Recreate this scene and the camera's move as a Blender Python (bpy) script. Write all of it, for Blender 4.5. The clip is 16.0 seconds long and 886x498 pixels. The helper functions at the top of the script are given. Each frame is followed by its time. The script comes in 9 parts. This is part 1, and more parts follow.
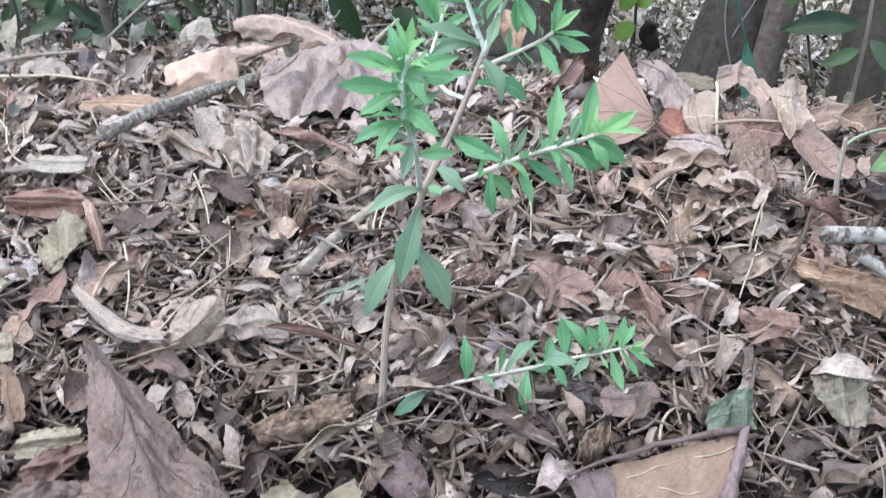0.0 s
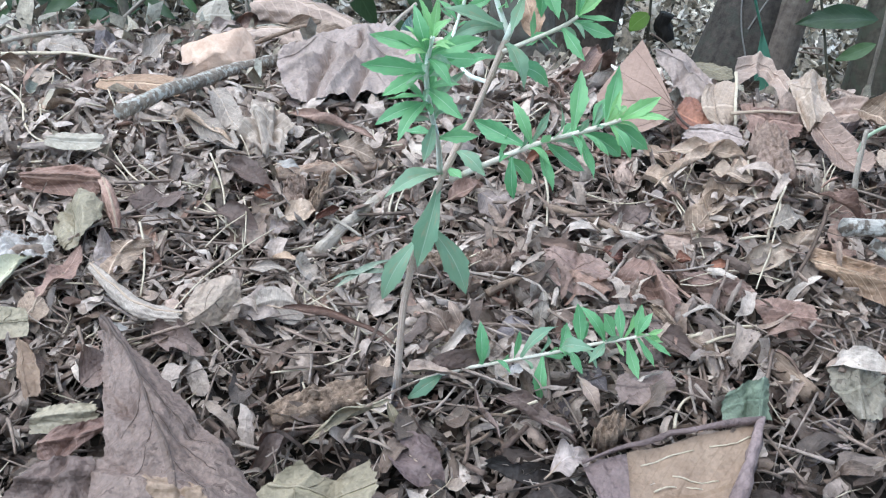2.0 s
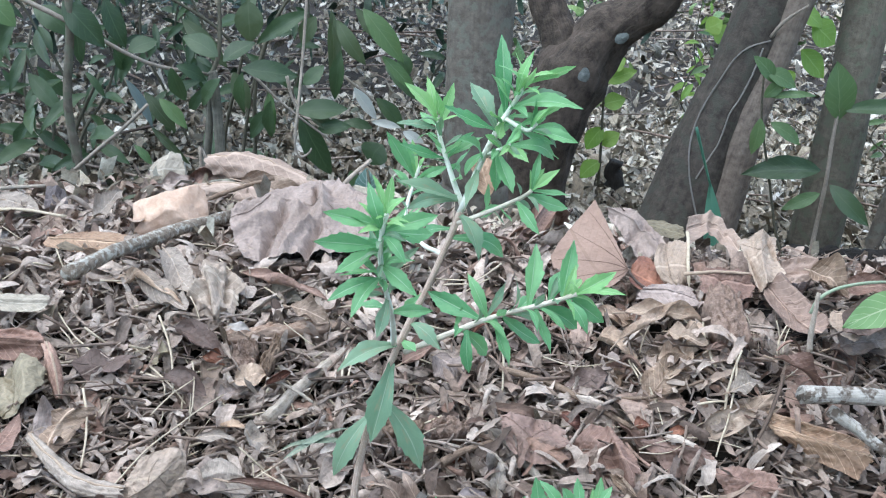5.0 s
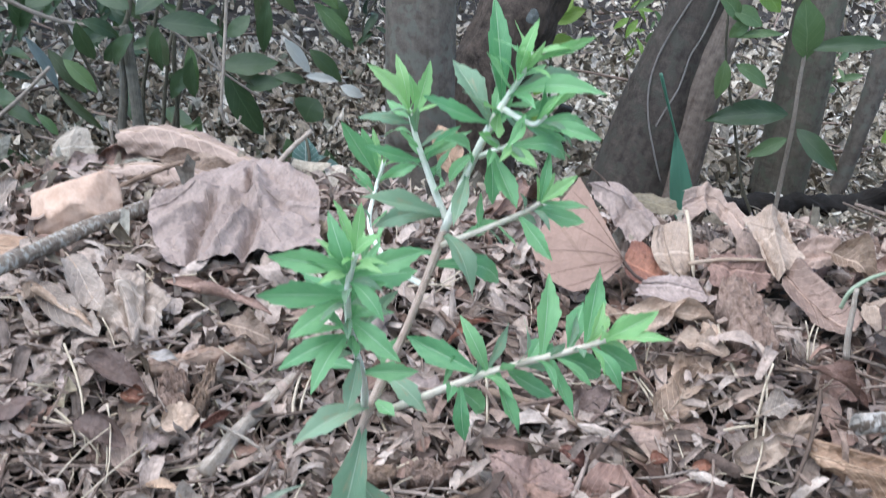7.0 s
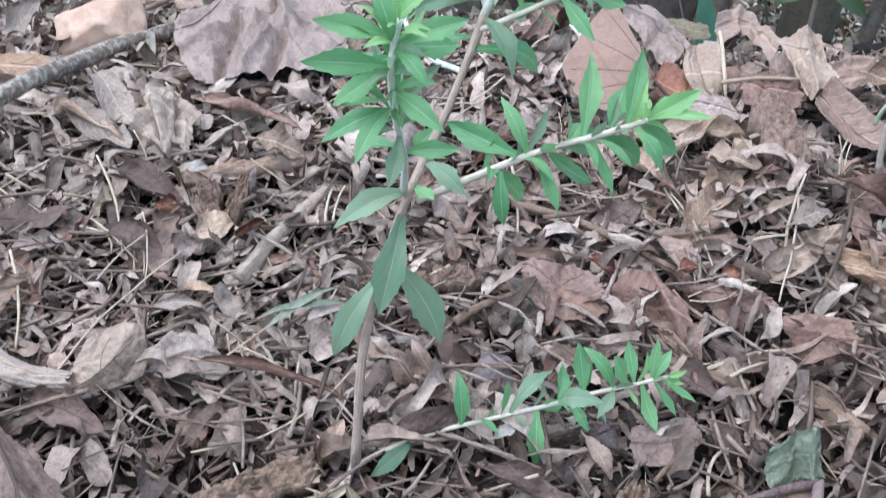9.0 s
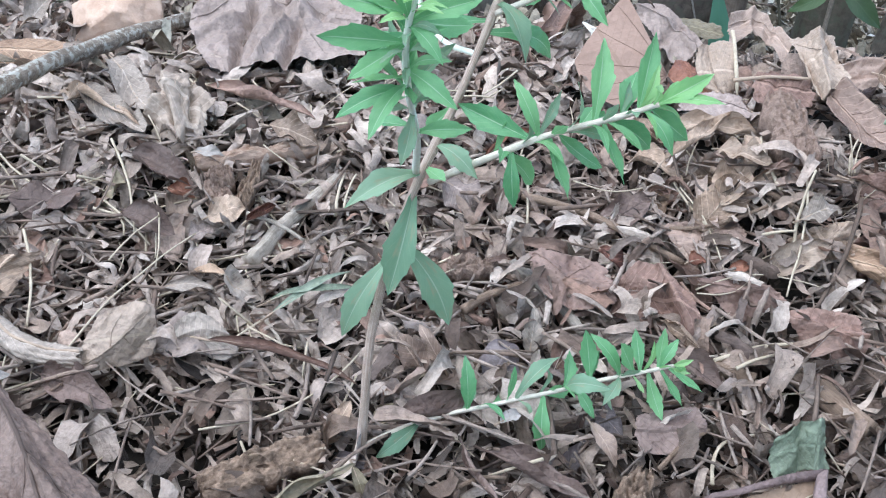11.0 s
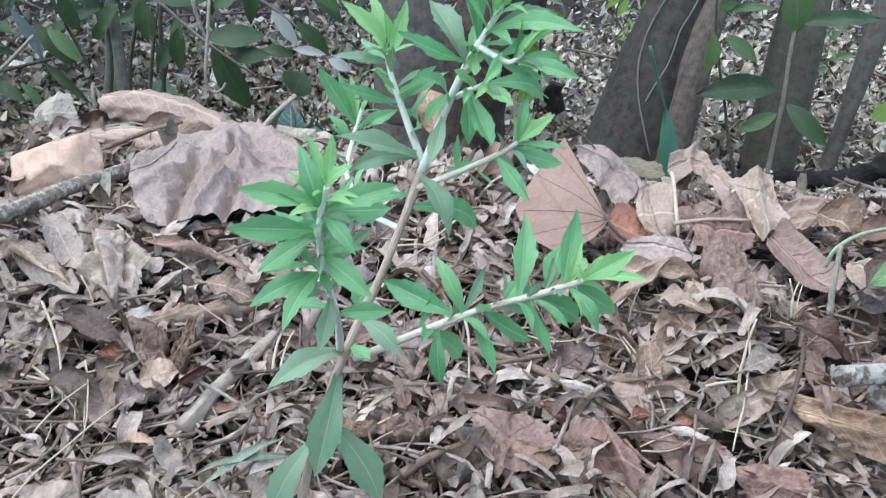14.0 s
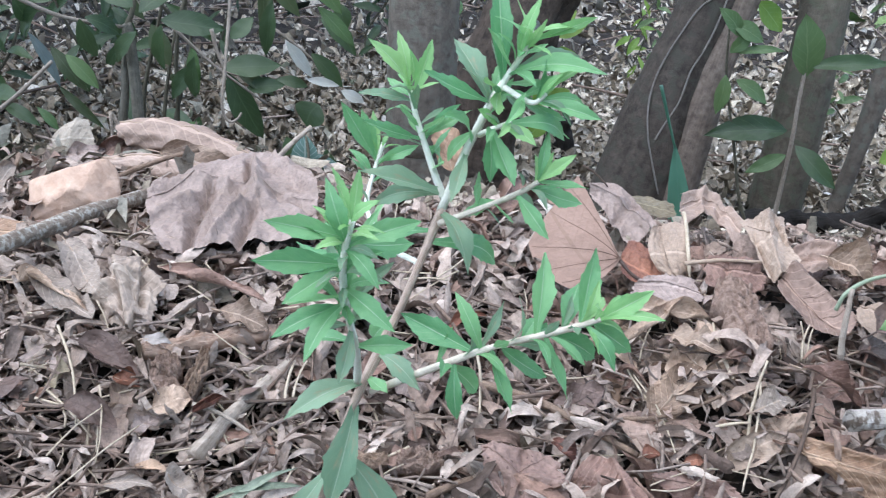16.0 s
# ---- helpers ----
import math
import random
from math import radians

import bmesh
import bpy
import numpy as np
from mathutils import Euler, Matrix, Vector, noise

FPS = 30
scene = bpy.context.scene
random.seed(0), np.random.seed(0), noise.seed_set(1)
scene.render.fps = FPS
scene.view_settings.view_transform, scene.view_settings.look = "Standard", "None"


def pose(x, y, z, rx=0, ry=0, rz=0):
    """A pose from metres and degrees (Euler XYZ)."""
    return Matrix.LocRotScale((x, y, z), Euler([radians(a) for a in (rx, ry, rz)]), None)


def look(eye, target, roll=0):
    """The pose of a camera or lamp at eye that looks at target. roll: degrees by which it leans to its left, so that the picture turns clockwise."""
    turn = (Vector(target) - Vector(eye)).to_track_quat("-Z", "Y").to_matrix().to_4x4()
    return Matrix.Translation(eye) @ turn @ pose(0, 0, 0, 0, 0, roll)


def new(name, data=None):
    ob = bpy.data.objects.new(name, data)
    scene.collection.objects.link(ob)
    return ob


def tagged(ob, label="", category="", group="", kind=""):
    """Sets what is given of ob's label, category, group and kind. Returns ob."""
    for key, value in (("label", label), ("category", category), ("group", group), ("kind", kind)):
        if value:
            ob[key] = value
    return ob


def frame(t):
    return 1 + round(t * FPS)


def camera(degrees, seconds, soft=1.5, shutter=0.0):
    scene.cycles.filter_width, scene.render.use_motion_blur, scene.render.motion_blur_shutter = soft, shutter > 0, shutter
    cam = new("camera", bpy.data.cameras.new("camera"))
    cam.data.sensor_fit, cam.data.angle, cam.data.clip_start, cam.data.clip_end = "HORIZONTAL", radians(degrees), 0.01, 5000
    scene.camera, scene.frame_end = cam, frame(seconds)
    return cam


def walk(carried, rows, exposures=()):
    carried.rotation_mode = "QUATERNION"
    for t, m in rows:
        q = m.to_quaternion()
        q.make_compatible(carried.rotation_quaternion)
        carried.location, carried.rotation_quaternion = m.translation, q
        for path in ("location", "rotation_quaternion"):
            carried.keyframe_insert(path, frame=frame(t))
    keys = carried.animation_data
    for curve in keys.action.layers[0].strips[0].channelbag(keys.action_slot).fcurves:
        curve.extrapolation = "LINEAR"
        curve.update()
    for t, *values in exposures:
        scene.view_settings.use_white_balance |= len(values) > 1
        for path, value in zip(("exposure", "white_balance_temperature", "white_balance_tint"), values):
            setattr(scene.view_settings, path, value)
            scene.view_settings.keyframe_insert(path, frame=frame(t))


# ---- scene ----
cam = camera(44.9, 16.0, soft=1.1, shutter=0.55)
PATH = [
    (0, (0.009, 0.006, 0.483), (0.007, 1.764, -0.471), -0.2),
    (0.5, (0.004, 0.004, 0.48), (0.008, 1.741, -0.512), 0.7),
    (1, (0.004, 0.002, 0.479), (-0.014, 1.745, -0.5), 0.5),
    (1.5, (0.003, 0.002, 0.481), (-0.013, 1.747, -0.497), 0.6),
    (2, (0.003, 0.006, 0.48), (-0.01, 1.754, -0.492), 0.8),
    (2.5, (0.002, 0.007, 0.482), (-0.03, 1.769, -0.465), 0.6),
    (3, (0.002, 0.009, 0.484), (-0.014, 1.789, -0.427), 0.6),
    (3.5, (0.003, 0.013, 0.487), (0.006, 1.81, -0.39), 0.6),
    (4, (0.003, 0.014, 0.494), (0.032, 1.871, -0.249), 0.5),
    (4.2, (0.003, 0.012, 0.492), (0.042, 1.878, -0.227), 1.0),
    (6.3, (-0.003, 0.106, 0.492), (0.106, 1.937, -0.305), 1.1),
    (6.5, (-0.008, 0.127, 0.493), (0.123, 1.958, -0.3), 0.2),
    (7, (-0.01, 0.144, 0.479), (0.181, 1.945, -0.37), 1.3),
    (7.5, (-0.017, 0.143, 0.47), (0.179, 1.928, -0.411), 1.7),
    (8, (-0.025, 0.133, 0.458), (0.174, 1.89, -0.477), 2.2),
    (8.5, (-0.0255, 0.130, 0.4526), (0.1667, 1.846, -0.5626), 2.3),
    (9, (-0.0200, 0.130, 0.4522), (0.1403, 1.824, -0.6112), 1.2),
    (9.2, (-0.0210, 0.130, 0.4512), (0.1423, 1.810, -0.6332), 1.4),
    (11.3, (-0.0210, 0.122, 0.4452), (0.1243, 1.827, -0.6032), 2.2),
    (11.5, (-0.0230, 0.124, 0.4472), (0.1363, 1.823, -0.6082), 2),
    (12, (-0.0215, 0.123, 0.4467), (0.1192, 1.836, -0.5873), 1.5),
    (12.5, (-0.0210, 0.129, 0.4512), (0.1113, 1.862, -0.5512), 1.2),
    (13, (-0.0210, 0.129, 0.4591), (0.1578, 1.891, -0.4785), 2.1),
    (13.5, (-0.015, 0.133, 0.458), (0.183, 1.903, -0.452), 1.9),
    (14, (-0.004, 0.141, 0.463), (0.199, 1.93, -0.408), 1.5),
    (14.5, (-0.002, 0.141, 0.464), (0.247, 1.934, -0.386), 2.4),
    (15, (-0.002, 0.14, 0.464), (0.244, 1.936, -0.382), 2.7),
    (15.5, (-0.004, 0.14, 0.465), (0.219, 1.944, -0.367), 2.5),
    (16, (-0.01, 0.138, 0.466), (0.187, 1.953, -0.352), 2.8),
]
walk(cam, [(t, look(eye, target, roll)) for t, eye, target, roll in PATH], exposures=((0, 1.47, 5850, 7), (1, 1.45, 5760, 5), (1.6, 1.44, 5740, 4), (2.1, 1.41, 5640, 0), (4.2, 1.42, 5700, -1), (6.5, 1.36, 5880, 7), (8, 1.3, 5860, 7), (9, 1.3, 5780, 7),
                                                                          (11.5, 1.4, 5700, 2), (13, 1.35, 5750, 0), (14, 1.32, 5740, 3), (15, 1.32, 5830, 6), (16, 1.34, 5850, 7)))

# ---- world, sun, exposure ----
SUN_ELEVATION, SUN_TURN = 72.0, -95.0
world = bpy.data.worlds.new("sky_world")
scene.world = world
world.use_nodes = True
wn, wl = world.node_tree.nodes, world.node_tree.links
sky = wn.new("ShaderNodeTexSky")
sky.sky_type = "NISHITA"
sky.sun_disc = False
sky.sun_elevation, sky.sun_rotation = radians(SUN_ELEVATION), radians(SUN_TURN)
sky.air_density, sky.dust_density = 1.0, 1.0
wn["Background"].inputs["Strength"].default_value = 0.13
wl.new(sky.outputs["Color"], wn["Background"].inputs["Color"])
sun_data = bpy.data.lights.new("sun", "SUN")
sun_data.energy, sun_data.angle, sun_data.color = 2.4, radians(110), (1.0, 0.96, 0.91)
sun = new("sun", sun_data)
sun.matrix_world = look((0, 0, 5), Vector((0, 0, 5)) - 3 * Vector((math.sin(radians(SUN_TURN)) * math.cos(radians(SUN_ELEVATION)),
                                                          math.cos(radians(SUN_TURN)) * math.cos(radians(SUN_ELEVATION)), math.sin(radians(SUN_ELEVATION)))))


# ---- materials ----
def nodes_of(name):
    m = bpy.data.materials.new(name)
    m.use_nodes = True
    t = m.node_tree
    return m, t.nodes, t.links, t.nodes["Principled BSDF"]


def ramp(nt, colours, fac):
    r = nt.nodes.new("ShaderNodeValToRGB")
    e = r.color_ramp.elements
    while len(e) < len(colours):
        e.new(0.5)
    for k, c in enumerate(colours):
        e[k].position = k / (len(colours) - 1)
        e[k].color = (*c, 1)
    nt.links.new(fac, r.inputs["Fac"])
    return r.outputs["Color"]


def noise_tex(nt, scale, detail=4.0, coord=None, rough=0.6):
    n = nt.nodes.new("ShaderNodeTexNoise")
    n.inputs["Scale"].default_value, n.inputs["Detail"].default_value, n.inputs["Roughness"].default_value = scale, detail, rough
    if coord is not None:
        nt.links.new(coord, n.inputs["Vector"])
    return n.outputs["Fac"]


def math_node(nt, op, a, b=None):
    n = nt.nodes.new("ShaderNodeMath")
    n.operation = op
    for k, v in enumerate((a, b)):
        if v is None:
            continue
        if isinstance(v, (int, float)):
            n.inputs[k].default_value = v
        else:
            nt.links.new(v, n.inputs[k])
    return n.outputs[0]


def mixed(nt, kind, fac, a, b):
    n = nt.nodes.new("ShaderNodeMix")
    n.data_type, n.blend_type = "RGBA", kind
    for key, v in ((0, fac), (6, a), (7, b)):
        if isinstance(v, (int, float)):
            n.inputs[key].default_value = v
        elif isinstance(v, tuple):
            n.inputs[key].default_value = (*v, 1)
        else:
            nt.links.new(v, n.inputs[key])
    return n.outputs[2]


def bumped(nt, bsdf, height, strength, distance):
    b = nt.nodes.new("ShaderNodeBump")
    b.inputs["Strength"].default_value, b.inputs["Distance"].default_value = strength, distance
    nt.links.new(height, b.inputs["Height"])
    nt.links.new(b.outputs["Normal"], bsdf.inputs["Normal"])


def veins(nt, count=9.0):
    """Midrib and side veins from the leaf's own u (base to tip) and v (across), 1 on a vein."""
    uv = nt.nodes.new("ShaderNodeUVMap").outputs["UV"]
    s = nt.nodes.new("ShaderNodeSeparateXYZ")
    nt.links.new(uv, s.inputs[0])
    across = math_node(nt, "ABSOLUTE", math_node(nt, "SUBTRACT", s.outputs["Y"], 0.5))
    mid = math_node(nt, "LESS_THAN", across, 0.022)
    saw = math_node(nt, "FRACT", math_node(nt, "MULTIPLY", math_node(nt, "SUBTRACT", s.outputs["X"], math_node(nt, "MULTIPLY", across, 0.55)), count))
    side = math_node(nt, "LESS_THAN", math_node(nt, "ABSOLUTE", math_node(nt, "SUBTRACT", saw, 0.5)), 0.05)
    return math_node(nt, "MAXIMUM", mid, math_node(nt, "MULTIPLY", side, 0.55)), uv


def dull(c, f=0.12):
    g = 0.3 * c[0] + 0.59 * c[1] + 0.11 * c[2]
    return tuple((v + (g - v) * f) * k for v, k in zip(c, (1.015, 0.975, 1.01)))


def dead_material(name, dark, mid, light, vein=None, rough=0.58, spots=0.5, grain=1.0):
    """Dry leaf: blotches between three browns, fine speckle, veins, small crinkles."""
    dark, mid, light = dull(dark), dull(mid), dull(light)
    m, n, l, bsdf = nodes_of(name)
    nt = m.node_tree
    rnd = n.new("ShaderNodeObjectInfo").outputs["Random"]
    place = n.new("ShaderNodeVectorMath")
    place.operation = "ADD"
    l.new(n.new("ShaderNodeTexCoord").outputs["Object"], place.inputs[0])
    l.new(math_node(nt, "MULTIPLY", rnd, 13.0), place.inputs[1])
    co = place.outputs[0]
    v, uv = veins(nt)
    blotch = math_node(nt, "ADD", math_node(nt, "MULTIPLY", noise_tex(nt, 38.0, 5.0, co), 0.75), math_node(nt, "MULTIPLY", noise_tex(nt, 14.0, 2.0, co), 0.25))
    shifted = math_node(nt, "ADD", blotch, math_node(nt, "MULTIPLY", math_node(nt, "SUBTRACT", rnd, 0.5), 0.35))
    stretch = n.new("ShaderNodeMapRange")
    stretch.inputs["From Min"].default_value, stretch.inputs["From Max"].default_value = 0.25, 0.75
    l.new(shifted, stretch.inputs["Value"])
    colour = ramp(nt, (dark, mid, light), stretch.outputs[0])
    fine = noise_tex(nt, 420.0, 3.0, co)
    speck = math_node(nt, "GREATER_THAN", noise_tex(nt, 190.0, 2.0, co), 0.66)
    colour = mixed(nt, "MULTIPLY", math_node(nt, "MULTIPLY", speck, spots), colour, (0.45, 0.40, 0.38))
    tone = n.new("ShaderNodeMapRange")
    tone.inputs["To Min"].default_value, tone.inputs["To Max"].default_value = 1 - 0.5 * grain, 1 + 0.45 * grain
    l.new(fine, tone.inputs["Value"])
    grey = n.new("ShaderNodeCombineColor")
    for k in range(3):
        l.new(tone.outputs[0], grey.inputs[k])
    colour = mixed(nt, "MULTIPLY", 1.0, colour, grey.outputs[0])
    vc = vein or tuple(c * 1.35 for c in light)
    colour = mixed(nt, "MIX", math_node(nt, "MULTIPLY", v, 0.55), colour, vc)
    l.new(colour, bsdf.inputs["Base Color"])
    bsdf.inputs["Roughness"].default_value = rough
    bsdf.inputs["Specular IOR Level"].default_value = 0.35
    wrinkle = math_node(nt, "ABSOLUTE", math_node(nt, "SUBTRACT", noise_tex(nt, 95.0, 3.0, co, 0.5), 0.5))
    height = math_node(nt, "ADD", math_node(nt, "SUBTRACT", math_node(nt, "MULTIPLY", v, 0.2), math_node(nt, "MULTIPLY", wrinkle, 1.6)), math_node(nt, "ADD", math_node(nt, "MULTIPLY", fine, 0.4), math_node(nt, "MULTIPLY", noise_tex(nt, 120.0, 4.0, co), 0.6)))
    bumped(nt, bsdf, height, 0.8 * min(1.0, 0.3 + 0.7 * grain), 0.0028)
    return m


M_TAN = dead_material("tan_leaf", (0.20, 0.135, 0.085), (0.36, 0.255, 0.165), (0.52, 0.39, 0.27))
M_GREY = dead_material("grey_leaf", (0.17, 0.13, 0.105), (0.29, 0.225, 0.185), (0.42, 0.335, 0.275))
M_PALE = dead_material("pale_leaf", (0.20, 0.16, 0.12), (0.31, 0.255, 0.195), (0.42, 0.36, 0.285))
M_OCHRE = dead_material("ochre_leaf", (0.20, 0.115, 0.06), (0.33, 0.21, 0.118), (0.47, 0.33, 0.205), rough=0.55)
M_PINKTAN = dead_material("pinkish_tan_leaf", (0.20, 0.14, 0.093), (0.305, 0.225, 0.152), (0.40, 0.31, 0.222))
M_CREST = dead_material("light_tan_leaf", (0.20, 0.138, 0.096), (0.30, 0.215, 0.155), (0.39, 0.295, 0.22), grain=0.6, spots=0.3)
M_LEATHER = dead_material("leathery_leaf", (0.063, 0.038, 0.028), (0.118, 0.076, 0.056), (0.187, 0.13, 0.098), vein=(0.085, 0.055, 0.041), spots=0.8, grain=1.4)
M_RED = dead_material("reddish_leaf", (0.12, 0.066, 0.045), (0.215, 0.125, 0.087), (0.32, 0.205, 0.147))
M_RUST = dead_material("rust_leaf", (0.09, 0.035, 0.025), (0.22, 0.085, 0.045), (0.36, 0.16, 0.085))
M_RUSSET = dead_material("russet_leaf", (0.16, 0.085, 0.055), (0.29, 0.17, 0.115), (0.42, 0.275, 0.195), grain=0.8)
M_TROUGH = dead_material("ribbed_brown_leaf", (0.15, 0.098, 0.068), (0.25, 0.168, 0.12), (0.35, 0.248, 0.18), grain=0.7)
M_PINKBROWN = dead_material("pinkish_brown_leaf", (0.115, 0.066, 0.046), (0.19, 0.116, 0.084), (0.27, 0.178, 0.134), vein=(0.25, 0.165, 0.125), spots=0.8)
M_RUSTBROWN = dead_material("rust_brown_leaf", (0.105, 0.056, 0.04), (0.19, 0.108, 0.075), (0.28, 0.172, 0.122))
M_WORN = dead_material("worn_grey_leaf", (0.10, 0.082, 0.052), (0.16, 0.135, 0.09), (0.245, 0.212, 0.152), vein=(0.27, 0.235, 0.17), spots=0.8)
M_DARK = dead_material("dark_leaf", (0.085, 0.056, 0.042), (0.15, 0.10, 0.077), (0.235, 0.165, 0.13), vein=(0.07, 0.045, 0.035))
M_BROAD = dead_material("pinkish_leaf", (0.185, 0.112, 0.074), (0.245, 0.152, 0.103), (0.305, 0.198, 0.138), vein=(0.20, 0.124, 0.085), spots=0.1, grain=0.35)
M_PURPLE = dead_material("slate_leaf", (0.07, 0.058, 0.058), (0.13, 0.105, 0.10), (0.21, 0.175, 0.165))
M_OLIVE = dead_material("olive_leaf", (0.125, 0.102, 0.055), (0.205, 0.17, 0.098), (0.30, 0.252, 0.16), vein=(0.29, 0.245, 0.16))
M_YELLOW = dead_material("yellow_leaf", (0.13, 0.10, 0.055), (0.20, 0.162, 0.092), (0.285, 0.238, 0.145), vein=(0.26, 0.215, 0.13), spots=0.4, grain=0.8)
M_STRAWLEAF = dead_material("straw_leaf", (0.21, 0.155, 0.105), (0.305, 0.23, 0.162), (0.395, 0.31, 0.23), vein=(0.38, 0.30, 0.22))
M_MAUVE = dead_material("mauve_leaf", (0.175, 0.13, 0.102), (0.28, 0.215, 0.172), (0.38, 0.30, 0.245), vein=(0.24, 0.18, 0.145), spots=0.3, grain=0.8)
M_BUFF = dead_material("buff_leaf", (0.13, 0.078, 0.043), (0.205, 0.132, 0.077), (0.275, 0.19, 0.118), vein=(0.16, 0.10, 0.06), spots=0.25, grain=0.6)
M_PLUM = dead_material("plum_brown_leaf", (0.08, 0.054, 0.046), (0.145, 0.098, 0.085), (0.23, 0.165, 0.145), vein=(0.12, 0.083, 0.072))
M_WHITE = dead_material("bleached_flake", (0.23, 0.205, 0.17), (0.34, 0.305, 0.26), (0.44, 0.405, 0.355), vein=(0.40, 0.37, 0.32))
M_CREAM = dead_material("cream_leaf", (0.25, 0.215, 0.15), (0.355, 0.31, 0.23), (0.43, 0.385, 0.295), spots=0.5, grain=0.6)
M_BALL = dead_material("balled_leaf", (0.235, 0.178, 0.125), (0.36, 0.285, 0.21), (0.46, 0.38, 0.29), spots=0.3, grain=0.7)
M_SAGE = dead_material("sage_leaf", (0.12, 0.15, 0.09), (0.185, 0.23, 0.15), (0.27, 0.32, 0.225), vein=(0.25, 0.30, 0.21))
M_LEMON = dead_material("pale_yellow_leaf", (0.26, 0.25, 0.13), (0.36, 0.345, 0.20), (0.44, 0.425, 0.275), spots=0.2, grain=0.5)


def litter_material(name, colours, rough=0.75):
    """The joined litter: one colour for every scrap, drawn from a row of browns."""
    m, n, l, bsdf = nodes_of(name)
    nt = m.node_tree
    rnd = n.new("ShaderNodeNewGeometry").outputs["Random Per Island"]
    co = n.new("ShaderNodeTexCoord").outputs["Object"]
    colour = ramp(nt, [dull(c) for c in colours], rnd)
    tone = n.new("ShaderNodeMapRange")
    tone.inputs["From Min"].default_value, tone.inputs["From Max"].default_value = 0.3, 0.7
    tone.inputs["To Min"].default_value, tone.inputs["To Max"].default_value = 0.4, 1.4
    grain = n.new("ShaderNodeMapping")
    grain.inputs["Scale"].default_value = (2.5, 16.0, 1.0)
    l.new(n.new("ShaderNodeUVMap").outputs["UV"], grain.inputs["Vector"])
    shift = n.new("ShaderNodeVectorMath")
    shift.operation = "ADD"
    l.new(grain.outputs[0], shift.inputs[0])
    l.new(math_node(nt, "MULTIPLY", rnd, 97.0), shift.inputs[1])
    fibre = noise_tex(nt, 1.0, 4.0, shift.outputs[0])
    both = math_node(nt, "ADD", math_node(nt, "MULTIPLY", noise_tex(nt, 150.0, 6.0, co, 0.7), 0.8), math_node(nt, "MULTIPLY", fibre, 0.2))
    l.new(both, tone.inputs["Value"])
    grey = n.new("ShaderNodeCombineColor")
    for k in range(3):
        l.new(tone.outputs[0], grey.inputs[k])
    colour = mixed(nt, "MULTIPLY", 1.0, colour, grey.outputs[0])
    l.new(colour, bsdf.inputs["Base Color"])
    bsdf.inputs["Roughness"].default_value = rough
    bsdf.inputs["Specular IOR Level"].default_value = 0.3
    bumped(nt, bsdf, math_node(nt, "ADD", noise_tex(nt, 300.0, 5.0, co), math_node(nt, "MULTIPLY", fibre, 0.3)), 0.8, 0.0025)
    return m


BROWNS = ((0.07, 0.045, 0.032), (0.39, 0.295, 0.215), (0.19, 0.115, 0.08), (0.52, 0.42, 0.32), (0.13, 0.095, 0.075), (0.33, 0.20, 0.135), (0.45, 0.36, 0.28), (0.24, 0.185, 0.15), (0.62, 0.52, 0.41), (0.09, 0.06, 0.048))
M_LITTER = litter_material("litter_scraps", BROWNS)
# darker, smoother litter browns for the front of the mound
M_DEEP = litter_material("dark_litter", ((0.025, 0.018, 0.013), (0.25, 0.175, 0.12), (0.06, 0.04, 0.029), (0.38, 0.295, 0.215), (0.10, 0.063, 0.043), (0.035, 0.027, 0.022), (0.20, 0.145, 0.105)), rough=0.5)
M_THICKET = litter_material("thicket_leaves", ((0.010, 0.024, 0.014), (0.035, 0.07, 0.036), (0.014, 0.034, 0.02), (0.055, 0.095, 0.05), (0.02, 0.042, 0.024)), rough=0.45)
M_LIGHTTHICKET = litter_material("light_thicket_leaves", ((0.06, 0.13, 0.03), (0.20, 0.32, 0.07), (0.10, 0.2, 0.05), (0.28, 0.38, 0.12)), rough=0.5)
M_CRUMB = litter_material("litter_crumbs", ((0.022, 0.016, 0.012), (0.075, 0.052, 0.037), (0.04, 0.027, 0.02), (0.14, 0.10, 0.072), (0.03, 0.023, 0.019)))
M_PALELITTER = litter_material("pale_litter", ((0.29, 0.22, 0.163), (0.49, 0.395, 0.305), (0.39, 0.31, 0.243), (0.55, 0.465, 0.375), (0.35, 0.27, 0.21)))
M_LITTERTWIG = litter_material("litter_twigs", ((0.10, 0.07, 0.05), (0.30, 0.22, 0.16), (0.17, 0.115, 0.08), (0.40, 0.32, 0.25), (0.22, 0.17, 0.13)))
M_SPLINTER = litter_material("litter_splinters", ((0.09, 0.06, 0.044), (0.27, 0.19, 0.14), (0.15, 0.10, 0.072), (0.36, 0.29, 0.23), (0.20, 0.135, 0.10), (0.12, 0.095, 0.08), (0.30, 0.215, 0.16)))
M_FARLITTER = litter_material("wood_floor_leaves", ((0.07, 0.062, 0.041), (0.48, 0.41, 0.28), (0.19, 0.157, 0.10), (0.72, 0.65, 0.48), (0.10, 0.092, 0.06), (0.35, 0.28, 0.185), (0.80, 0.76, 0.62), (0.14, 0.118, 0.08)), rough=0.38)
# darker, browner copy of the floor leaves, with the undergrowth's shade in the colour
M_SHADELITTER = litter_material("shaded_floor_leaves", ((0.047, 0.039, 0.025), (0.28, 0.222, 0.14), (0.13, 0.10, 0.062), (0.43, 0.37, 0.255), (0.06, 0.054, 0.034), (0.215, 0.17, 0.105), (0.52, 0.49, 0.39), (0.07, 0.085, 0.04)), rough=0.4)


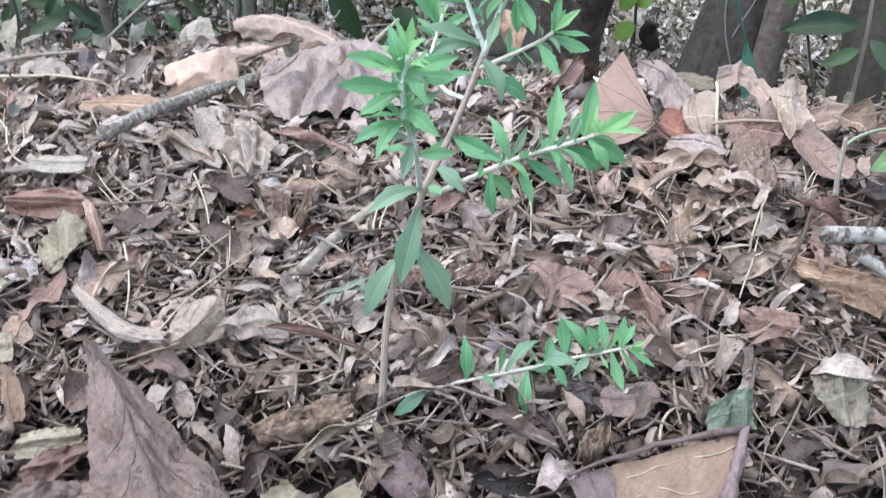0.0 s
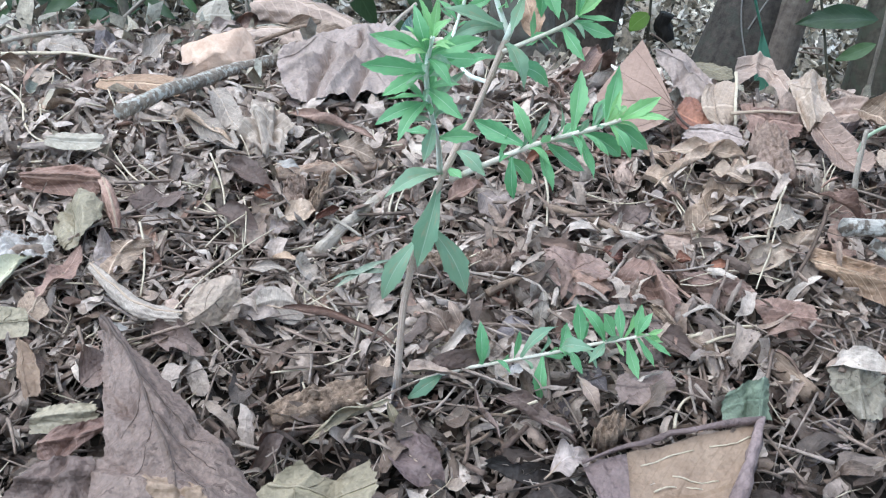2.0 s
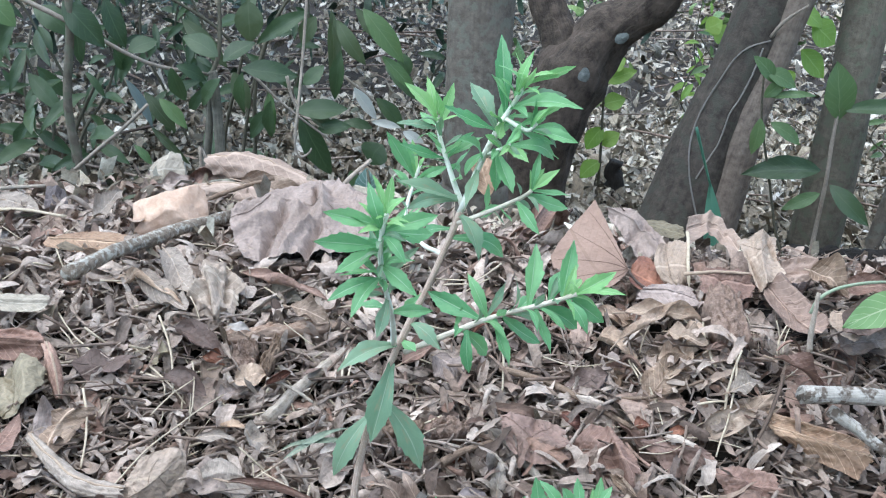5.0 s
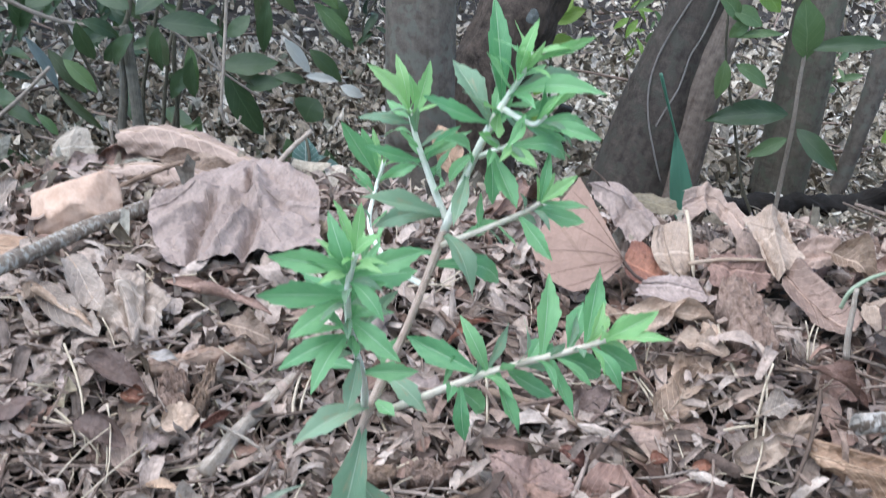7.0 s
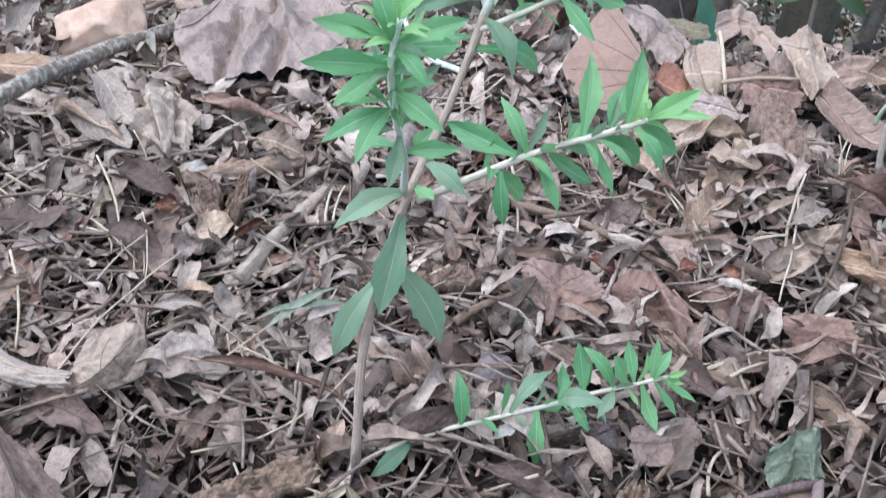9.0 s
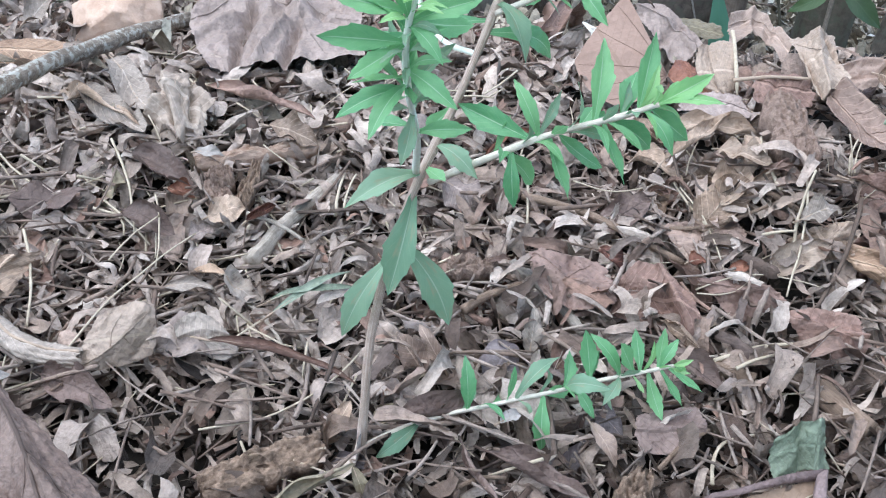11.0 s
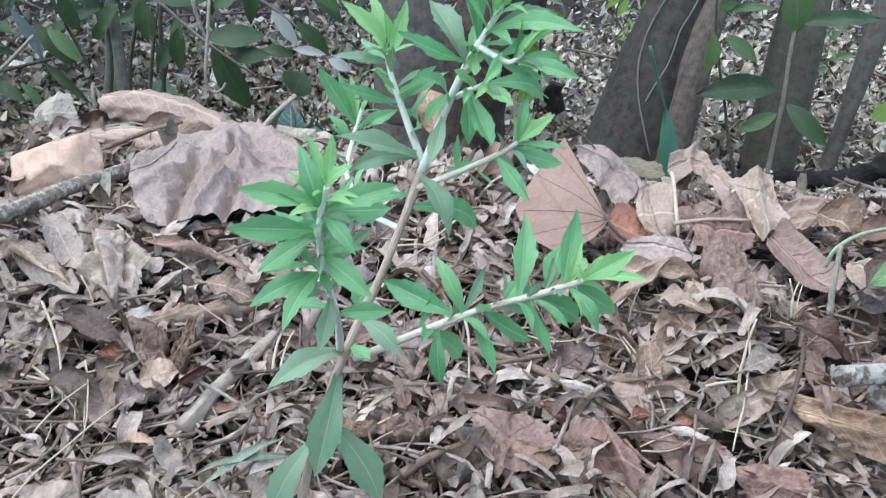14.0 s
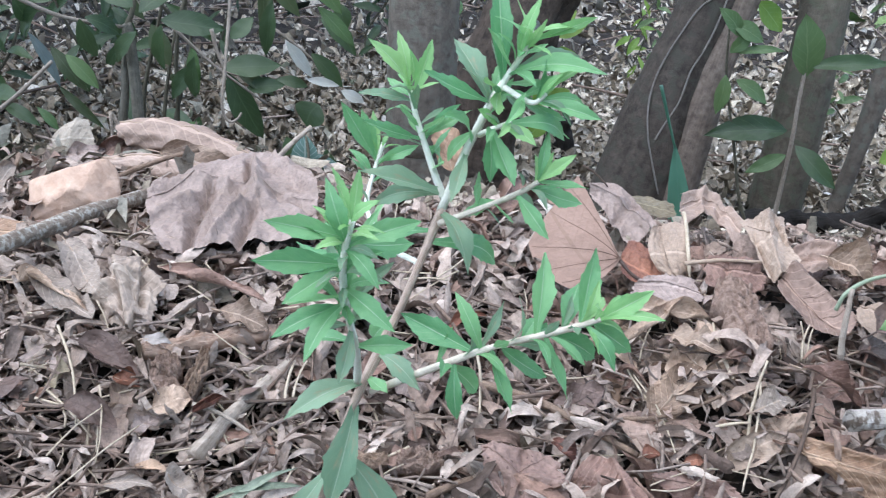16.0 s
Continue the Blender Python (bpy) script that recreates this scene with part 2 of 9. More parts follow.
def wood_material(name, dark, light, ring=220.0, rough=0.8, bump=0.0015, patches=None, streaks=0.55):
    """Bark and dry wood: streaks along the piece, rough relief, pale patches where asked."""
    m, n, l, bsdf = nodes_of(name)
    nt = m.node_tree
    uv = n.new("ShaderNodeUVMap").outputs["UV"]
    co = n.new("ShaderNodeTexCoord").outputs["Object"]
    mapping = n.new("ShaderNodeMapping")
    mapping.inputs["Scale"].default_value = (3.0, 30.0, 1.0)
    l.new(uv, mapping.inputs["Vector"])
    streak = noise_tex(nt, 1.6, 5.0, mapping.outputs[0])
    rough_n = noise_tex(nt, ring, 5.0, co, 0.7)
    both = math_node(nt, "ADD", math_node(nt, "MULTIPLY", streak, streaks), math_node(nt, "MULTIPLY", rough_n, 1.05 - streaks))
    stretch = n.new("ShaderNodeMapRange")
    stretch.inputs["From Min"].default_value, stretch.inputs["From Max"].default_value = 0.38, 0.68
    l.new(both, stretch.inputs["Value"])
    colour = ramp(nt, (dark, light), stretch.outputs[0])
    if patches:
        spot = n.new("ShaderNodeMapRange")
        spot.inputs["From Min"].default_value, spot.inputs["From Max"].default_value = 0.5, 0.6
        l.new(noise_tex(nt, ring * 0.8, 3.0, co), spot.inputs["Value"])
        colour = mixed(nt, "MIX", spot.outputs[0], colour, patches)
    l.new(colour, bsdf.inputs["Base Color"])
    bsdf.inputs["Roughness"].default_value = rough
    bsdf.inputs["Specular IOR Level"].default_value = 0.25
    bumped(nt, bsdf, both, 0.9, bump)
    return m


M_LICHEN = wood_material("lichen_bark", (0.12, 0.09, 0.068), (0.36, 0.29, 0.23), 260.0, bump=0.003, patches=(0.45, 0.42, 0.37), streaks=0.3)
M_GREYWOOD = wood_material("grey_wood", (0.24, 0.195, 0.155), (0.54, 0.46, 0.385))
M_BARK = wood_material("brown_bark", (0.13, 0.085, 0.06), (0.34, 0.245, 0.18))
M_BARKG = wood_material("grey_bark", (0.13, 0.105, 0.09), (0.42, 0.36, 0.30), 160.0)
M_PALEWOOD = wood_material("pale_wood", (0.30, 0.255, 0.215), (0.68, 0.63, 0.57), 160.0, bump=0.003, patches=(0.15, 0.115, 0.09))
M_STRAW = wood_material("straw", (0.35, 0.275, 0.195), (0.60, 0.51, 0.39), rough=0.6, bump=0.0004)
M_DARKTWIG = wood_material("dark_twig", (0.06, 0.042, 0.032), (0.15, 0.105, 0.08), rough=0.7, bump=0.0006)
M_TANW = wood_material("tan_stalk", (0.28, 0.20, 0.145), (0.45, 0.345, 0.26), rough=0.7, bump=0.0004)
M_CHIP = wood_material("split_wood", (0.29, 0.18, 0.13), (0.54, 0.41, 0.32))
M_ARCH = wood_material("arching_blade", (0.20, 0.25, 0.17), (0.34, 0.39, 0.28), rough=0.5, bump=0.0003)
M_BARKCHIP = wood_material("rough_bark", (0.10, 0.066, 0.046), (0.36, 0.255, 0.185), 260.0, bump=0.003, streaks=0.15)
M_REDBARK = wood_material("reddish_bark", (0.17, 0.11, 0.083), (0.37, 0.265, 0.21), 330.0, bump=0.004, streaks=0.1)
M_STONE = wood_material("orange_clay", (0.46, 0.305, 0.22), (0.61, 0.44, 0.34), 90.0, bump=0.003, streaks=0.1)
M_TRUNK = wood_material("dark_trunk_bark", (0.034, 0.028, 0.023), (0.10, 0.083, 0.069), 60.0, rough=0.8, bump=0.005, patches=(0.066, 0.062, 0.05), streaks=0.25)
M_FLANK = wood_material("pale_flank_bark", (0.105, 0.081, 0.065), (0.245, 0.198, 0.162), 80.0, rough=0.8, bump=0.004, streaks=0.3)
M_TRUNKB = wood_material("brown_trunk_bark", (0.085, 0.072, 0.055), (0.175, 0.152, 0.118), 70.0, rough=0.85, bump=0.004, patches=(0.125, 0.125, 0.09), streaks=0.25)
M_TRUNKC = wood_material("grey_trunk_bark", (0.088, 0.074, 0.06), (0.185, 0.158, 0.132), 70.0, rough=0.85, bump=0.004, patches=(0.15, 0.145, 0.12), streaks=0.25)
M_ROT = wood_material("rotting_trunk_bark", (0.026, 0.02, 0.016), (0.125, 0.096, 0.077), 46.0, rough=0.85, bump=0.010, streaks=0.25)
M_LOG = wood_material("rotten_log", (0.008, 0.007, 0.006), (0.034, 0.028, 0.024), 80.0, bump=0.006)
M_LICHENSPOT = wood_material("lichen_crust", (0.11, 0.12, 0.112), (0.21, 0.225, 0.215), 200.0, bump=0.002, streaks=0.1)
M_VINE = wood_material("vine", (0.13, 0.12, 0.11), (0.28, 0.255, 0.23), bump=0.0005)
M_SAPSTEM = wood_material("sapling_stem", (0.05, 0.045, 0.032), (0.13, 0.12, 0.085), bump=0.0006)
M_SAPPALE = wood_material("pale_twig", (0.17, 0.14, 0.11), (0.36, 0.31, 0.26), bump=0.0006)
M_FORK = wood_material("grey_green_stem", (0.075, 0.07, 0.055), (0.20, 0.185, 0.15), 140.0, bump=0.001)
M_STEM = wood_material("seedling_stem", (0.30, 0.20, 0.15), (0.66, 0.54, 0.45), 260.0, rough=0.65, bump=0.0009, streaks=0.8)
M_STEMW = wood_material("tan_stem", (0.50, 0.43, 0.34), (0.80, 0.73, 0.62), 280.0, rough=0.6, bump=0.0005)
M_STEMG = wood_material("young_stem", (0.66, 0.66, 0.55), (0.88, 0.88, 0.79), 300.0, rough=0.6, bump=0.0004)


def green_material(name, dark, light, vein, rough=0.45, count=7.0, mottled=0.0, stripe=0.0, ribs=True):
    m, n, l, bsdf = nodes_of(name)
    nt = m.node_tree
    v, uv = veins(nt, count)
    if not ribs:
        v = math_node(nt, "MAXIMUM", math_node(nt, "GREATER_THAN", v, 0.7), math_node(nt, "MULTIPLY", v, 0.25))
    co = n.new("ShaderNodeTexCoord").outputs["Object"]
    rnd = n.new("ShaderNodeObjectInfo").outputs["Random"]
    f = math_node(nt, "ADD", math_node(nt, "MULTIPLY", rnd, 0.6), math_node(nt, "MULTIPLY", noise_tex(nt, 6.0, 4.0, uv), 0.5))
    f = math_node(nt, "ADD", f, math_node(nt, "MULTIPLY", math_node(nt, "SUBTRACT", noise_tex(nt, 55.0, 3.0, uv, 0.7), 0.5), 0.5))
    colour = ramp(nt, (dark, light), f)
    if mottled:
        spot = n.new("ShaderNodeMapRange")
        spot.inputs["From Min"].default_value, spot.inputs["From Max"].default_value = 0.52, 0.68
        l.new(noise_tex(nt, 4.0, 5.0, uv), spot.inputs["Value"])
        colour = mixed(nt, "MIX", math_node(nt, "MULTIPLY", spot.outputs[0], mottled), colour, (0.33, 0.31, 0.19))
    colour = mixed(nt, "MIX", math_node(nt, "MULTIPLY", v, 0.6), colour, vein)
    if stripe:
        colour = mixed(nt, "MIX", math_node(nt, "MULTIPLY", math_node(nt, "GREATER_THAN", v, 0.3), stripe), colour, (0.6, 0.65, 0.6))
    l.new(colour, bsdf.inputs["Base Color"])
    bsdf.inputs["Roughness"].default_value = rough
    bsdf.inputs["Specular IOR Level"].default_value = 0.6
    bumped(nt, bsdf, math_node(nt, "ADD", v, noise_tex(nt, 40.0, 3.0, uv)), 0.35, 0.0005)
    # thin blade: some of the light comes through
    tr = n.new("ShaderNodeBsdfTranslucent")
    l.new(colour, tr.inputs["Color"])
    mixer = n.new("ShaderNodeMixShader")
    mixer.inputs[0].default_value = 0.36
    out = n["Material Output"]
    l.new(bsdf.outputs[0], mixer.inputs[1])
    l.new(tr.outputs[0], mixer.inputs[2])
    l.new(mixer.outputs[0], out.inputs["Surface"])
    return m


M_LEAF = green_material("seedling_leaf", (0.08, 0.265, 0.105), (0.28, 0.535, 0.235), (0.47, 0.635, 0.43), rough=0.38, ribs=False)
M_LEAFOLD = green_material("old_seedling_leaf", (0.16, 0.285, 0.17), (0.285, 0.41, 0.26), (0.43, 0.52, 0.38), mottled=0.7, rough=0.5, ribs=False)
M_LEAFNEW = green_material("young_seedling_leaf", (0.175, 0.42, 0.135), (0.375, 0.60, 0.25), (0.56, 0.70, 0.45), ribs=False)
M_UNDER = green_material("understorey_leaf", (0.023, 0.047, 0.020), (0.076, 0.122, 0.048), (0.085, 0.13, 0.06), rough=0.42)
M_UNDERL = green_material("light_understorey_leaf", (0.065, 0.125, 0.04), (0.135, 0.205, 0.075), (0.17, 0.235, 0.11), rough=0.45)
M_UNDERO = green_material("olive_understorey_leaf", (0.045, 0.065, 0.026), (0.10, 0.13, 0.058), (0.12, 0.15, 0.08), rough=0.5)
M_BLUEBLADE = green_material("blue_grey_blade", (0.115, 0.15, 0.145), (0.19, 0.235, 0.23), (0.23, 0.275, 0.265), rough=0.4)
M_UNDERY = green_material("yellow_green_leaf", (0.12, 0.24, 0.03), (0.26, 0.38, 0.06), (0.3, 0.42, 0.12), rough=0.5)
M_UNDERB = green_material("fresh_broad_leaf", (0.12, 0.245, 0.075), (0.21, 0.34, 0.13), (0.52, 0.56, 0.36), rough=0.5)
M_SWORD = green_material("sword_leaf", (0.055, 0.155, 0.10), (0.09, 0.21, 0.14), (0.10, 0.21, 0.15), rough=0.4, count=0.5)
M_STRIPE = green_material("striped_leaf", (0.10, 0.19, 0.16), (0.20, 0.30, 0.26), (0.5, 0.58, 0.52), stripe=0.5)
M_BLEACH = green_material("bleached_leaf", (0.42, 0.43, 0.38), (0.62, 0.62, 0.57), (0.65, 0.65, 0.6), rough=0.6)


def soil_material():
    m, n, l, bsdf = nodes_of("dark_soil")
    nt = m.node_tree
    co = n.new("ShaderNodeTexCoord").outputs["Object"]
    both = math_node(nt, "ADD", math_node(nt, "MULTIPLY", noise_tex(nt, 12.0, 6.0, co), 0.5), math_node(nt, "MULTIPLY", noise_tex(nt, 160.0, 6.0, co, 0.75), 0.5))
    stretch = n.new("ShaderNodeMapRange")
    stretch.inputs["From Min"].default_value, stretch.inputs["From Max"].default_value = 0.35, 0.68
    l.new(both, stretch.inputs["Value"])
    l.new(ramp(nt, ((0.009, 0.0065, 0.005), (0.028, 0.02, 0.014), (0.062, 0.044, 0.031)), stretch.outputs[0]), bsdf.inputs["Base Color"])
    bsdf.inputs["Roughness"].default_value = 0.9
    bumped(nt, bsdf, both, 1.0, 0.006)
    return m


M_SOIL = soil_material()


# ---- ground ----
def smooth(a, b, x):
    u = min(1.0, max(0.0, (x - a) / (b - a)))
    return u * u * (3 - 2 * u)


KNOTS = ((-1.0, 0.10), (0.2, 0.112), (0.45, 0.131), (0.55, 0.140), (0.62, 0.150), (0.68, 0.166), (0.74, 0.177), (0.84, 0.176), (0.95, 0.162),
         (1.03, 0.130), (1.15, 0.03), (1.4, -0.09), (1.8, -0.15), (3.0, -0.2), (60.0, -0.2))


def ground_z(x, y):
    """Height of the soil: a low mound that falls away behind its crest to the wood's floor."""
    y2 = y + 0.36 * min(0.6, max(0.0, x + 0.14)) * smooth(0.62, 0.85, y)
    z = KNOTS[-1][1]
    for (y0, z0), (y1, z1) in zip(KNOTS, KNOTS[1:]):
        if y2 <= y1:
            z = z0 + (z1 - z0) * smooth(y0, y1, y2) if y1 > 0.9 else z0 + (z1 - z0) * (y2 - y0) / (y1 - y0)
            break
    near = 1 - smooth(0.9, 1.3, y2)
    z += near * 0.028 * math.exp(-((x - 0.21) ** 2 + (y - 0.60) ** 2) / 0.004)
    z += near * 0.014 * math.exp(-((x + 0.11) ** 2 + (y - 0.645) ** 2) / 0.003)
    z += 0.006 * noise.noise((x * 9, y * 9, 1.7)) * near + (1 - near) * 0.03 * noise.noise((x * 1.5, y * 1.5, 4.1))
    return z


def mesh_object(name, verts, faces, material, parent=None, uvs=None, smooth_shade=True):
    me = bpy.data.meshes.new(name)
    me.from_pydata([tuple(v) for v in verts], [], faces)
    if uvs is not None:
        layer = me.uv_layers.new(name="UVMap")
        idx = np.empty(len(me.loops), dtype=np.int32)
        me.loops.foreach_get("vertex_index", idx)
        layer.data.foreach_set("uv", np.asarray(uvs, dtype=np.float32)[idx].ravel())
    if smooth_shade:
        me.polygons.foreach_set("use_smooth", [True] * len(me.polygons))
    me.materials.append(material)
    ob = new(name, me)
    ob.parent = parent
    return ob


def build_ground():
    xs = [s * v for s in (-1, 1) for v in np.concatenate([np.arange(0.006, 0.7, 0.012), np.arange(0.7, 3.0, 0.08), [4, 6, 10, 20, 60]])]
    xs = sorted(xs)
    ys = list(np.concatenate([[-60, -20, -6, -2, -1, -0.5, -0.2], np.arange(0.0, 1.2, 0.012), np.arange(1.2, 4.5, 0.06), [5, 6, 8, 12, 20, 60]]))
    verts = [(x, y, ground_z(x, y) - 0.006) for y in ys for x in xs]
    w = len(xs)
    faces = [(j * w + i, j * w + i + 1, (j + 1) * w + i + 1, (j + 1) * w + i) for j in range(len(ys) - 1) for i in range(w - 1)]
    return tagged(mesh_object("ground", verts, faces, M_SOIL), "dark crumbly woodland soil under a layer of leaf litter", "ground", kind="structure")


ground = build_ground()


# ---- builders ----
def tube(points, radii, sides=8, knobs=0.0, seed=0, caps=True):
    """A round stick along points: verts, faces, uvs."""
    pts = [Vector(p) for p in points]
    verts, uvs, faces = [], [], []
    total = sum((b - a).length for a, b in zip(pts, pts[1:])) or 1.0
    run = 0.0
    side = None
    for i, p in enumerate(pts):
        d = (pts[min(i + 1, len(pts) - 1)] - pts[max(i - 1, 0)]).normalized()
        if side is None:
            side = d.orthogonal().normalized()
        side = (side - d * side.dot(d)).normalized()
        up = d.cross(side)
        if i:
            run += (p - pts[i - 1]).length
        for k in range(sides):
            a = 2 * math.pi * k / sides
            r = radii[i] * (1 + knobs * noise.noise((p.x * 60 + math.cos(a) * 1.3 + seed, p.y * 60 + math.sin(a) * 1.3, p.z * 60)))
            verts.append(p + (side * math.cos(a) + up * math.sin(a)) * r)
            uvs.append((run / total, k / sides))
    for i in range(len(pts) - 1):
        for k in range(sides):
            k2 = (k + 1) % sides
            faces.append((i * sides + k, i * sides + k2, (i + 1) * sides + k2, (i + 1) * sides + k))
    if caps:
        faces.append(tuple(range(sides))[::-1])
        faces.append(tuple((len(pts) - 1) * sides + k for k in range(sides)))
    return verts, faces, uvs


def spline(points, per=5):
    """Points of a smooth curve through the given ones."""
    p = [Vector(q) for q in points]
    if len(p) < 3:
        return [p[0].lerp(p[-1], k / per) for k in range(per + 1)]
    p = [2 * p[0] - p[1], *p, 2 * p[-1] - p[-2]]
    out = []
    for a, b, c, d in zip(p, p[1:], p[2:], p[3:]):
        for k in range(per):
            t = k / per
            out.append(0.5 * (2 * b + (c - a) * t + (2 * a - 5 * b + 4 * c - d) * t * t + (3 * b - a - 3 * c + d) * t ** 3))
    out.append(p[-2])
    return out


SERIAL = [0]


def dead_leaf(a, b, width, material, label, curl=0.5, bend=0.1, face=0.25, shape="oval", crinkle=1.0, ragged=None):
    """A dry leaf from its base a to its tip b; curl rolls its edges up, face turns it to the open side of the mound."""
    SERIAL[0] += 1
    seed = SERIAL[0] * 7.31
    rnd = random.Random(SERIAL[0])
    a, b = Vector(a), Vector(b)
    along = b - a
    length = along.length
    x = along.normalized()
    n = (Vector((0, 0, 1)) * (1 - face) + Vector((0, -0.9, 0.35)) * face)
    n = (n - x * n.dot(x)).normalized()
    y = n.cross(x)
    ragged = crinkle if ragged is None else ragged
    soft = min(1.0, crinkle)
    lean = rnd.uniform(-1, 1)
    ruffle, beats, phase, twist = rnd.uniform(0.15, 0.6), rnd.uniform(0.8, 2.3), rnd.uniform(0, 6.28), rnd.uniform(-0.7, 0.7) * soft
    creases = [(rnd.uniform(0.2, 0.8), rnd.uniform(-0.5, 0.5), rnd.uniform(0, 3.14), rnd.uniform(-0.42, 0.42) * soft) for _ in range(2)]
    nu, nv = (30, 18) if width > 0.03 else (24, 14)
    verts, uvs = [], []
    for i in range(nu + 1):
        u = i / nu
        if shape == "oval":
            prof = math.sin(math.pi * u ** 0.85) ** 0.75
        elif shape == "broad":
            prof = math.sin(math.pi * u ** 0.75) ** 0.6
        else:
            prof = u / 0.72 if u < 0.72 else max(0.0, 1 - ((u - 0.72) / 0.28) ** 2.2) ** 0.6
        hw = width / 2 * max(prof, 0.03) * (1 + 0.10 * noise.noise((u * 6, seed, 0.0)))
        for j in range(nv + 1):
            v = -1 + 2 * j / nv
            edge = 1 + abs(v) ** 6 * (0.10 * noise.noise((u * 7, seed + 3 * (v > 0), 2.0)) + 0.055 * ragged * noise.noise((u * 31, seed + 3 * (v > 0), 5.0)))
            roll = curl * (1.25 + 0.5 * lean * v) * 1.35
            ang = roll * v
            yy = (math.sin(ang) / roll if curl > 0.05 else v) * hw * edge
            zz = ((1 - math.cos(ang)) / roll if curl > 0.05 else 0.0) * hw
            p = Vector((u * length, yy, zz))
            wob = noise.noise_vector((p.x * 45 + seed, p.y * 45, seed)) * 0.003
            crease = 0.0055 * (0.5 - 2 * abs(noise.noise((p.x * 34 + seed, p.y * 34, seed * 2)))) + 0.0032 * (0.5 - 2 * abs(noise.noise((p.x * 85, p.y * 85 + seed, seed)))) + 0.0007 * noise.noise((p.x * 260, p.y * 260, seed))
            p += Vector((wob.x * 0.5, wob.y * 0.6, wob.z + 0.55 * crease * min(1.0, width / 0.022))) * crinkle
            # margin ruffles, pleats between the side veins, a twist from base to tip
            p.z += hw * soft * v * v * ruffle * math.sin(u * 6.28 * beats + phase + (1.9 if v > 0 else 0.0))
            p.z -= 0.011 * width * soft * (1 - abs(v)) * math.cos(6.28 * 9 * (u - 0.275 * abs(v)))
            for cu, cv, way, steep in creases:
                p.z += steep * abs((u - cu) * length * math.sin(way) - (v - cv) * hw * math.cos(way))
            turn = twist * (u - 0.5)
            p.y, p.z = p.y * math.cos(turn) - p.z * math.sin(turn), p.y * math.sin(turn) + p.z * math.cos(turn)
            p.z += bend * length * math.sin(math.pi * u) - 0.15 * hw * abs(v) * (1 if curl < 0.3 else 0)
            verts.append(x * p.x + y * p.y + n * p.z)
            uvs.append((u, (v + 1) / 2))
    faces = []
    w = nv + 1
    for i in range(nu):
        for j in range(nv):
            # torn notches
            if abs(j - nv / 2 + 0.5) > nv / 2 - 1 and rnd.random() < 0.02 * ragged:
                continue
            faces.append((i * w + j, i * w + j + 1, (i + 1) * w + j + 1, (i + 1) * w + j))
    leaf = mesh_object("dead_leaf", verts, faces, material, None, uvs)
    leaf.location = a
    tagged(leaf, label, "leaf")
    mid = nv // 2
    proud = 0.0004 if shape == "wedge" else -0.0004
    pts = [verts[i * w + mid] + n * proud for i in range(0, nu + 1, 2 if proud < 0 else 1)]
    pts = [pts[0] - x * min(0.012, length * 0.15) - n * 0.002, *pts]
    big = (0.0016 if material == M_LEATHER else 0.0009) if width > 0.05 else 0.0006
    rib = [big * (1 - 0.75 * k / len(pts)) for k in range(len(pts))]
    v2, f2, uv2 = tube(pts, rib, 5)
    if shape == "wedge" and width > 0.07:
        def on_blade(u, v):
            fi, fj = min(u, 0.999) * nu, (v + 1) / 2 * nv * 0.999
            i, j = int(fi), int(fj)
            low = verts[i * w + j].lerp(verts[i * w + j + 1], fj - j)
            return low.lerp(verts[(i + 1) * w + j].lerp(verts[(i + 1) * w + j + 1], fj - j), fi - i) + n * 0.0004

        for k in range(3):
            for sgn in (-1, 1):
                start = 0.12 + 0.2 * k + 0.05 * sgn
                q = [on_blade(start + 0.30 * s, sgn * min(0.93, 0.95 * s * (0.9 if start > 0.3 else 1.0))) for s in (0, 0.12, 0.25, 0.4, 0.55, 0.7, 0.85, 1.0) if start + 0.30 * s < 0.97]
                v3, f3, uv3 = tube(q, [0.00045 * (1 - 0.1 * i) for i in range(len(q))], 5)
                mesh_object("side_vein", v3, f3, M_RIBDARK if material in (M_DARK, M_LEATHER) else M_RIBPINK if material == M_BROAD else M_TANW, leaf, uv3)
    mesh_object("midrib", v2, f2, M_RIBDARK if material in (M_DARK, M_LEATHER) else M_RIBPINK if material == M_BROAD else M_TANW, leaf, uv2)
    return leaf


M_RIBPINK = wood_material("pink_rib", (0.24, 0.145, 0.105), (0.33, 0.205, 0.15), rough=0.6, bump=0.0003)
M_RIBDARK = wood_material("dark_rib", (0.05, 0.034, 0.028), (0.11, 0.075, 0.06), rough=0.6, bump=0.0003)
M_RIBFAN = wood_material("brown_rib", (0.11, 0.065, 0.048), (0.17, 0.105, 0.078), rough=0.6, bump=0.0003)


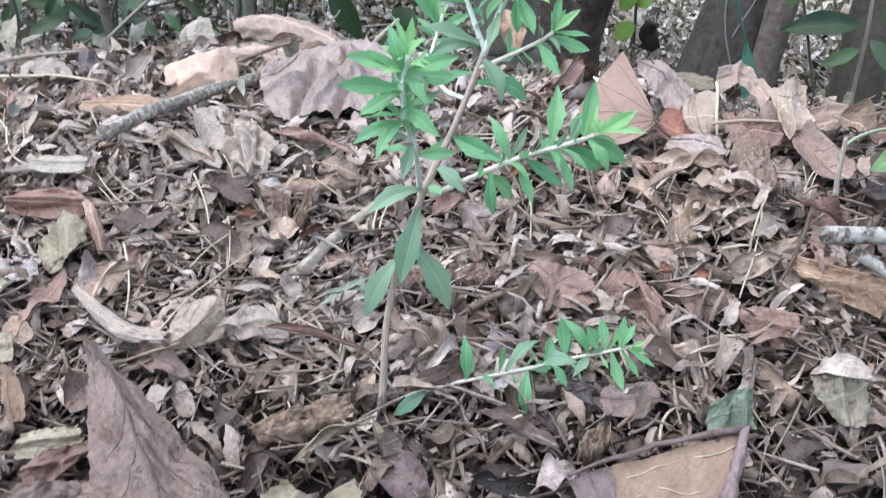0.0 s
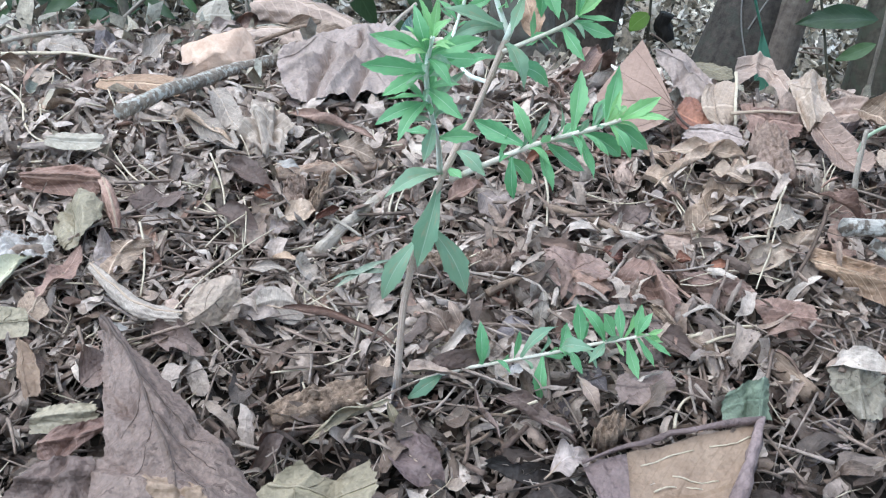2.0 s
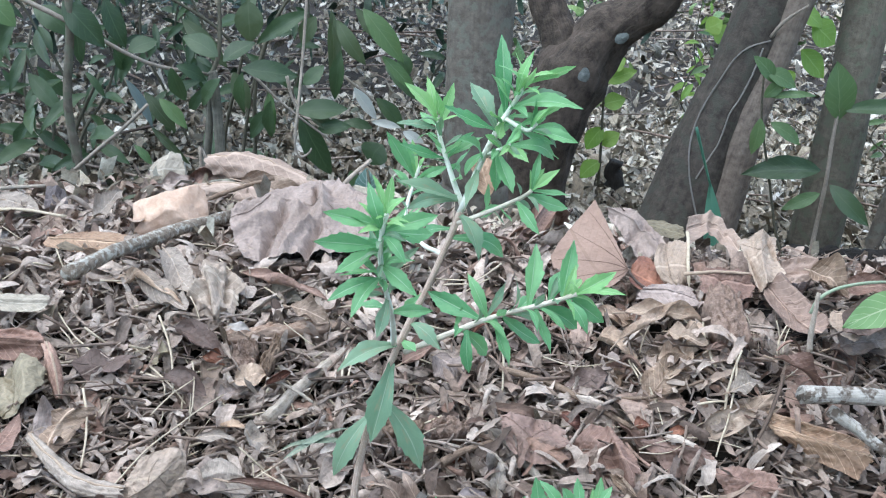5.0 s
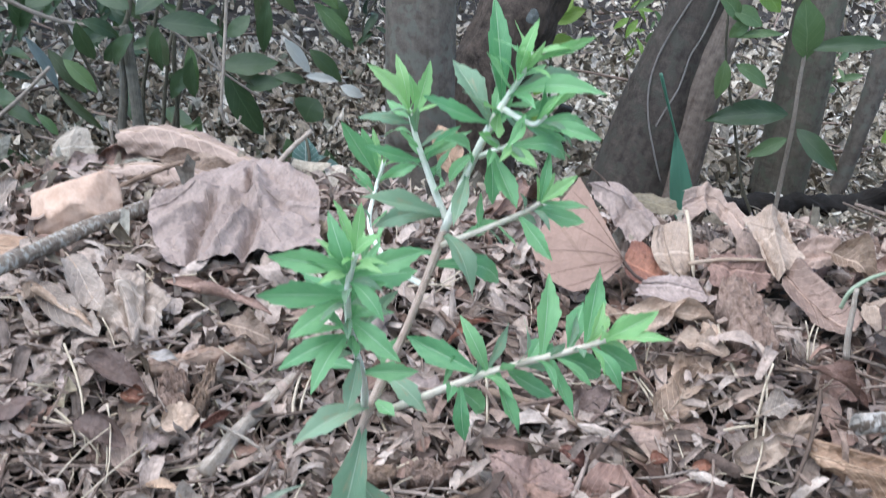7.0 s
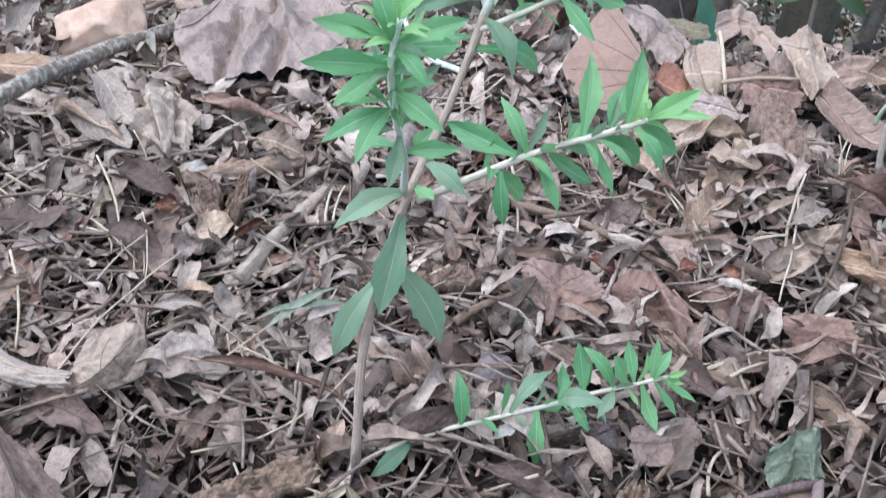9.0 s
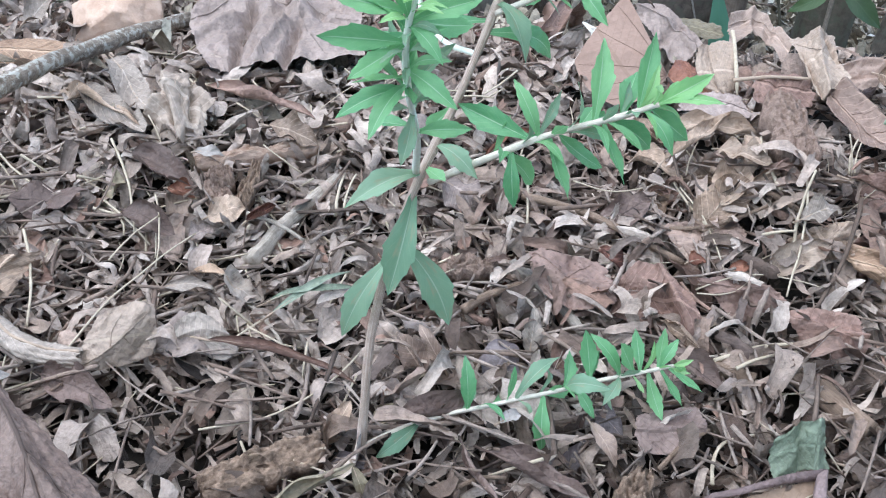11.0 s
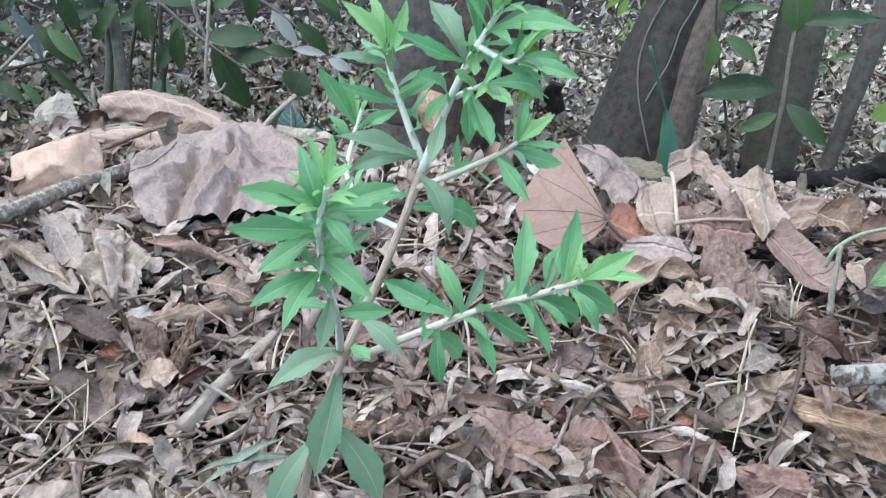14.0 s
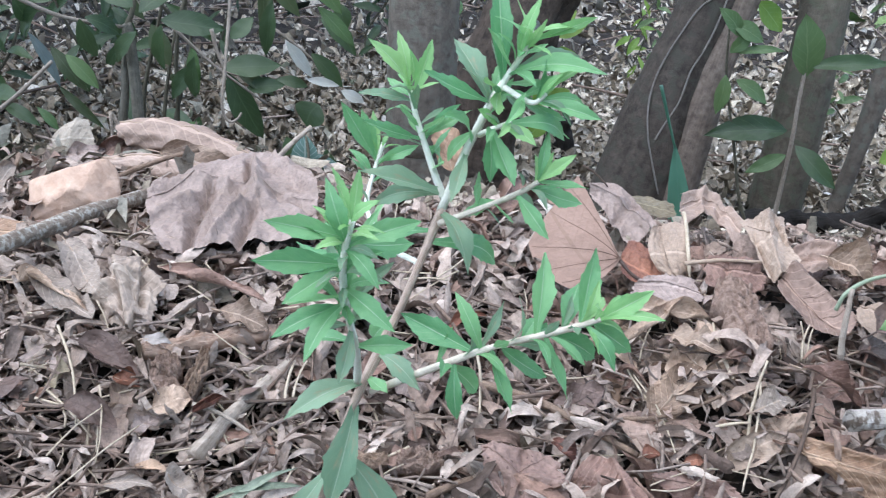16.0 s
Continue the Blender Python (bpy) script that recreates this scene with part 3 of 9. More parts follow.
def sheet(name, corners, material, parent, seed, relief=0.003, sag=0.0, frayed=0.0, rounded=0.0, cells=(26, 20)):
    """A crinkled piece of leaf blade between four corners (near the parent's origin)."""
    p, q, r, s = corners
    n = (q - p).cross(s - p).normalized()
    nu, nv = cells
    reach = max((q - p).length, (s - p).length)
    stretch = ((q - p).length / reach, (s - p).length / reach)
    rnd = random.Random(int(seed * 10))
    folds = [(rnd.uniform(0.15, 0.85), rnd.uniform(0.15, 0.85), rnd.uniform(0, math.pi), rnd.uniform(-0.9, 0.9)) for _ in range(7)] if relief > 0.006 else []
    verts, uvs = [], []
    for i in range(nu + 1):
        for j in range(nv + 1):
            u, v = i / nu, j / nv
            x, y = 2 * u - 1, 2 * v - 1
            edge = max(abs(x), abs(y)) ** 6
            grow = 1 + frayed * edge * (noise.noise((x * 2.5, y * 2.5, seed)) + 0.5 * noise.noise((x * 9, y * 9, seed)))
            x, y = x * math.sqrt(1 - rounded * y * y) * grow, y * math.sqrt(1 - rounded * x * x) * grow
            at = p.lerp(q, (x + 1) / 2).lerp(s.lerp(r, (x + 1) / 2), (y + 1) / 2)
            a, b = u * stretch[0], v * stretch[1]
            bump = relief * (noise.noise((a * 2.2, b * 2.2, seed)) + 0.6 * (0.4 - abs(noise.noise((a * 5, b * 5, seed + 4)))) + 0.12 * noise.noise((a * 16, b * 16, seed)))
            if relief > 0.006:
                bump += relief * (0.55 * (0.35 - abs(noise.noise((a * 3.1 + b * 2, b * 4.5 - a, seed + 9)))) + 0.35 * (0.3 - abs(noise.noise((a * 9, b * 11, seed + 2)))) + 0.18 * (0.3 - abs(noise.noise((a * 21, b * 24, seed + 3)))))
            for ox, oy, way, high in folds:
                far = abs((u - ox) * math.sin(way) - (v - oy) * math.cos(way))
                bump += relief * high * max(0.0, 1 - far / 0.13)
            verts.append(at + n * (bump + sag * math.sin(math.pi * u) * math.sin(math.pi * v)))
            uvs.append((u, v))
    w = nv + 1
    faces = [(i * w + j, i * w + j + 1, (i + 1) * w + j + 1, (i + 1) * w + j) for i in range(nu) for j in range(nv)]
    return mesh_object(name, verts, faces, material, parent, uvs)


def draped_leaf(label, nodes, material, seed, relief=0.0022, folds=(), veins=(), rib=None, ragged=0.05, cells=(46, 34), category="leaf"):
    """A dead leaf draped through eight points (corner, edge, corner, edge ...). folds: crease lines across it as x0, y0, x1, y1, height, breadth
    in the leaf's own square from -1 to 1; veins: raised ribs as (thickness, points in that square)."""
    ob = tagged(new("dead_leaf"), label, category)
    base = Vector(nodes[0])
    ob.location = base
    q = [Vector(p) - base for p in nodes]
    spots = ((-1, -1), (0, -1), (1, -1), (1, 0), (1, 1), (0, 1), (-1, 1), (-1, 0))

    def at(x, y):
        out = Vector()
        for (a, b), p in zip(spots, q):
            if a and b:
                k = 0.25 * (1 + x * a) * (1 + y * b) * (x * a + y * b - 1)
            elif a:
                k = 0.5 * (1 + x * a) * (1 - y * y)
            else:
                k = 0.5 * (1 - x * x) * (1 + y * b)
            out += p * k
        return out

    long_x, long_y = (at(1, 0) - at(-1, 0)).length, (at(0, 1) - at(0, -1)).length

    def skin(x, y):
        edge = max(abs(x), abs(y)) ** 7
        shrink = 1 - edge * ragged * (1 + 1.6 * noise.noise((x * 2.6, y * 2.6, seed)) + 1.1 * noise.noise((x * 8, y * 8, seed + 5)))
        x, y = x * shrink, y * shrink
        d = 0.02
        n = (at(x + d, y) - at(x - d, y)).cross(at(x, y + d) - at(x, y - d))
        n = n.normalized() if n.length > 1e-12 else Vector((0, 0, 1))
        if n.z < 0:
            n = -n
        a, b = x * long_x / 2, y * long_y / 2
        h = relief * (1.1 * noise.noise((a * 26, b * 26, seed)) + 1.2 * (0.3 - abs(noise.noise((a * 42 + seed, b * 55, seed)))) + 0.8 * (0.3 - abs(noise.noise((a * 95, b * 80, seed + 2))))
                      + 0.45 * (0.3 - abs(noise.noise((a * 210, b * 190, seed + 7)))) + 0.12 * noise.noise((a * 520, b * 520, seed)))
        for x0, y0, x1, y1, high, broad in folds:
            px, py, ex, ey = x - x0, y - y0, x1 - x0, y1 - y0
            t = min(1.0, max(0.0, (px * ex + py * ey) / (ex * ex + ey * ey)))
            far = math.hypot(px - t * ex, py - t * ey) * (1 + 0.5 * noise.noise((x * 4, y * 4, seed + 11)))
            h += high * max(0.0, 1 - far / broad) ** 1.4
        return at(x, y) + n * h, n

    nu, nv = cells
    verts, uvs = [], []
    for i in range(nu + 1):
        for j in range(nv + 1):
            verts.append(skin(2 * i / nu - 1, 2 * j / nv - 1)[0])
            uvs.append((i / nu, j / nv))
    w = nv + 1
    faces = [(i * w + j, i * w + j + 1, (i + 1) * w + j + 1, (i + 1) * w + j) for i in range(nu) for j in range(nv)]
    mesh_object("blade", verts, faces, material, ob, uvs)
    for k, (size, line) in enumerate(veins):
        way = spline([(x, y, 0) for x, y in line], 6)
        pts = []
        for p in way:
            top, n = skin(p.x, p.y)
            pts.append(top + n * size * 0.35)
        v, f, uv = tube(pts, [size * (1 - 0.65 * i / len(pts)) for i in range(len(pts))], 6, 0.3, k)
        mesh_object("midrib" if k == 0 else "side_vein", v, f, rib or material, ob, uv)
    return ob


def rolled_strip(label, axis, radii, material, seed, sweep=4.4, start=-0.6, relief=0.0012):
    """A dead leaf rolled up along its length: an open scroll with wrinkles and torn ends."""
    pts = spline(axis, 9)
    base = pts[0].copy()
    nu, nv = len(pts) - 1, 30
    verts, uvs = [], []
    for i in range(nu + 1):
        t = i / nu
        d = (pts[min(i + 1, nu)] - pts[max(i - 1, 0)]).normalized()
        side = d.cross(Vector((0, 0, 1))).normalized()
        up = side.cross(d)
        f = t * (len(radii) - 1)
        k = min(int(f), len(radii) - 2)
        r = radii[k] + (radii[k + 1] - radii[k]) * (f - k)
        for j in range(nv + 1):
            v = j / nv
            a = start + sweep * v
            rr = r * (0.72 + 0.42 * v) + relief * (0.9 * (0.3 - abs(noise.noise((t * 3, v * 6, seed)))) * 2 + 0.6 * noise.noise((t * 9, v * 12, seed)) + 0.3 * noise.noise((t * 25, v * 25, seed)))
            slip = d * r * (0.9 * noise.noise((v * 3.2, seed, 3.0)) + 0.4 * noise.noise((v * 11, seed, 7.0))) * (abs(2 * t - 1) ** 4)
            verts.append(pts[i] - base + side * math.cos(a) * rr + up * math.sin(a) * rr + slip)
            uvs.append((t, v))
    w = nv + 1
    faces = [(i * w + j, i * w + j + 1, (i + 1) * w + j + 1, (i + 1) * w + j) for i in range(nu) for j in range(nv)]
    ob = mesh_object("dead_leaf", verts, faces, material, None, uvs)
    ob.location = base
    rib = [verts[i * w + int(nv * 0.55)] * 1.0 for i in range(0, nu + 1)]
    v, f, uv = tube(rib, [0.0008] * len(rib), 5, 0.3, seed)
    mesh_object("midrib", v, f, M_TANW, ob, uv)
    return tagged(ob, label, "leaf")


def rolled_leaf(label, top_left, top_right, low_right, low_left, far_left):
    """A big dry leaf whose upper margin and one side are rolled over, with fine pale veins on the blade."""
    ob = tagged(new("dead_leaf"), label, "leaf")
    ob.location = top_right
    a, b, c, d, e = (Vector(p) - Vector(top_right) for p in (top_left, top_right, low_right, low_left, far_left))
    sheet("blade", (a, b, c, d), M_BUFF, ob, 3.1, 0.004, 0.004)
    flap = sheet("folded_flap", (e, a, d, e.lerp(d, 0.75)), M_PLUM, ob, 8.3, 0.004, 0.003, 0.05)
    flap["label"] = "purplish-brown turned-over flap"
    lift = Vector((0, 0, 0.002))
    for name, p, q, r0, r1, sway in (("rolled_margin", e, b, 0.0009, 0.0018, 0.004), ("rolled_side", b, c, 0.0018, 0.0038, 0.003)):
        pts = [p.lerp(q, k / 12) + lift + Vector((0, 0.4, 0.6)) * sway * math.sin(math.pi * k / 12) + noise.noise_vector((k * 0.7, 2.0, r0 * 900)) * 0.0012 for k in range(13)]
        v, f, uv = tube(pts, [(r0 + (r1 - r0) * k / 12) * (1 + 0.25 * noise.noise((k * 0.9, r1 * 500, 1.0))) for k in range(13)], 12, 0.6, 5)
        roll = mesh_object(name, v, f, M_PLUM, ob, uv)
        roll["label"] = "purplish-brown rolled leaf edge"
    for u0, v0, u1, v1, bow in ((0.35, 0.3, 0.75, 0.42, -0.0015), (0.2, 0.42, 0.62, 0.45, 0.002), (0.3, 0.62, 0.7, 0.72, 0.003), (0.62, 0.12, 0.95, 0.1, -0.001), (0.1, 0.15, 0.5, 0.12, 0.001)):
        pts = []
        for k in range(9):
            t = k / 8
            u, v = u0 + (u1 - u0) * t, v0 + (v1 - v0) * t
            bump = 0.004 * (noise.noise((u * 2.2, v * 2.2, 3.1)) + 0.6 * (0.4 - abs(noise.noise((u * 5, v * 5, 7.1)))) + 0.15 * noise.noise((u * 16, v * 16, 3.1)))
            n = (b - a).cross(d - a).normalized()
            pts.append(a.lerp(b, u).lerp(d.lerp(c, u), v) + n * (bump + 0.004 * math.sin(math.pi * u) * math.sin(math.pi * v) - 0.0002) + (a - d).normalized() * bow * math.sin(math.pi * t))
        v3, f3, uv3 = tube(pts, [0.0004] * 9, 5)
        mesh_object("vein", v3, f3, M_STRAW, ob, uv3)["label"] = "pale raised vein"
    return ob


def stick(name, a, b, radius, material, label, bow=0.05, taper=0.7):
    """A twig, straw or root lying from a to b."""
    SERIAL[0] += 1
    a, b = Vector(a), Vector(b)
    d = b - a
    flat = Vector((-d.y, d.x, 0.35 * d.length)).normalized()
    n = 12 if d.length > 0.03 else 7
    pts, rad = [], []
    for k in range(n + 1):
        t = k / n
        wob = noise.noise_vector((t * 4, SERIAL[0] * 3.7, 1.0)) * 0.012 * d.length
        pts.append(d * t + flat * (bow * d.length * math.sin(math.pi * t)) + wob)
        rad.append(radius * (1 + (taper - 1) * t) * (1 + 0.12 * noise.noise((t * 9, SERIAL[0], 0.0))))
    knob = 0.35 if radius > 0.003 else 0.15
    v, f, uv = tube(pts, rad, 12 if radius > 0.003 else 6, knob, SERIAL[0])
    ob = mesh_object(name, v, f, material, None, uv)
    ob.location = a
    return tagged(ob, label, name.split("_")[-1])


def chip(name, a, b, width, thick, material, label, face=0.2):
    """A ragged slab of bark or wood from a to b."""
    SERIAL[0] += 1
    s = SERIAL[0] * 2.9
    a, b = Vector(a), Vector(b)
    x = (b - a).normalized()
    length = (b - a).length
    n = Vector((0, 0, 1)) * (1 - face) + Vector((0, -0.9, 0.35)) * face
    n = (n - x * n.dot(x)).normalized()
    y = n.cross(x)
    nu, nv = 44, 24
    verts, uvs, faces = [], [], []
    for top in (1, 0):
        for i in range(nu + 1):
            u = i / nu
            for j in range(nv + 1):
                v = -1 + 2 * j / nv
                hw = width / 2 * (0.82 + 0.3 * noise.noise((u * 5, s + (v > 0) * 4, 0.0))) * (1 - 0.35 * abs(2 * u - 1) ** 4)
                uu = u * length + 0.12 * width * noise.noise((v * 3, s, u * 2))
                h = thick * (0.78 + 0.22 * (1 - v * v) ** 0.5) + min(thick, 0.007) * (0.5 * noise.noise((u * 6, v * 2.5, s)) + 0.3 * noise.noise((u * 15, v * 7, s)) + 0.22 * noise.noise((u * length * 330, v * width * 165, s)) + 0.14 * noise.noise((u * length * 800, v * width * 400, s))) if top else -0.2 * thick
                verts.append(x * uu + y * (v * hw) + n * h)
                uvs.append((u, (v + 1) / 2))
    w = nv + 1
    off = (nu + 1) * w
    for i in range(nu):
        for j in range(nv):
            q = (i * w + j, i * w + j + 1, (i + 1) * w + j + 1, (i + 1) * w + j)
            faces.append(q)
            faces.append(tuple(off + k for k in q[::-1]))
    rim = [j for j in range(w)] + [i * w + nv for i in range(1, nu + 1)] + [nu * w + j for j in range(nv - 1, -1, -1)] + [i * w for i in range(nu - 1, 0, -1)]
    for p, q in zip(rim, rim[1:] + rim[:1]):
        faces.append((q, p, off + p, off + q))
    ob = mesh_object(name, verts, faces, material, None, uvs)
    ob.location = a
    if width > 0.012:
        # loose flakes lying on the upper face
        rnd = random.Random(SERIAL[0])
        for _ in range(5):
            su, sv = rnd.randint(7, 12), rnd.randint(5, 9)
            i0, j0 = rnd.randint(2, nu - su - 2), rnd.randint(2, nv - sv - 2)
            fv, fuv, ff = [], [], []
            for i in range(su + 1):
                for j in range(sv + 1):
                    p, q = 2 * i / su - 1, 2 * j / sv - 1
                    r = (p * p + q * q) ** 0.5 * (1 + 0.35 * noise.noise((p * 1.5, q * 1.5, s + _)))
                    k = (i0 + i) * w + j0 + j
                    fv.append(verts[k] + n * (0.0016 if r < 0.75 else 0.0008 if r < 0.95 else -0.0012))
                    fuv.append(uvs[k])
            for i in range(su):
                for j in range(sv):
                    ff.append((i * (sv + 1) + j, i * (sv + 1) + j + 1, (i + 1) * (sv + 1) + j + 1, (i + 1) * (sv + 1) + j))
            mesh_object("bark_flake", fv, ff, material, ob, fuv)
    return tagged(ob, label, name.split("_")[-1])


def stone(label, centre, size, material, seed):
    """An angular weathered block: broad flat faces, worn edges, pitted skin."""
    bm = bmesh.new()
    bmesh.ops.create_icosphere(bm, subdivisions=5, radius=1.0)
    cuts = (((0.16, -0.40, 0.90), 0.62), ((0.80, -0.35, 0.50), 0.60), ((-0.62, -0.55, 0.56), 0.60), ((0.05, -0.95, -0.1), 0.62), ((0.9, 0.3, -0.1), 0.72), ((-0.93, 0.2, -0.25), 0.74),
            ((0.1, 0.95, 0.2), 0.66), ((0.35, -0.78, -0.5), 0.66), ((-0.35, 0.3, 0.88), 0.60), ((0, 0, -1), 0.6))
    for vert in bm.verts:
        for way, reach in cuts:
            way = Vector(way).normalized()
            over = vert.co.dot(way) - reach
            if over > 0:
                vert.co -= way * over * 0.84
        vert.co += vert.co.normalized() * (0.05 * noise.noise(vert.co * 2.6) + 0.022 * noise.noise(vert.co * 8) + 0.012 * noise.noise(vert.co * 24))
        vert.co = Vector((vert.co.x * size[0], vert.co.y * size[1], vert.co.z * size[2]))
    for f in bm.faces:
        f.smooth = True
    me = bpy.data.meshes.new("stone")
    bm.to_mesh(me)
    bm.free()
    me.uv_layers.new(name="UVMap")
    me.materials.append(material)
    ob = new("stone", me)
    ob.location = centre
    return tagged(ob, label, "stone")


def hollow_end(log, way, radius):
    """The rotted-out end of a branch: a ragged pale rim round a dark plug that stands for the hollow's shade."""
    way = Vector(way).normalized()
    side = way.orthogonal().normalized()
    up = way.cross(side)
    ring = []
    for k in range(17):
        ang = 2 * math.pi * k / 16
        r = radius * (0.92 + 0.25 * noise.noise((math.cos(ang) * 1.5, math.sin(ang) * 1.5, 3.0)))
        ring.append(side * r * math.cos(ang) + up * r * math.sin(ang) + way * 0.0015 * noise.noise((ang, 2.0, 1.0)))
    v, f, uv = tube(ring, [radius * 0.24] * 17, 7, 0.4, 4)
    mesh_object("rim", v, f, M_PALEWOOD, log, uv)
    # no real recess: a near-black plug gives the shade inside the hole
    v, f, uv = tube([way * d for d in (-0.0016, -0.0008, 0.0)], [radius * r for r in (0.45, 0.62, 0.8)], 12, 0.5, 8)
    mesh_object("hollow", v, f, M_LOG, log, uv)["label"] = "dark plug with the hole's shade in its colour"


# ---- the seedling ----
FOOT = Vector((-0.023, 0.452, 0.128))
seedling = tagged(new("shrub_seedling"), "young green shrub seedling with toothed narrow leaves and pale woody stem", "seedling")
seedling.location = FOOT


def toothed_leaf(k):
    """A narrow leaf of unit length along x, widest past the middle, with forward teeth towards the tip, channelled along its midrib; k varies fold, droop and twist."""
    rnd = random.Random(100 + k)
    nu, nv = 30, 8
    fold, droop, twist, sway = rnd.uniform(0.15, 0.75), rnd.uniform(-0.08, 0.26), rnd.uniform(-0.8, 0.8), rnd.uniform(-0.08, 0.08)
    wave, first = rnd.uniform(0, 6), rnd.uniform(0.40, 0.5)
    verts, uvs = [], []
    for i in range(nu + 1):
        u = i / nu
        body = (0.26 + 0.74 * smooth(0.04, 0.56, u)) * min(1.0, u / 0.06)
        w = 0.5 * body * max(0.0, 1 - max(0.0, (u - 0.52) / 0.48) ** 1.7) + 0.01
        for j in range(nv + 1):
            v = -1 + 2 * j / nv
            # saw teeth that point to the tip, out of step on the two sides
            run = (u - first - (0.05 if v > 0 else 0.0)) * 6.5
            tooth = 0.22 * (run % 1.0) ** 2 - 0.04 if run > 0 and u < 0.93 else 0.0
            a = twist * u
            y, z = v * w * (1 + tooth * abs(v) ** 5), abs(v) * w * fold - 0.3 * v * v * w * fold
            z += 0.05 * v * v * math.sin(u * 11 + wave + 2 * (v > 0)) + 0.016 * math.sin(u * 40 - abs(v) * 7) * abs(v)
            y, z = y * math.cos(a) - z * math.sin(a), y * math.sin(a) + z * math.cos(a)
            verts.append((u, y + sway * 4 * u * (1 - u), z * 0.27 + droop * (math.sin(math.pi * u) - 0.5 * u * u)))
            uvs.append((u, (v + 1) / 2))
    w = nv + 1
    faces = [(i * w + j, i * w + j + 1, (i + 1) * w + j + 1, (i + 1) * w + j) for i in range(nu) for j in range(nv)]
    return verts, faces, uvs


def leaf_mesh(name, k, material, maker):
    v, f, uv = maker(k)
    me = bpy.data.meshes.new(name)
    me.from_pydata(v, [], f)
    layer = me.uv_layers.new(name="UVMap")
    idx = np.empty(len(me.loops), dtype=np.int32)
    me.loops.foreach_get("vertex_index", idx)
    layer.data.foreach_set("uv", np.asarray(uv, dtype=np.float32)[idx].ravel())
    me.polygons.foreach_set("use_smooth", [True] * len(me.polygons))
    me.materials.append(material)
    return me


SEED_LEAVES = [[leaf_mesh("leaf", k + 10 * a, m, toothed_leaf) for k in range(9)] for a, m in enumerate((M_LEAFOLD, M_LEAF, M_LEAFNEW))]
leaf_random = random.Random(5)


def leaf_frame(base, vec, width, up_hint):
    """Matrix that lays a unit leaf along vec with its upper side towards up_hint."""
    x = vec.normalized()
    z = up_hint - x * up_hint.dot(x)
    if z.length < 0.1:
        z = Vector((0, -1, 0.2)) - x * x.dot(Vector((0, -1, 0.2)))
    z.normalize()
    y = z.cross(x)
    s = vec.length
    return Matrix((
        (x.x * s, y.x * s * width, z.x * s, base.x), (x.y * s, y.y * s * width, z.y * s, base.y), (x.z * s, y.z * s * width, z.z * s, base.z), (0, 0, 0, 1)))


def sprig(r0, r1, points, tan=False):
    """One stem of the seedling; gives the part and its curve."""
    pts = spline(points, 5)
    rad = [r0 + (r1 - r0) * k / (len(pts) - 1) for k in range(len(pts))]
    v, f, uv = tube(pts, [r * 1.12 for r in rad], 9, 0.4, r0 * 1000)
    woody = r0 > 0.0017
    stem = mesh_object("stem" if woody else "branch", v, f, M_STEM if woody else M_STEMW if tan else M_STEMG, seedling, uv)
    stem["label"] = "ridged pinkish-brown woody stem" if woody else "thin tan side branch" if tan else "pale green downy shoot"
    return stem, pts


def more_leaves(branch, count, length, seed):
    """Smaller leaves between the larger ones, set round the stem and pointing up along it."""
    stem, pts = branch
    rnd = random.Random(seed)
    for k in range(count):
        s = (0.3 + 0.68 * (k + rnd.random()) / count) * (len(pts) - 1)
        i = min(int(s), len(pts) - 2)
        base = pts[i].lerp(pts[i + 1], s - i)
        along = (pts[i + 1] - pts[i]).normalized()
        side = along.orthogonal().normalized()
        side.rotate(Matrix.Rotation(k * 2.4 + rnd.uniform(-0.4, 0.4), 3, along))
        vec = (along * rnd.uniform(0.3, 1.0) + side).normalized() * length * rnd.uniform(0.6, 1.05) * (1.1 - 0.35 * k / count)
        leaf = new("leaf", rnd.choice(SEED_LEAVES[2 if k > count * 0.72 else rnd.choice((1, 1, 0))]))
        leaf.parent = stem
        leaf.matrix_basis = leaf_frame(base, vec, rnd.uniform(0.19, 0.26), along * 0.6 + Vector((0, -0.3, 0.6)))


def leaves_on(branch, rows):
    """Leaves of a stem: place along it, tip offset in mm, width ratio, age (0 old, 1 grown, 2 young)."""
    stem, pts = branch
    for s, dx, dy, dz, width, age in rows:
        k = s * (len(pts) - 1)
        i = min(int(k), len(pts) - 2)
        base = pts[i].lerp(pts[i + 1], k - i)
        vec = Vector((dx, dy, dz)) / 1000
        leaf = new("leaf", leaf_random.choice(SEED_LEAVES[age]))
        leaf.parent = stem
        hint = Vector((leaf_random.uniform(-0.35, 0.35), -0.75, 0.9))
        leaf.matrix_basis = leaf_frame(base, vec, width * (0.92 if age == 2 else 1.05), hint)


branch = sprig(0.0018, 0.0014,
               ((-0.0005, 0.0000, -0.0040), (-0.0004, 0.0000, 0.0167), (0.0016, 0.0020, 0.0479), (0.0045, 0.0060, 0.0757), (0.0117, 0.0120, 0.1046), (0.0215, 0.0180, 0.1324), (0.0338, 0.0260, 0.1570), (0.0436, 0.0350, 0.1779), (0.0506, 0.0430, 0.1930)))
leaves_on(branch, ((0.64, -28, -12, -7, 0.28, 0),
                   (0.65, 7, -12, 0, 0.36, 1),
                   (0.69, 14, -16, -5, 0.33, 0),
                   (0.61, -10, -14, -38, 0.27, 0),
                   (0.50, -20, -8, -32, 0.25, 0),
                   (0.53, 22, -4, -38, 0.26, 0),
                   (0.99, 9, -20, -14, 0.33, 0),
                   (0.91, 29, 12, -13, 0.27, 1),
                   (0.94, -18, 10, -11, 0.27, 1),
                   (0.76, -9, 12, -18, 0.3, 1)))
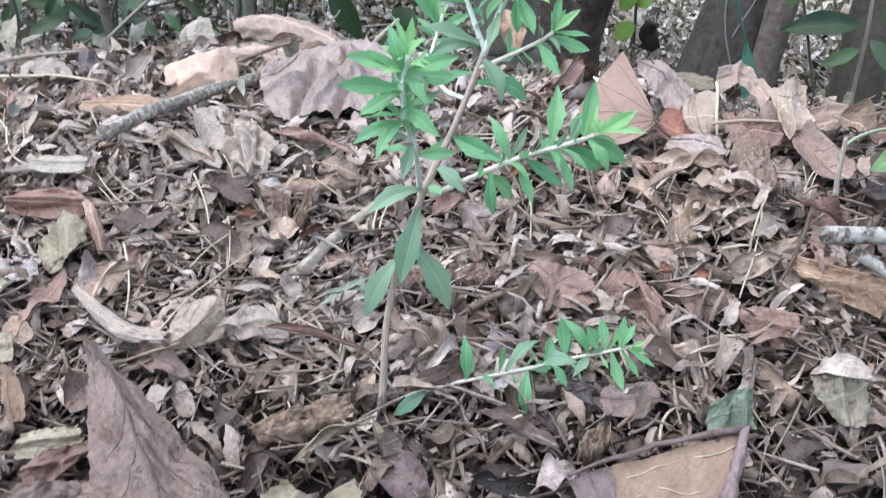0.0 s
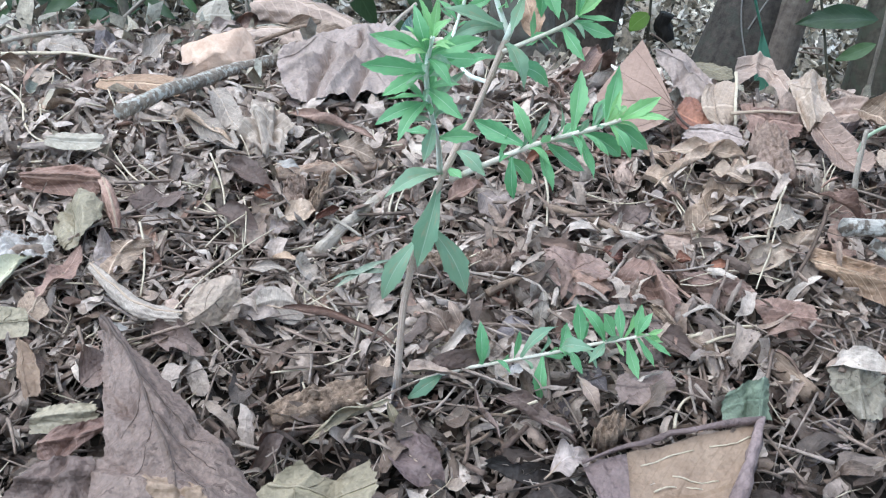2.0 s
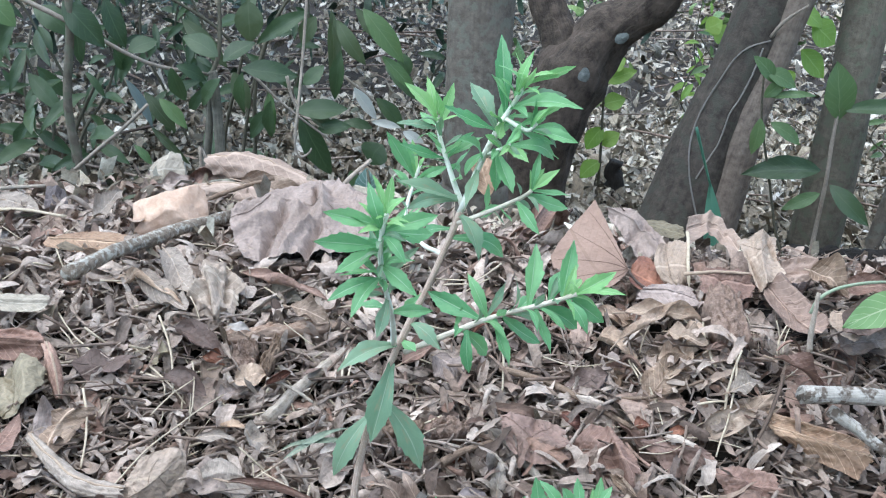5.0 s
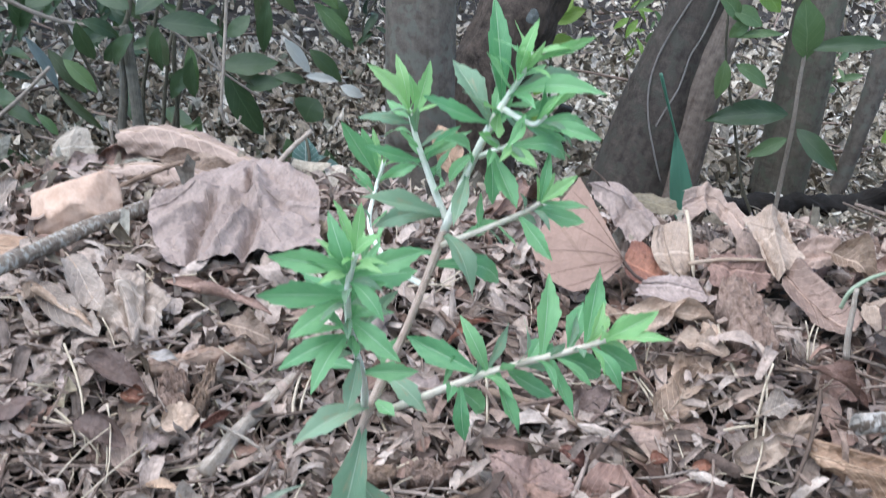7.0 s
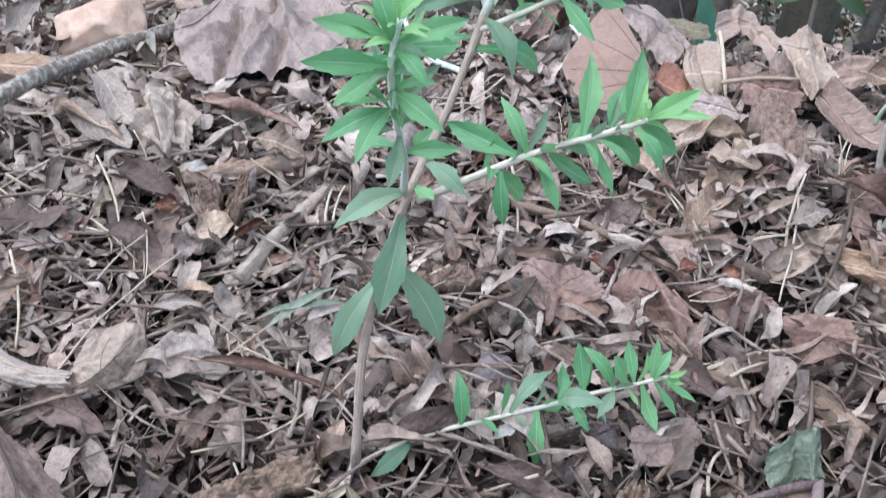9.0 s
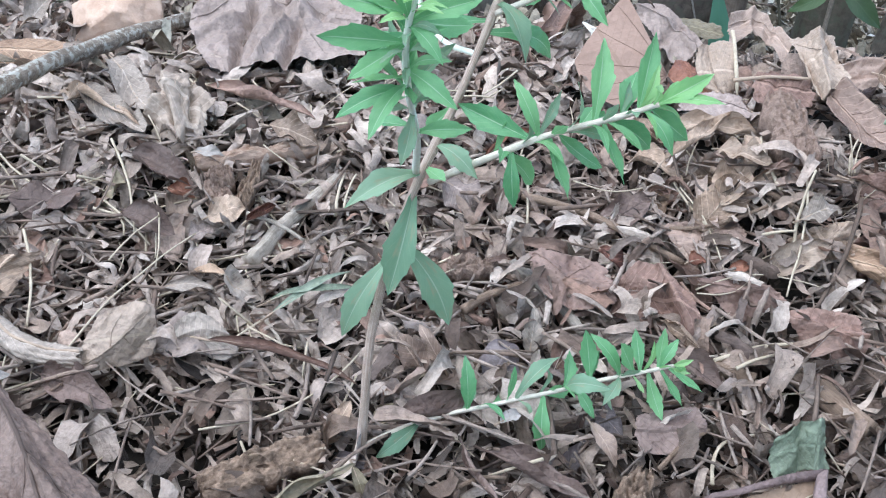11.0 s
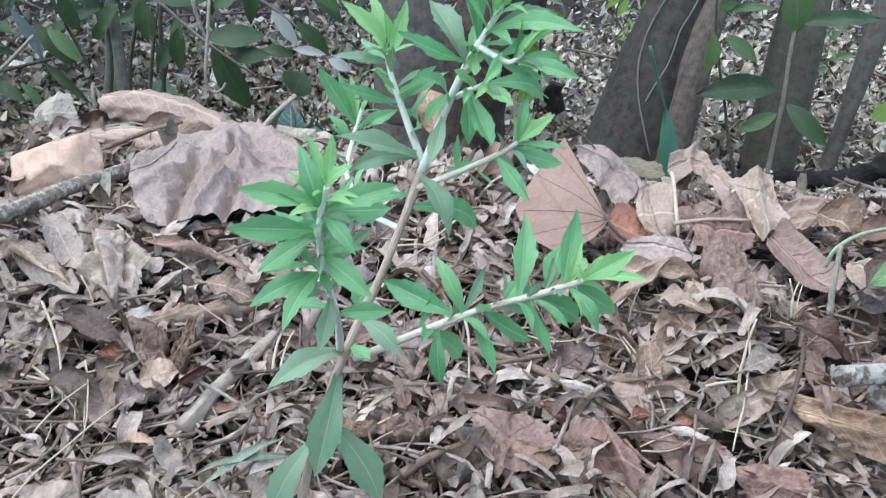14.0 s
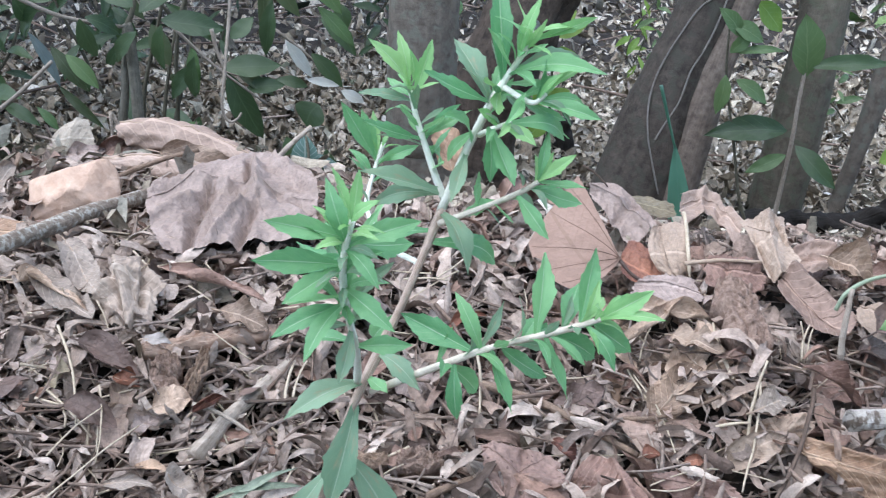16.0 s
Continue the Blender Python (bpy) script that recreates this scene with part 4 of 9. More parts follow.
branch = sprig(0.0013, 0.0009,
               ((0.0501, 0.0430, 0.1919), (0.0602, 0.0430, 0.2201), (0.0694, 0.0410, 0.2403), (0.0749, 0.0390, 0.2510), (0.0777, 0.0370, 0.2593)))
leaves_on(branch, ((0.50, -3, 10, 35, 0.2, 1),
                   (0.60, -11, -14, 17, 0.33, 1),
                   (0.68, 6, 0, 22, 0.22, 2),
                   (0.75, 6, -8, 14, 0.22, 2),
                   (0.88, 23, 0, 9, 0.14, 2),
                   (0.57, 27, 12, 4, 0.24, 0),
                   (0.55, 31, -12, 6, 0.2, 1),
                   (0.40, -25, -10, 13, 0.26, 1),
                   (0.40, -12, 20, 18, 0.3, 0),
                   (0.47, -7, -16, 8, 0.3, 2),
                   (0.47, -3, -18, -4, 0.3, 2),
                   (0.23, -10, -14, 15, 0.36, 1),
                   (0.20, -6, -14, -14, 0.27, 0),
                   (0.28, -10, 4, -13, 0.3, 1)))
leaves_on(branch, ((0.47, 11, 12, -14, 0.36, 0),
                   (0.70, 6, 6, 9, 0.2, 2)))
more_leaves(branch, 20, 0.020, 36)
branch = sprig(0.0012, 0.0009,
               ((0.0204, 0.0180, 0.1354), (0.0197, 0.0000, 0.1594), (0.0165, -0.0100, 0.1785), (0.0149, -0.0160, 0.1937), (0.0155, -0.0200, 0.2064), (0.0174, -0.0220, 0.2151)))
leaves_on(branch, ((0.86, -24, -6, 8, 0.26, 1),
                   (0.68, -27, -8, 5, 0.27, 1),
                   (0.68, -18, -15, -6, 0.25, 1),
                   (0.44, -23, -10, -5, 0.27, 1),
                   (0.46, -13, -18, -10, 0.27, 1),
                   (0.24, -16, 8, -2, 0.28, 1),
                   (0.32, -4, -12, -14, 0.3, 0),
                   (0.22, 18, -8, 5, 0.3, 1),
                   (0.54, 15, -16, -6, 0.3, 1),
                   (0.80, 23, 6, 6, 0.28, 1),
                   (0.78, 10, -12, -7, 0.28, 1),
                   (0.82, -6, 0, 20, 0.28, 1),
                   (1.00, 2, 4, 15, 0.26, 2),
                   (0.98, 7, -8, 11, 0.3, 2)))
leaves_on(branch, ((1.00, -6, 8, 14, 0.25, 2),
                   (0.84, 21, 20, -10, 0.28, 1),
                   (0.60, -15, 20, 3, 0.28, 1),
                   (0.74, -11, 12, -12, 0.3, 1)))
more_leaves(branch, 34, 0.020, 40)
branch = sprig(0.0013, 0.0009,
               ((0.0256, 0.0190, 0.1314), (0.0420, 0.0120, 0.1429), (0.0654, 0.0040, 0.1575), (0.0885, -0.0020, 0.1676), (0.1003, -0.0050, 0.1734)), tan=True)
leaves_on(branch, ((0.65, 3, 12, 26, 0.27, 1),
                   (0.85, 5, 10, 24, 0.26, 1),
                   (0.75, 9, 20, 8, 0.3, 1),
                   (0.47, -9, 5, 20, 0.25, 1),
                   (0.45, -25, 20, 5, 0.27, 1),
                   (0.97, 17, -4, 13, 0.34, 2),
                   (1.00, 20, -8, 4, 0.2, 2),
                   (0.97, 15, 10, 4, 0.3, 2),
                   (0.88, 10, -10, -12, 0.28, 1),
                   (0.93, 18, 10, -17, 0.3, 1),
                   (0.68, 7, -12, -18, 0.25, 1),
                   (0.70, 21, 15, -18, 0.26, 1),
                   (0.50, 7, -12, -19, 0.26, 1),
                   (0.53, 20, 12, -20, 0.26, 1)))
leaves_on(branch, ((0.38, 1, -6, -21, 0.27, 1),
                   (0.35, 14, 12, -19, 0.3, 1),
                   (0.60, 8, 15, 1, 0.3, 1)))
more_leaves(branch, 21, 0.021, 44)
branch = sprig(0.0009, 0.0007,
               ((0.0003, 0.0000, 0.0210), (0.0154, 0.0040, 0.0256), (0.0359, 0.0100, 0.0278), (0.0565, 0.0120, 0.0314), (0.0798, 0.0130, 0.0365), (0.0972, 0.0140, 0.0407), (0.1144, 0.0140, 0.0446), (0.1286, 0.0140, 0.0483)), tan=True)
leaves_on(branch, ((0.20, -18, -15, -5, 0.3, 0),
                   (0.34, -1, 6, 23, 0.28, 1),
                   (0.47, 20, 12, 14, 0.26, 0),
                   (0.54, -1, -14, -20, 0.28, 1),
                   (0.60, 5, 20, 5, 0.3, 1),
                   (0.69, -2, 10, 20, 0.3, 1),
                   (0.79, -12, 6, 18, 0.3, 1),
                   (0.84, -9, -4, 19, 0.34, 1),
                   (0.86, -1, 12, 14, 0.28, 1),
                   (0.93, 3, 8, 15, 0.28, 1),
                   (0.94, 7, 4, 12, 0.33, 1),
                   (0.60, 14, -16, 14, 0.3, 0),
                   (0.79, -9, -14, -3, 0.3, 0),
                   (0.64, 6, -12, -7, 0.3, 1)))
leaves_on(branch, ((0.89, 6, -10, -18, 0.27, 1),
                   (0.94, 9, -10, -13, 0.25, 1),
                   (0.97, 15, -6, -9, 0.18, 1),
                   (0.99, 7, -4, 6, 0.3, 2),
                   (1.00, 7, 4, -6, 0.3, 2),
                   (0.54, 13, 10, -7, 0.34, 1)))
more_leaves(branch, 16, 0.018, 48)
branch = sprig(0.0012, 0.0008,
               ((0.0513, 0.0450, 0.1961), (0.0467, 0.0480, 0.2075), (0.0427, 0.0510, 0.2189), (0.0400, 0.0530, 0.2277), (0.0382, 0.0540, 0.2350)))
leaves_on(branch, ((1.00, -14, -4, 18, 0.27, 2),
                   (1.00, -4, 4, 19, 0.24, 2),
                   (1.00, 0, -8, 15, 0.24, 2),
                   (0.82, 7, 10, 20, 0.24, 2),
                   (0.82, -19, -6, 5, 0.27, 0),
                   (0.88, -8, 12, 3, 0.3, 1),
                   (0.45, -22, -12, 10, 0.24, 1),
                   (0.47, 18, 4, 9, 0.26, 1),
                   (0.23, 3, -8, 5, 0.5, 1),
                   (0.05, -30, -16, 14, 0.25, 0),
                   (0.03, -26, 4, -4, 0.25, 0),
                   (0.38, 7, 12, -10, 0.4, 1),
                   (0.50, 7, -14, 11, 0.3, 1)))
more_leaves(branch, 13, 0.018, 51)
branch = sprig(0.0010, 0.0007,
               ((0.0424, 0.0360, 0.1746), (0.0328, 0.0630, 0.1693), (0.0251, 0.0930, 0.1723), (0.0284, 0.1080, 0.1837), (0.0321, 0.1130, 0.1942)))
leaves_on(branch, ((0.82, -15, -4, 27, 0.22, 1),
                   (0.85, -7, 4, 20, 0.24, 1),
                   (0.90, -3, 8, 16, 0.22, 2),
                   (0.95, 3, 0, 7, 0.3, 2),
                   (0.82, 17, -4, 9, 0.26, 1),
                   (0.72, -10, 4, 10, 0.26, 1)))
more_leaves(branch, 11, 0.016, 54)
branch = sprig(0.0011, 0.0007,
               ((0.0493, 0.0400, 0.1886), (0.0634, 0.0350, 0.1965), (0.0762, 0.0300, 0.2047), (0.0817, 0.0270, 0.2099)), tan=True)
leaves_on(branch, ((1.00, 11, -6, 12, 0.3, 2),
                   (1.00, 3, 4, 17, 0.2, 1),
                   (1.00, 17, -4, -1, 0.24, 1),
                   (0.87, 20, 8, -10, 0.28, 1),
                   (0.63, 10, -14, -11, 0.27, 1),
                   (0.50, -12, 14, -11, 0.28, 1),
                   (0.37, 6, -4, -6, 0.1, 0),
                   (1.00, 6, 6, 9, 0.25, 2)))
more_leaves(branch, 7, 0.015, 57)
branch = sprig(0.0009, 0.0006,
               ((0.0696, 0.0400, 0.2393), (0.0745, 0.0360, 0.2370), (0.0789, 0.0320, 0.2363), (0.0825, 0.0300, 0.2401)))
leaves_on(branch, ((0.73, 21, -8, -3, 0.24, 1),
                   (0.70, 19, 4, -1, 0.17, 1),
                   (0.77, 19, 6, 12, 0.2, 2),
                   (0.77, 7, -4, 11, 0.24, 2),
                   (0.40, 20, 12, -18, 0.3, 1),
                   (0.67, 9, 10, 4, 0.25, 2)))
more_leaves(branch, 6, 0.017, 60)
branch = sprig(0.0009, 0.0006,
               ((0.0622, 0.0420, 0.2213), (0.0655, 0.0360, 0.2254), (0.0684, 0.0300, 0.2288), (0.0707, 0.0270, 0.2311)))
leaves_on(branch, ((0.60, 11, -10, -3, 0.4, 2),
                   (0.80, 25, 12, -8, 0.26, 1),
                   (0.37, 7, -14, -16, 0.3, 1),
                   (0.27, 1, -8, -16, 0.34, 1),
                   (0.73, 8, 6, 4, 0.3, 2),
                   (0.53, -8, -6, 8, 0.4, 2)))
more_leaves(branch, 6, 0.015, 63)

# ---- trees behind the mound ----
def trunk(name, label, points, radii, material, parent=None, sides=20, knobs=0.18):
    base = Vector(points[0])
    pts = spline([Vector(p) - base for p in points], 8)
    r = []
    for k in range(len(pts)):
        t = k / (len(pts) - 1) * (len(radii) - 1)
        i = min(int(t), len(radii) - 2)
        r.append(radii[i] + (radii[i + 1] - radii[i]) * (t - i))
    verts, faces, uvs = tube(pts, r, sides)
    moved = []
    for q in verts:
        q = Vector(q)
        w = noise.noise((q.x * 18 + base.x * 9, q.y * 18, q.z * 5)) * 0.006 + noise.noise((q.x * 70, q.y * 70, q.z * 18 + base.x)) * 0.0022
        c = min(pts, key=lambda p: (p - q).length_squared)
        moved.append(q + (q - c).normalized() * w * knobs / 0.18)
    ob = mesh_object(name, moved, faces, material, parent, uvs)
    ob.location = base
    return ob


def crown_leaves(centre, radius, count, seed, size=0.07):
    """A loose crown of many small leaf blades in uneven clumps."""
    rng = np.random.default_rng(seed)
    clumps = rng.normal(size=(26, 3))
    clumps = clumps / np.linalg.norm(clumps, axis=1)[:, None] * rng.uniform(0.25, 1.0, (26, 1)) * np.array(radius)
    which = rng.integers(0, 26, count)
    p = clumps[which] + rng.normal(size=(count, 3)) * 0.2 * np.array(radius)
    d = rng.normal(size=(count, 3))
    d /= np.linalg.norm(d, axis=1)[:, None]
    e = np.cross(d, rng.normal(size=(count, 3)))
    e /= np.linalg.norm(e, axis=1)[:, None]
    L = rng.uniform(0.6, 1.3, (count, 1)) * size
    quad = np.stack([p, p + d * L * 0.5 + e * L * 0.24, p + d * L, p + d * L * 0.5 - e * L * 0.24], axis=1).reshape(-1, 3)
    return quad + np.array(centre), [(4 * k, 4 * k + 1, 4 * k + 2, 4 * k + 3) for k in range(count)]


def tree(label, points, radii, material, crown=None, seed=1, rough=0.18):
    root = tagged(new("tree"), label, "tree")
    base = Vector(points[0])
    root.location = base
    t = trunk("trunk", "", points, radii, material, root, 20 if rough < 0.3 else 36, rough)
    t.location = (0, 0, 0)
    if crown:
        v, f = crown_leaves(Vector(crown[0]) - base, crown[1], crown[2], seed)
        uv = np.tile(np.array([(0.1, 0.5), (0.5, 0.9), (0.9, 0.5), (0.5, 0.1)]), (len(f), 1))
        mesh_object("crown", v, f, M_UNDER, root, uv)
    return root


# crowns given to these trunks are unseen, added overhead to shade the floor
TREE_A = tree("upright young tree with dark brown bark", ((0.093, 1.45, -0.14), (0.097, 1.45, 0.013), (0.096, 1.45, 0.195), (0.10, 1.5, 1.6), (0.14, 1.6, 3.0)), (0.056, 0.047, 0.045, 0.04, 0.02), M_TRUNKC, ((0.1, 2.6, 3.2), (1.5, 1.3, 0.7), 1700), 21)
TREE_B = tree("dark leaning tree trunk with climbing vines", ((0.405, 1.6, -0.19), (0.426, 1.6, -0.12), (0.459, 1.6, 0.02), (0.502, 1.6, 0.161), (0.62, 1.62, 0.6), (0.9, 1.7, 1.8), (1.1, 1.8, 3.0)), (0.090, 0.069, 0.057, 0.046, 0.042, 0.04, 0.02), M_TRUNK, ((1.2, 2.7, 3.0), (1.5, 1.3, 0.7), 800), 22)
TREE_C = tree("slim tree with grey-brown bark", ((0.650, 1.62, -0.19), (0.656, 1.61, -0.14), (0.664, 1.6, 0.02), (0.672, 1.6, 0.161), (0.70, 1.64, 0.6), (0.8, 1.75, 2.4)), (0.048, 0.041, 0.036, 0.034, 0.03, 0.02), M_TRUNKB, ((-1.2, 2.9, 3.1), (1.5, 1.3, 0.7), 1700), 23)
# paler strip along one side of the trunk, built as its own ridge
flank = trunk("side_ridge", "", [Vector(p) - TREE_B.location for p in ((0.462, 1.562, -0.19), (0.474, 1.560, -0.12), (0.498, 1.563, 0.02), (0.533, 1.567, 0.161), (0.650, 1.588, 0.6))], (0.044, 0.036, 0.029, 0.023, 0.021), M_FLANK, TREE_B)
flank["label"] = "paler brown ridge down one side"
TREE_D = tree("dark broken rotten tree leaning over low down", ((0.215, 1.75, -0.22), (0.220, 1.75, -0.06), (0.236, 1.75, 0.04), (0.268, 1.75, 0.115), (0.315, 1.75, 0.172), (0.385, 1.75, 0.235), (0.475, 1.75, 0.32), (0.60, 1.75, 0.45)), (0.055, 0.055, 0.058, 0.060, 0.043, 0.036, 0.030, 0.02), M_ROT, rough=0.62)
limb = trunk("limb", "", [Vector(p) - TREE_D.location for p in ((0.262, 1.76, 0.12), (0.235, 1.79, 0.20), (0.215, 1.83, 0.27))], (0.040, 0.028, 0.014), M_ROT, TREE_D, 28, 0.5)
for at, size, turn in (((0.277, 1.690, 0.124), 0.013, 0.2), ((0.336, 1.711, 0.180), 0.012, 1.1)):
    # pale crusts of lichen on the rotten bark
    v = [Vector((0.7 * size * r * (1 + 0.3 * noise.noise((math.cos(a), math.sin(a), size * 90))) * math.cos(a), -0.006 - 0.004 * (1 - r), size * r * math.sin(a))) for r in (0.02, 0.5, 1.0) for a in [k * math.pi / 7 for k in range(14)]]
    v = [Matrix.Rotation(turn, 3, "Y") @ q + Vector(at) - TREE_D.location for q in v]
    f = [(r * 14 + k, r * 14 + (k + 1) % 14, (r + 1) * 14 + (k + 1) % 14, (r + 1) * 14 + k) for r in range(2) for k in range(14)]
    mesh_object("lichen_crust", v, f, M_LICHENSPOT, TREE_D)["label"] = "pale blue-grey lichen crust"
TREE_E = tree("thin leaning grey-brown sapling trunk", ((0.735, 1.6, -0.19), (0.742, 1.6, -0.15), (0.783, 1.6, 0.084), (0.87, 1.62, 0.6), (0.98, 1.7, 1.5)), (0.017, 0.015, 0.014, 0.012, 0.006), M_TRUNKC)
limb = trunk("limb", "", [Vector(p) - TREE_E.location for p in ((0.87, 1.62, 0.6), (0.84, 1.60, 0.75), (0.79, 1.58, 0.95))], (0.007, 0.005, 0.002), M_TRUNKC, TREE_E)
for way in (((0.5223, 1.5539, 0.2096), (0.4945, 1.5558, 0.1999), (0.4763, 1.5622, 0.1818), (0.4593, 1.5675, 0.1478), (0.4422, 1.5704, 0.1119), (0.4301, 1.5682, 0.0777), (0.4238, 1.5595, 0.0442), (0.4246, 1.5477, 0.0097), (0.4310, 1.5385, -0.0229), (0.4462, 1.5320, -0.0749)),
            ((0.5116, 1.5523, 0.1992), (0.5061, 1.5518, 0.1770), (0.4984, 1.5496, 0.1549), (0.4872, 1.5479, 0.1275), (0.4740, 1.5470, 0.1029), (0.4671, 1.5444, 0.0769), (0.4588, 1.5429, 0.0512), (0.4447, 1.5424, 0.0249), (0.4341, 1.5417, 0.0028))):
    pts = spline([Vector(p) - TREE_B.location for p in way], 6)
    v, f, uv = tube(pts, [0.0013] * len(pts), 7, 0.35, 3)
    mesh_object("vine", v, f, M_VINE, TREE_B, uv)
fallen_log = tagged(new("rotten_log"), "blackened rotten log lying behind the mound", "log")
fallen_log.location = (0.60, 1.52, -0.12)
v, f, uv = tube(spline([Vector(p) - fallen_log.location for p in ((0.52, 1.51, -0.112), (0.609, 1.52, -0.110), (0.66, 1.52, -0.112), (0.722, 1.52, -0.115), (0.77, 1.525, -0.105), (0.815, 1.53, -0.083), (0.93, 1.55, -0.018))], 8), [0.0150 + 0.003 * noise.noise((k * 0.5, 3, 1)) for k in range(49)], 14, 0.75, 5)
mesh_object("trunk", v, f, M_LOG, fallen_log, uv)
v, f, uv = tube(spline([Vector(p) - fallen_log.location for p in ((0.745, 1.52, -0.115), (0.80, 1.515, -0.128), (0.87, 1.51, -0.130))], 6), [0.012 - 0.0005 * k for k in range(13)], 10, 0.5, 6)
mesh_object("side_branch", v, f, M_LOG, fallen_log, uv)
# unseen tree, added so that its foliage darkens the left background
TREE_H = tree("unseen bushy tree added to shade the undergrowth", ((-1.15, 2.75, -0.20), (-1.13, 2.75, 0.3), (-1.1, 2.7, 1.0)), (0.03, 0.025, 0.012), M_TRUNKC, ((-1.0, 2.5, 0.95), (1.0, 0.95, 0.3), 4200), 26)
# two more unseen trees, added to block sky from the right and rear
TREE_F = tree("unseen leafy tree added beside the clearing to shade it", ((2.3, -0.7, 0.0), (2.25, -0.7, 0.8), (2.2, -0.7, 2.4)), (0.07, 0.06, 0.04), M_TRUNKC, ((1.9, -0.7, 1.7), (0.8, 1.3, 1.0), 6000), 24)
TREE_G = tree("unseen leafy tree added behind the clearing to shade it", ((0.6, -2.4, 0.0), (0.6, -2.4, 0.9), (0.65, -2.4, 2.6)), (0.08, 0.07, 0.04), M_TRUNKC, ((0.6, -2.2, 1.7), (1.8, 0.8, 1.1), 7000), 25)

v, f, uv = tube(spline([Vector(p) - TREE_B.location for p in ((0.5225, 1.5569, 0.2148), (0.5321, 1.5369, 0.2411), (0.5591, 1.5269, 0.2652))], 5), [0.0035 - 0.0002 * k for k in range(11)], 7, 0.3, 9)
mesh_object("twig", v, f, M_SAPPALE, TREE_B, uv)
stump = tagged(new("tree_stump"), "small dark broken stump standing behind the mound", "stump")
stump.location = (0.384, 1.900, -0.157)
v, f, uv = tube(spline([Vector(p) for p in ((0, 0, -0.02), (0.003, 0, 0.030), (-0.004, 0, 0.057), (0, 0, 0.076))], 4), [0.018 - 0.0004 * k for k in range(13)], 12, 0.5, 13)
mesh_object("trunk", v, f, M_LOG, stump, uv)
# ---- understorey ----
def sapling(label):
    return tagged(new("sapling"), label, "sapling")


def sap_stem(plant, points, radius, material):
    """A thin stem; the first one of a plant sets its foot on the ground."""
    points = [Vector(p) for p in points]
    if not plant.children:
        low = min((points[0], points[-1]), key=lambda p: p.z)
        foot = Vector((low.x, low.y, ground_z(low.x, low.y) - 0.01))
        plant.location = foot
        if low is points[0] and low.z - foot.z > 0.0:
            points.insert(0, foot)
    pts = spline([p - plant.location for p in points], 6)
    v, f, uv = tube(pts, [radius * (1 - 0.4 * k / len(pts)) for k in range(len(pts))], 7, 0.15, radius * 900)
    mesh_object("stem", v, f, material, plant, uv)


def smooth_leaf(k):
    """An elliptic leaf of unit length along x, folded a little and arched."""
    rnd = random.Random(300 + k)
    nu, nv = 12, 4
    fold, arch, sway = rnd.uniform(0.1, 0.4), rnd.uniform(0.02, 0.14), rnd.uniform(-0.08, 0.08)
    verts, uvs = [], []
    for i in range(nu + 1):
        u = i / nu
        w = 0.5 * (math.sin(math.pi * u ** 0.9) ** 0.9 if 0 < u < 1 else 0.0) + 0.02 * (1 - u)
        for j in range(nv + 1):
            v = -1 + 2 * j / nv
            verts.append((u, v * w + sway * math.sin(math.pi * u), abs(v) * w * fold * 0.35 + arch * math.sin(math.pi * u) + 0.012 * math.sin(u * 17 + v * 3 + k)))
            uvs.append((u, (v + 1) / 2))
    w = nv + 1
    return verts, [(i * w + j, i * w + j + 1, (i + 1) * w + j + 1, (i + 1) * w + j) for i in range(nu) for j in range(nv)], uvs


UNDER_LEAVES = {}
under_random = random.Random(8)


def sap_leaf(plant, a, b, width, material, arch=0.1):
    if material.name not in UNDER_LEAVES:
        UNDER_LEAVES[material.name] = [leaf_mesh("leaf", len(UNDER_LEAVES) * 5 + k, material, smooth_leaf) for k in range(3)]
    leaf = new("leaf", under_random.choice(UNDER_LEAVES[material.name]))
    a, b = Vector(a), Vector(b)
    if not plant.children:
        plant.location = (a.x, a.y, ground_z(a.x, a.y))
    leaf.parent = plant
    vec = b - a
    hint = Vector((under_random.uniform(-0.4, 0.4), -0.8, 0.7))
    leaf.matrix_basis = leaf_frame(a - plant.location, vec, width / vec.length, hint)


plant = sapling("leafy dark-green understorey sapling with elliptic leaves")
sap_stem(plant, ((-0.2373, 1.3500, 0.0187), (-0.2380, 1.3500, 0.1013), (-0.2430, 1.3600, 0.1780), (-0.2460, 1.3600, 0.1900)), 0.0085, M_FORK)
sap_stem(plant, ((-0.2671, 1.3600, -0.0300), (-0.2600, 1.3600, 0.0600), (-0.2518, 1.3600, 0.1183), (-0.2465, 1.3600, 0.1840)), 0.0065, M_FORK)
sap_stem(plant, ((-0.2460, 1.3600, 0.1850), (-0.2360, 1.3700, 0.2200), (-0.2355, 1.3900, 0.3200), (-0.2300, 1.4200, 0.5500)), 0.0032, M_SAPSTEM)
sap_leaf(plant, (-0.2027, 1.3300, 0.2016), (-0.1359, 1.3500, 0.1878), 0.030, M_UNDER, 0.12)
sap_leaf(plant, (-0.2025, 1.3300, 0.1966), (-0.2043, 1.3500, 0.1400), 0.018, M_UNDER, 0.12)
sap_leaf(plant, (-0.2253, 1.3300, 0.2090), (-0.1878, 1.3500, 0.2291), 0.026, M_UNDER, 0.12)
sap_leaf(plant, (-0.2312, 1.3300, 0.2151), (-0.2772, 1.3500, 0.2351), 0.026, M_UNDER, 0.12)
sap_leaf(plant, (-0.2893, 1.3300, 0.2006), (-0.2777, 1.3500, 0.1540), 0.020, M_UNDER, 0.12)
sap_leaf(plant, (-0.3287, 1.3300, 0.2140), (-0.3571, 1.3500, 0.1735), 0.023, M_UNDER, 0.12)
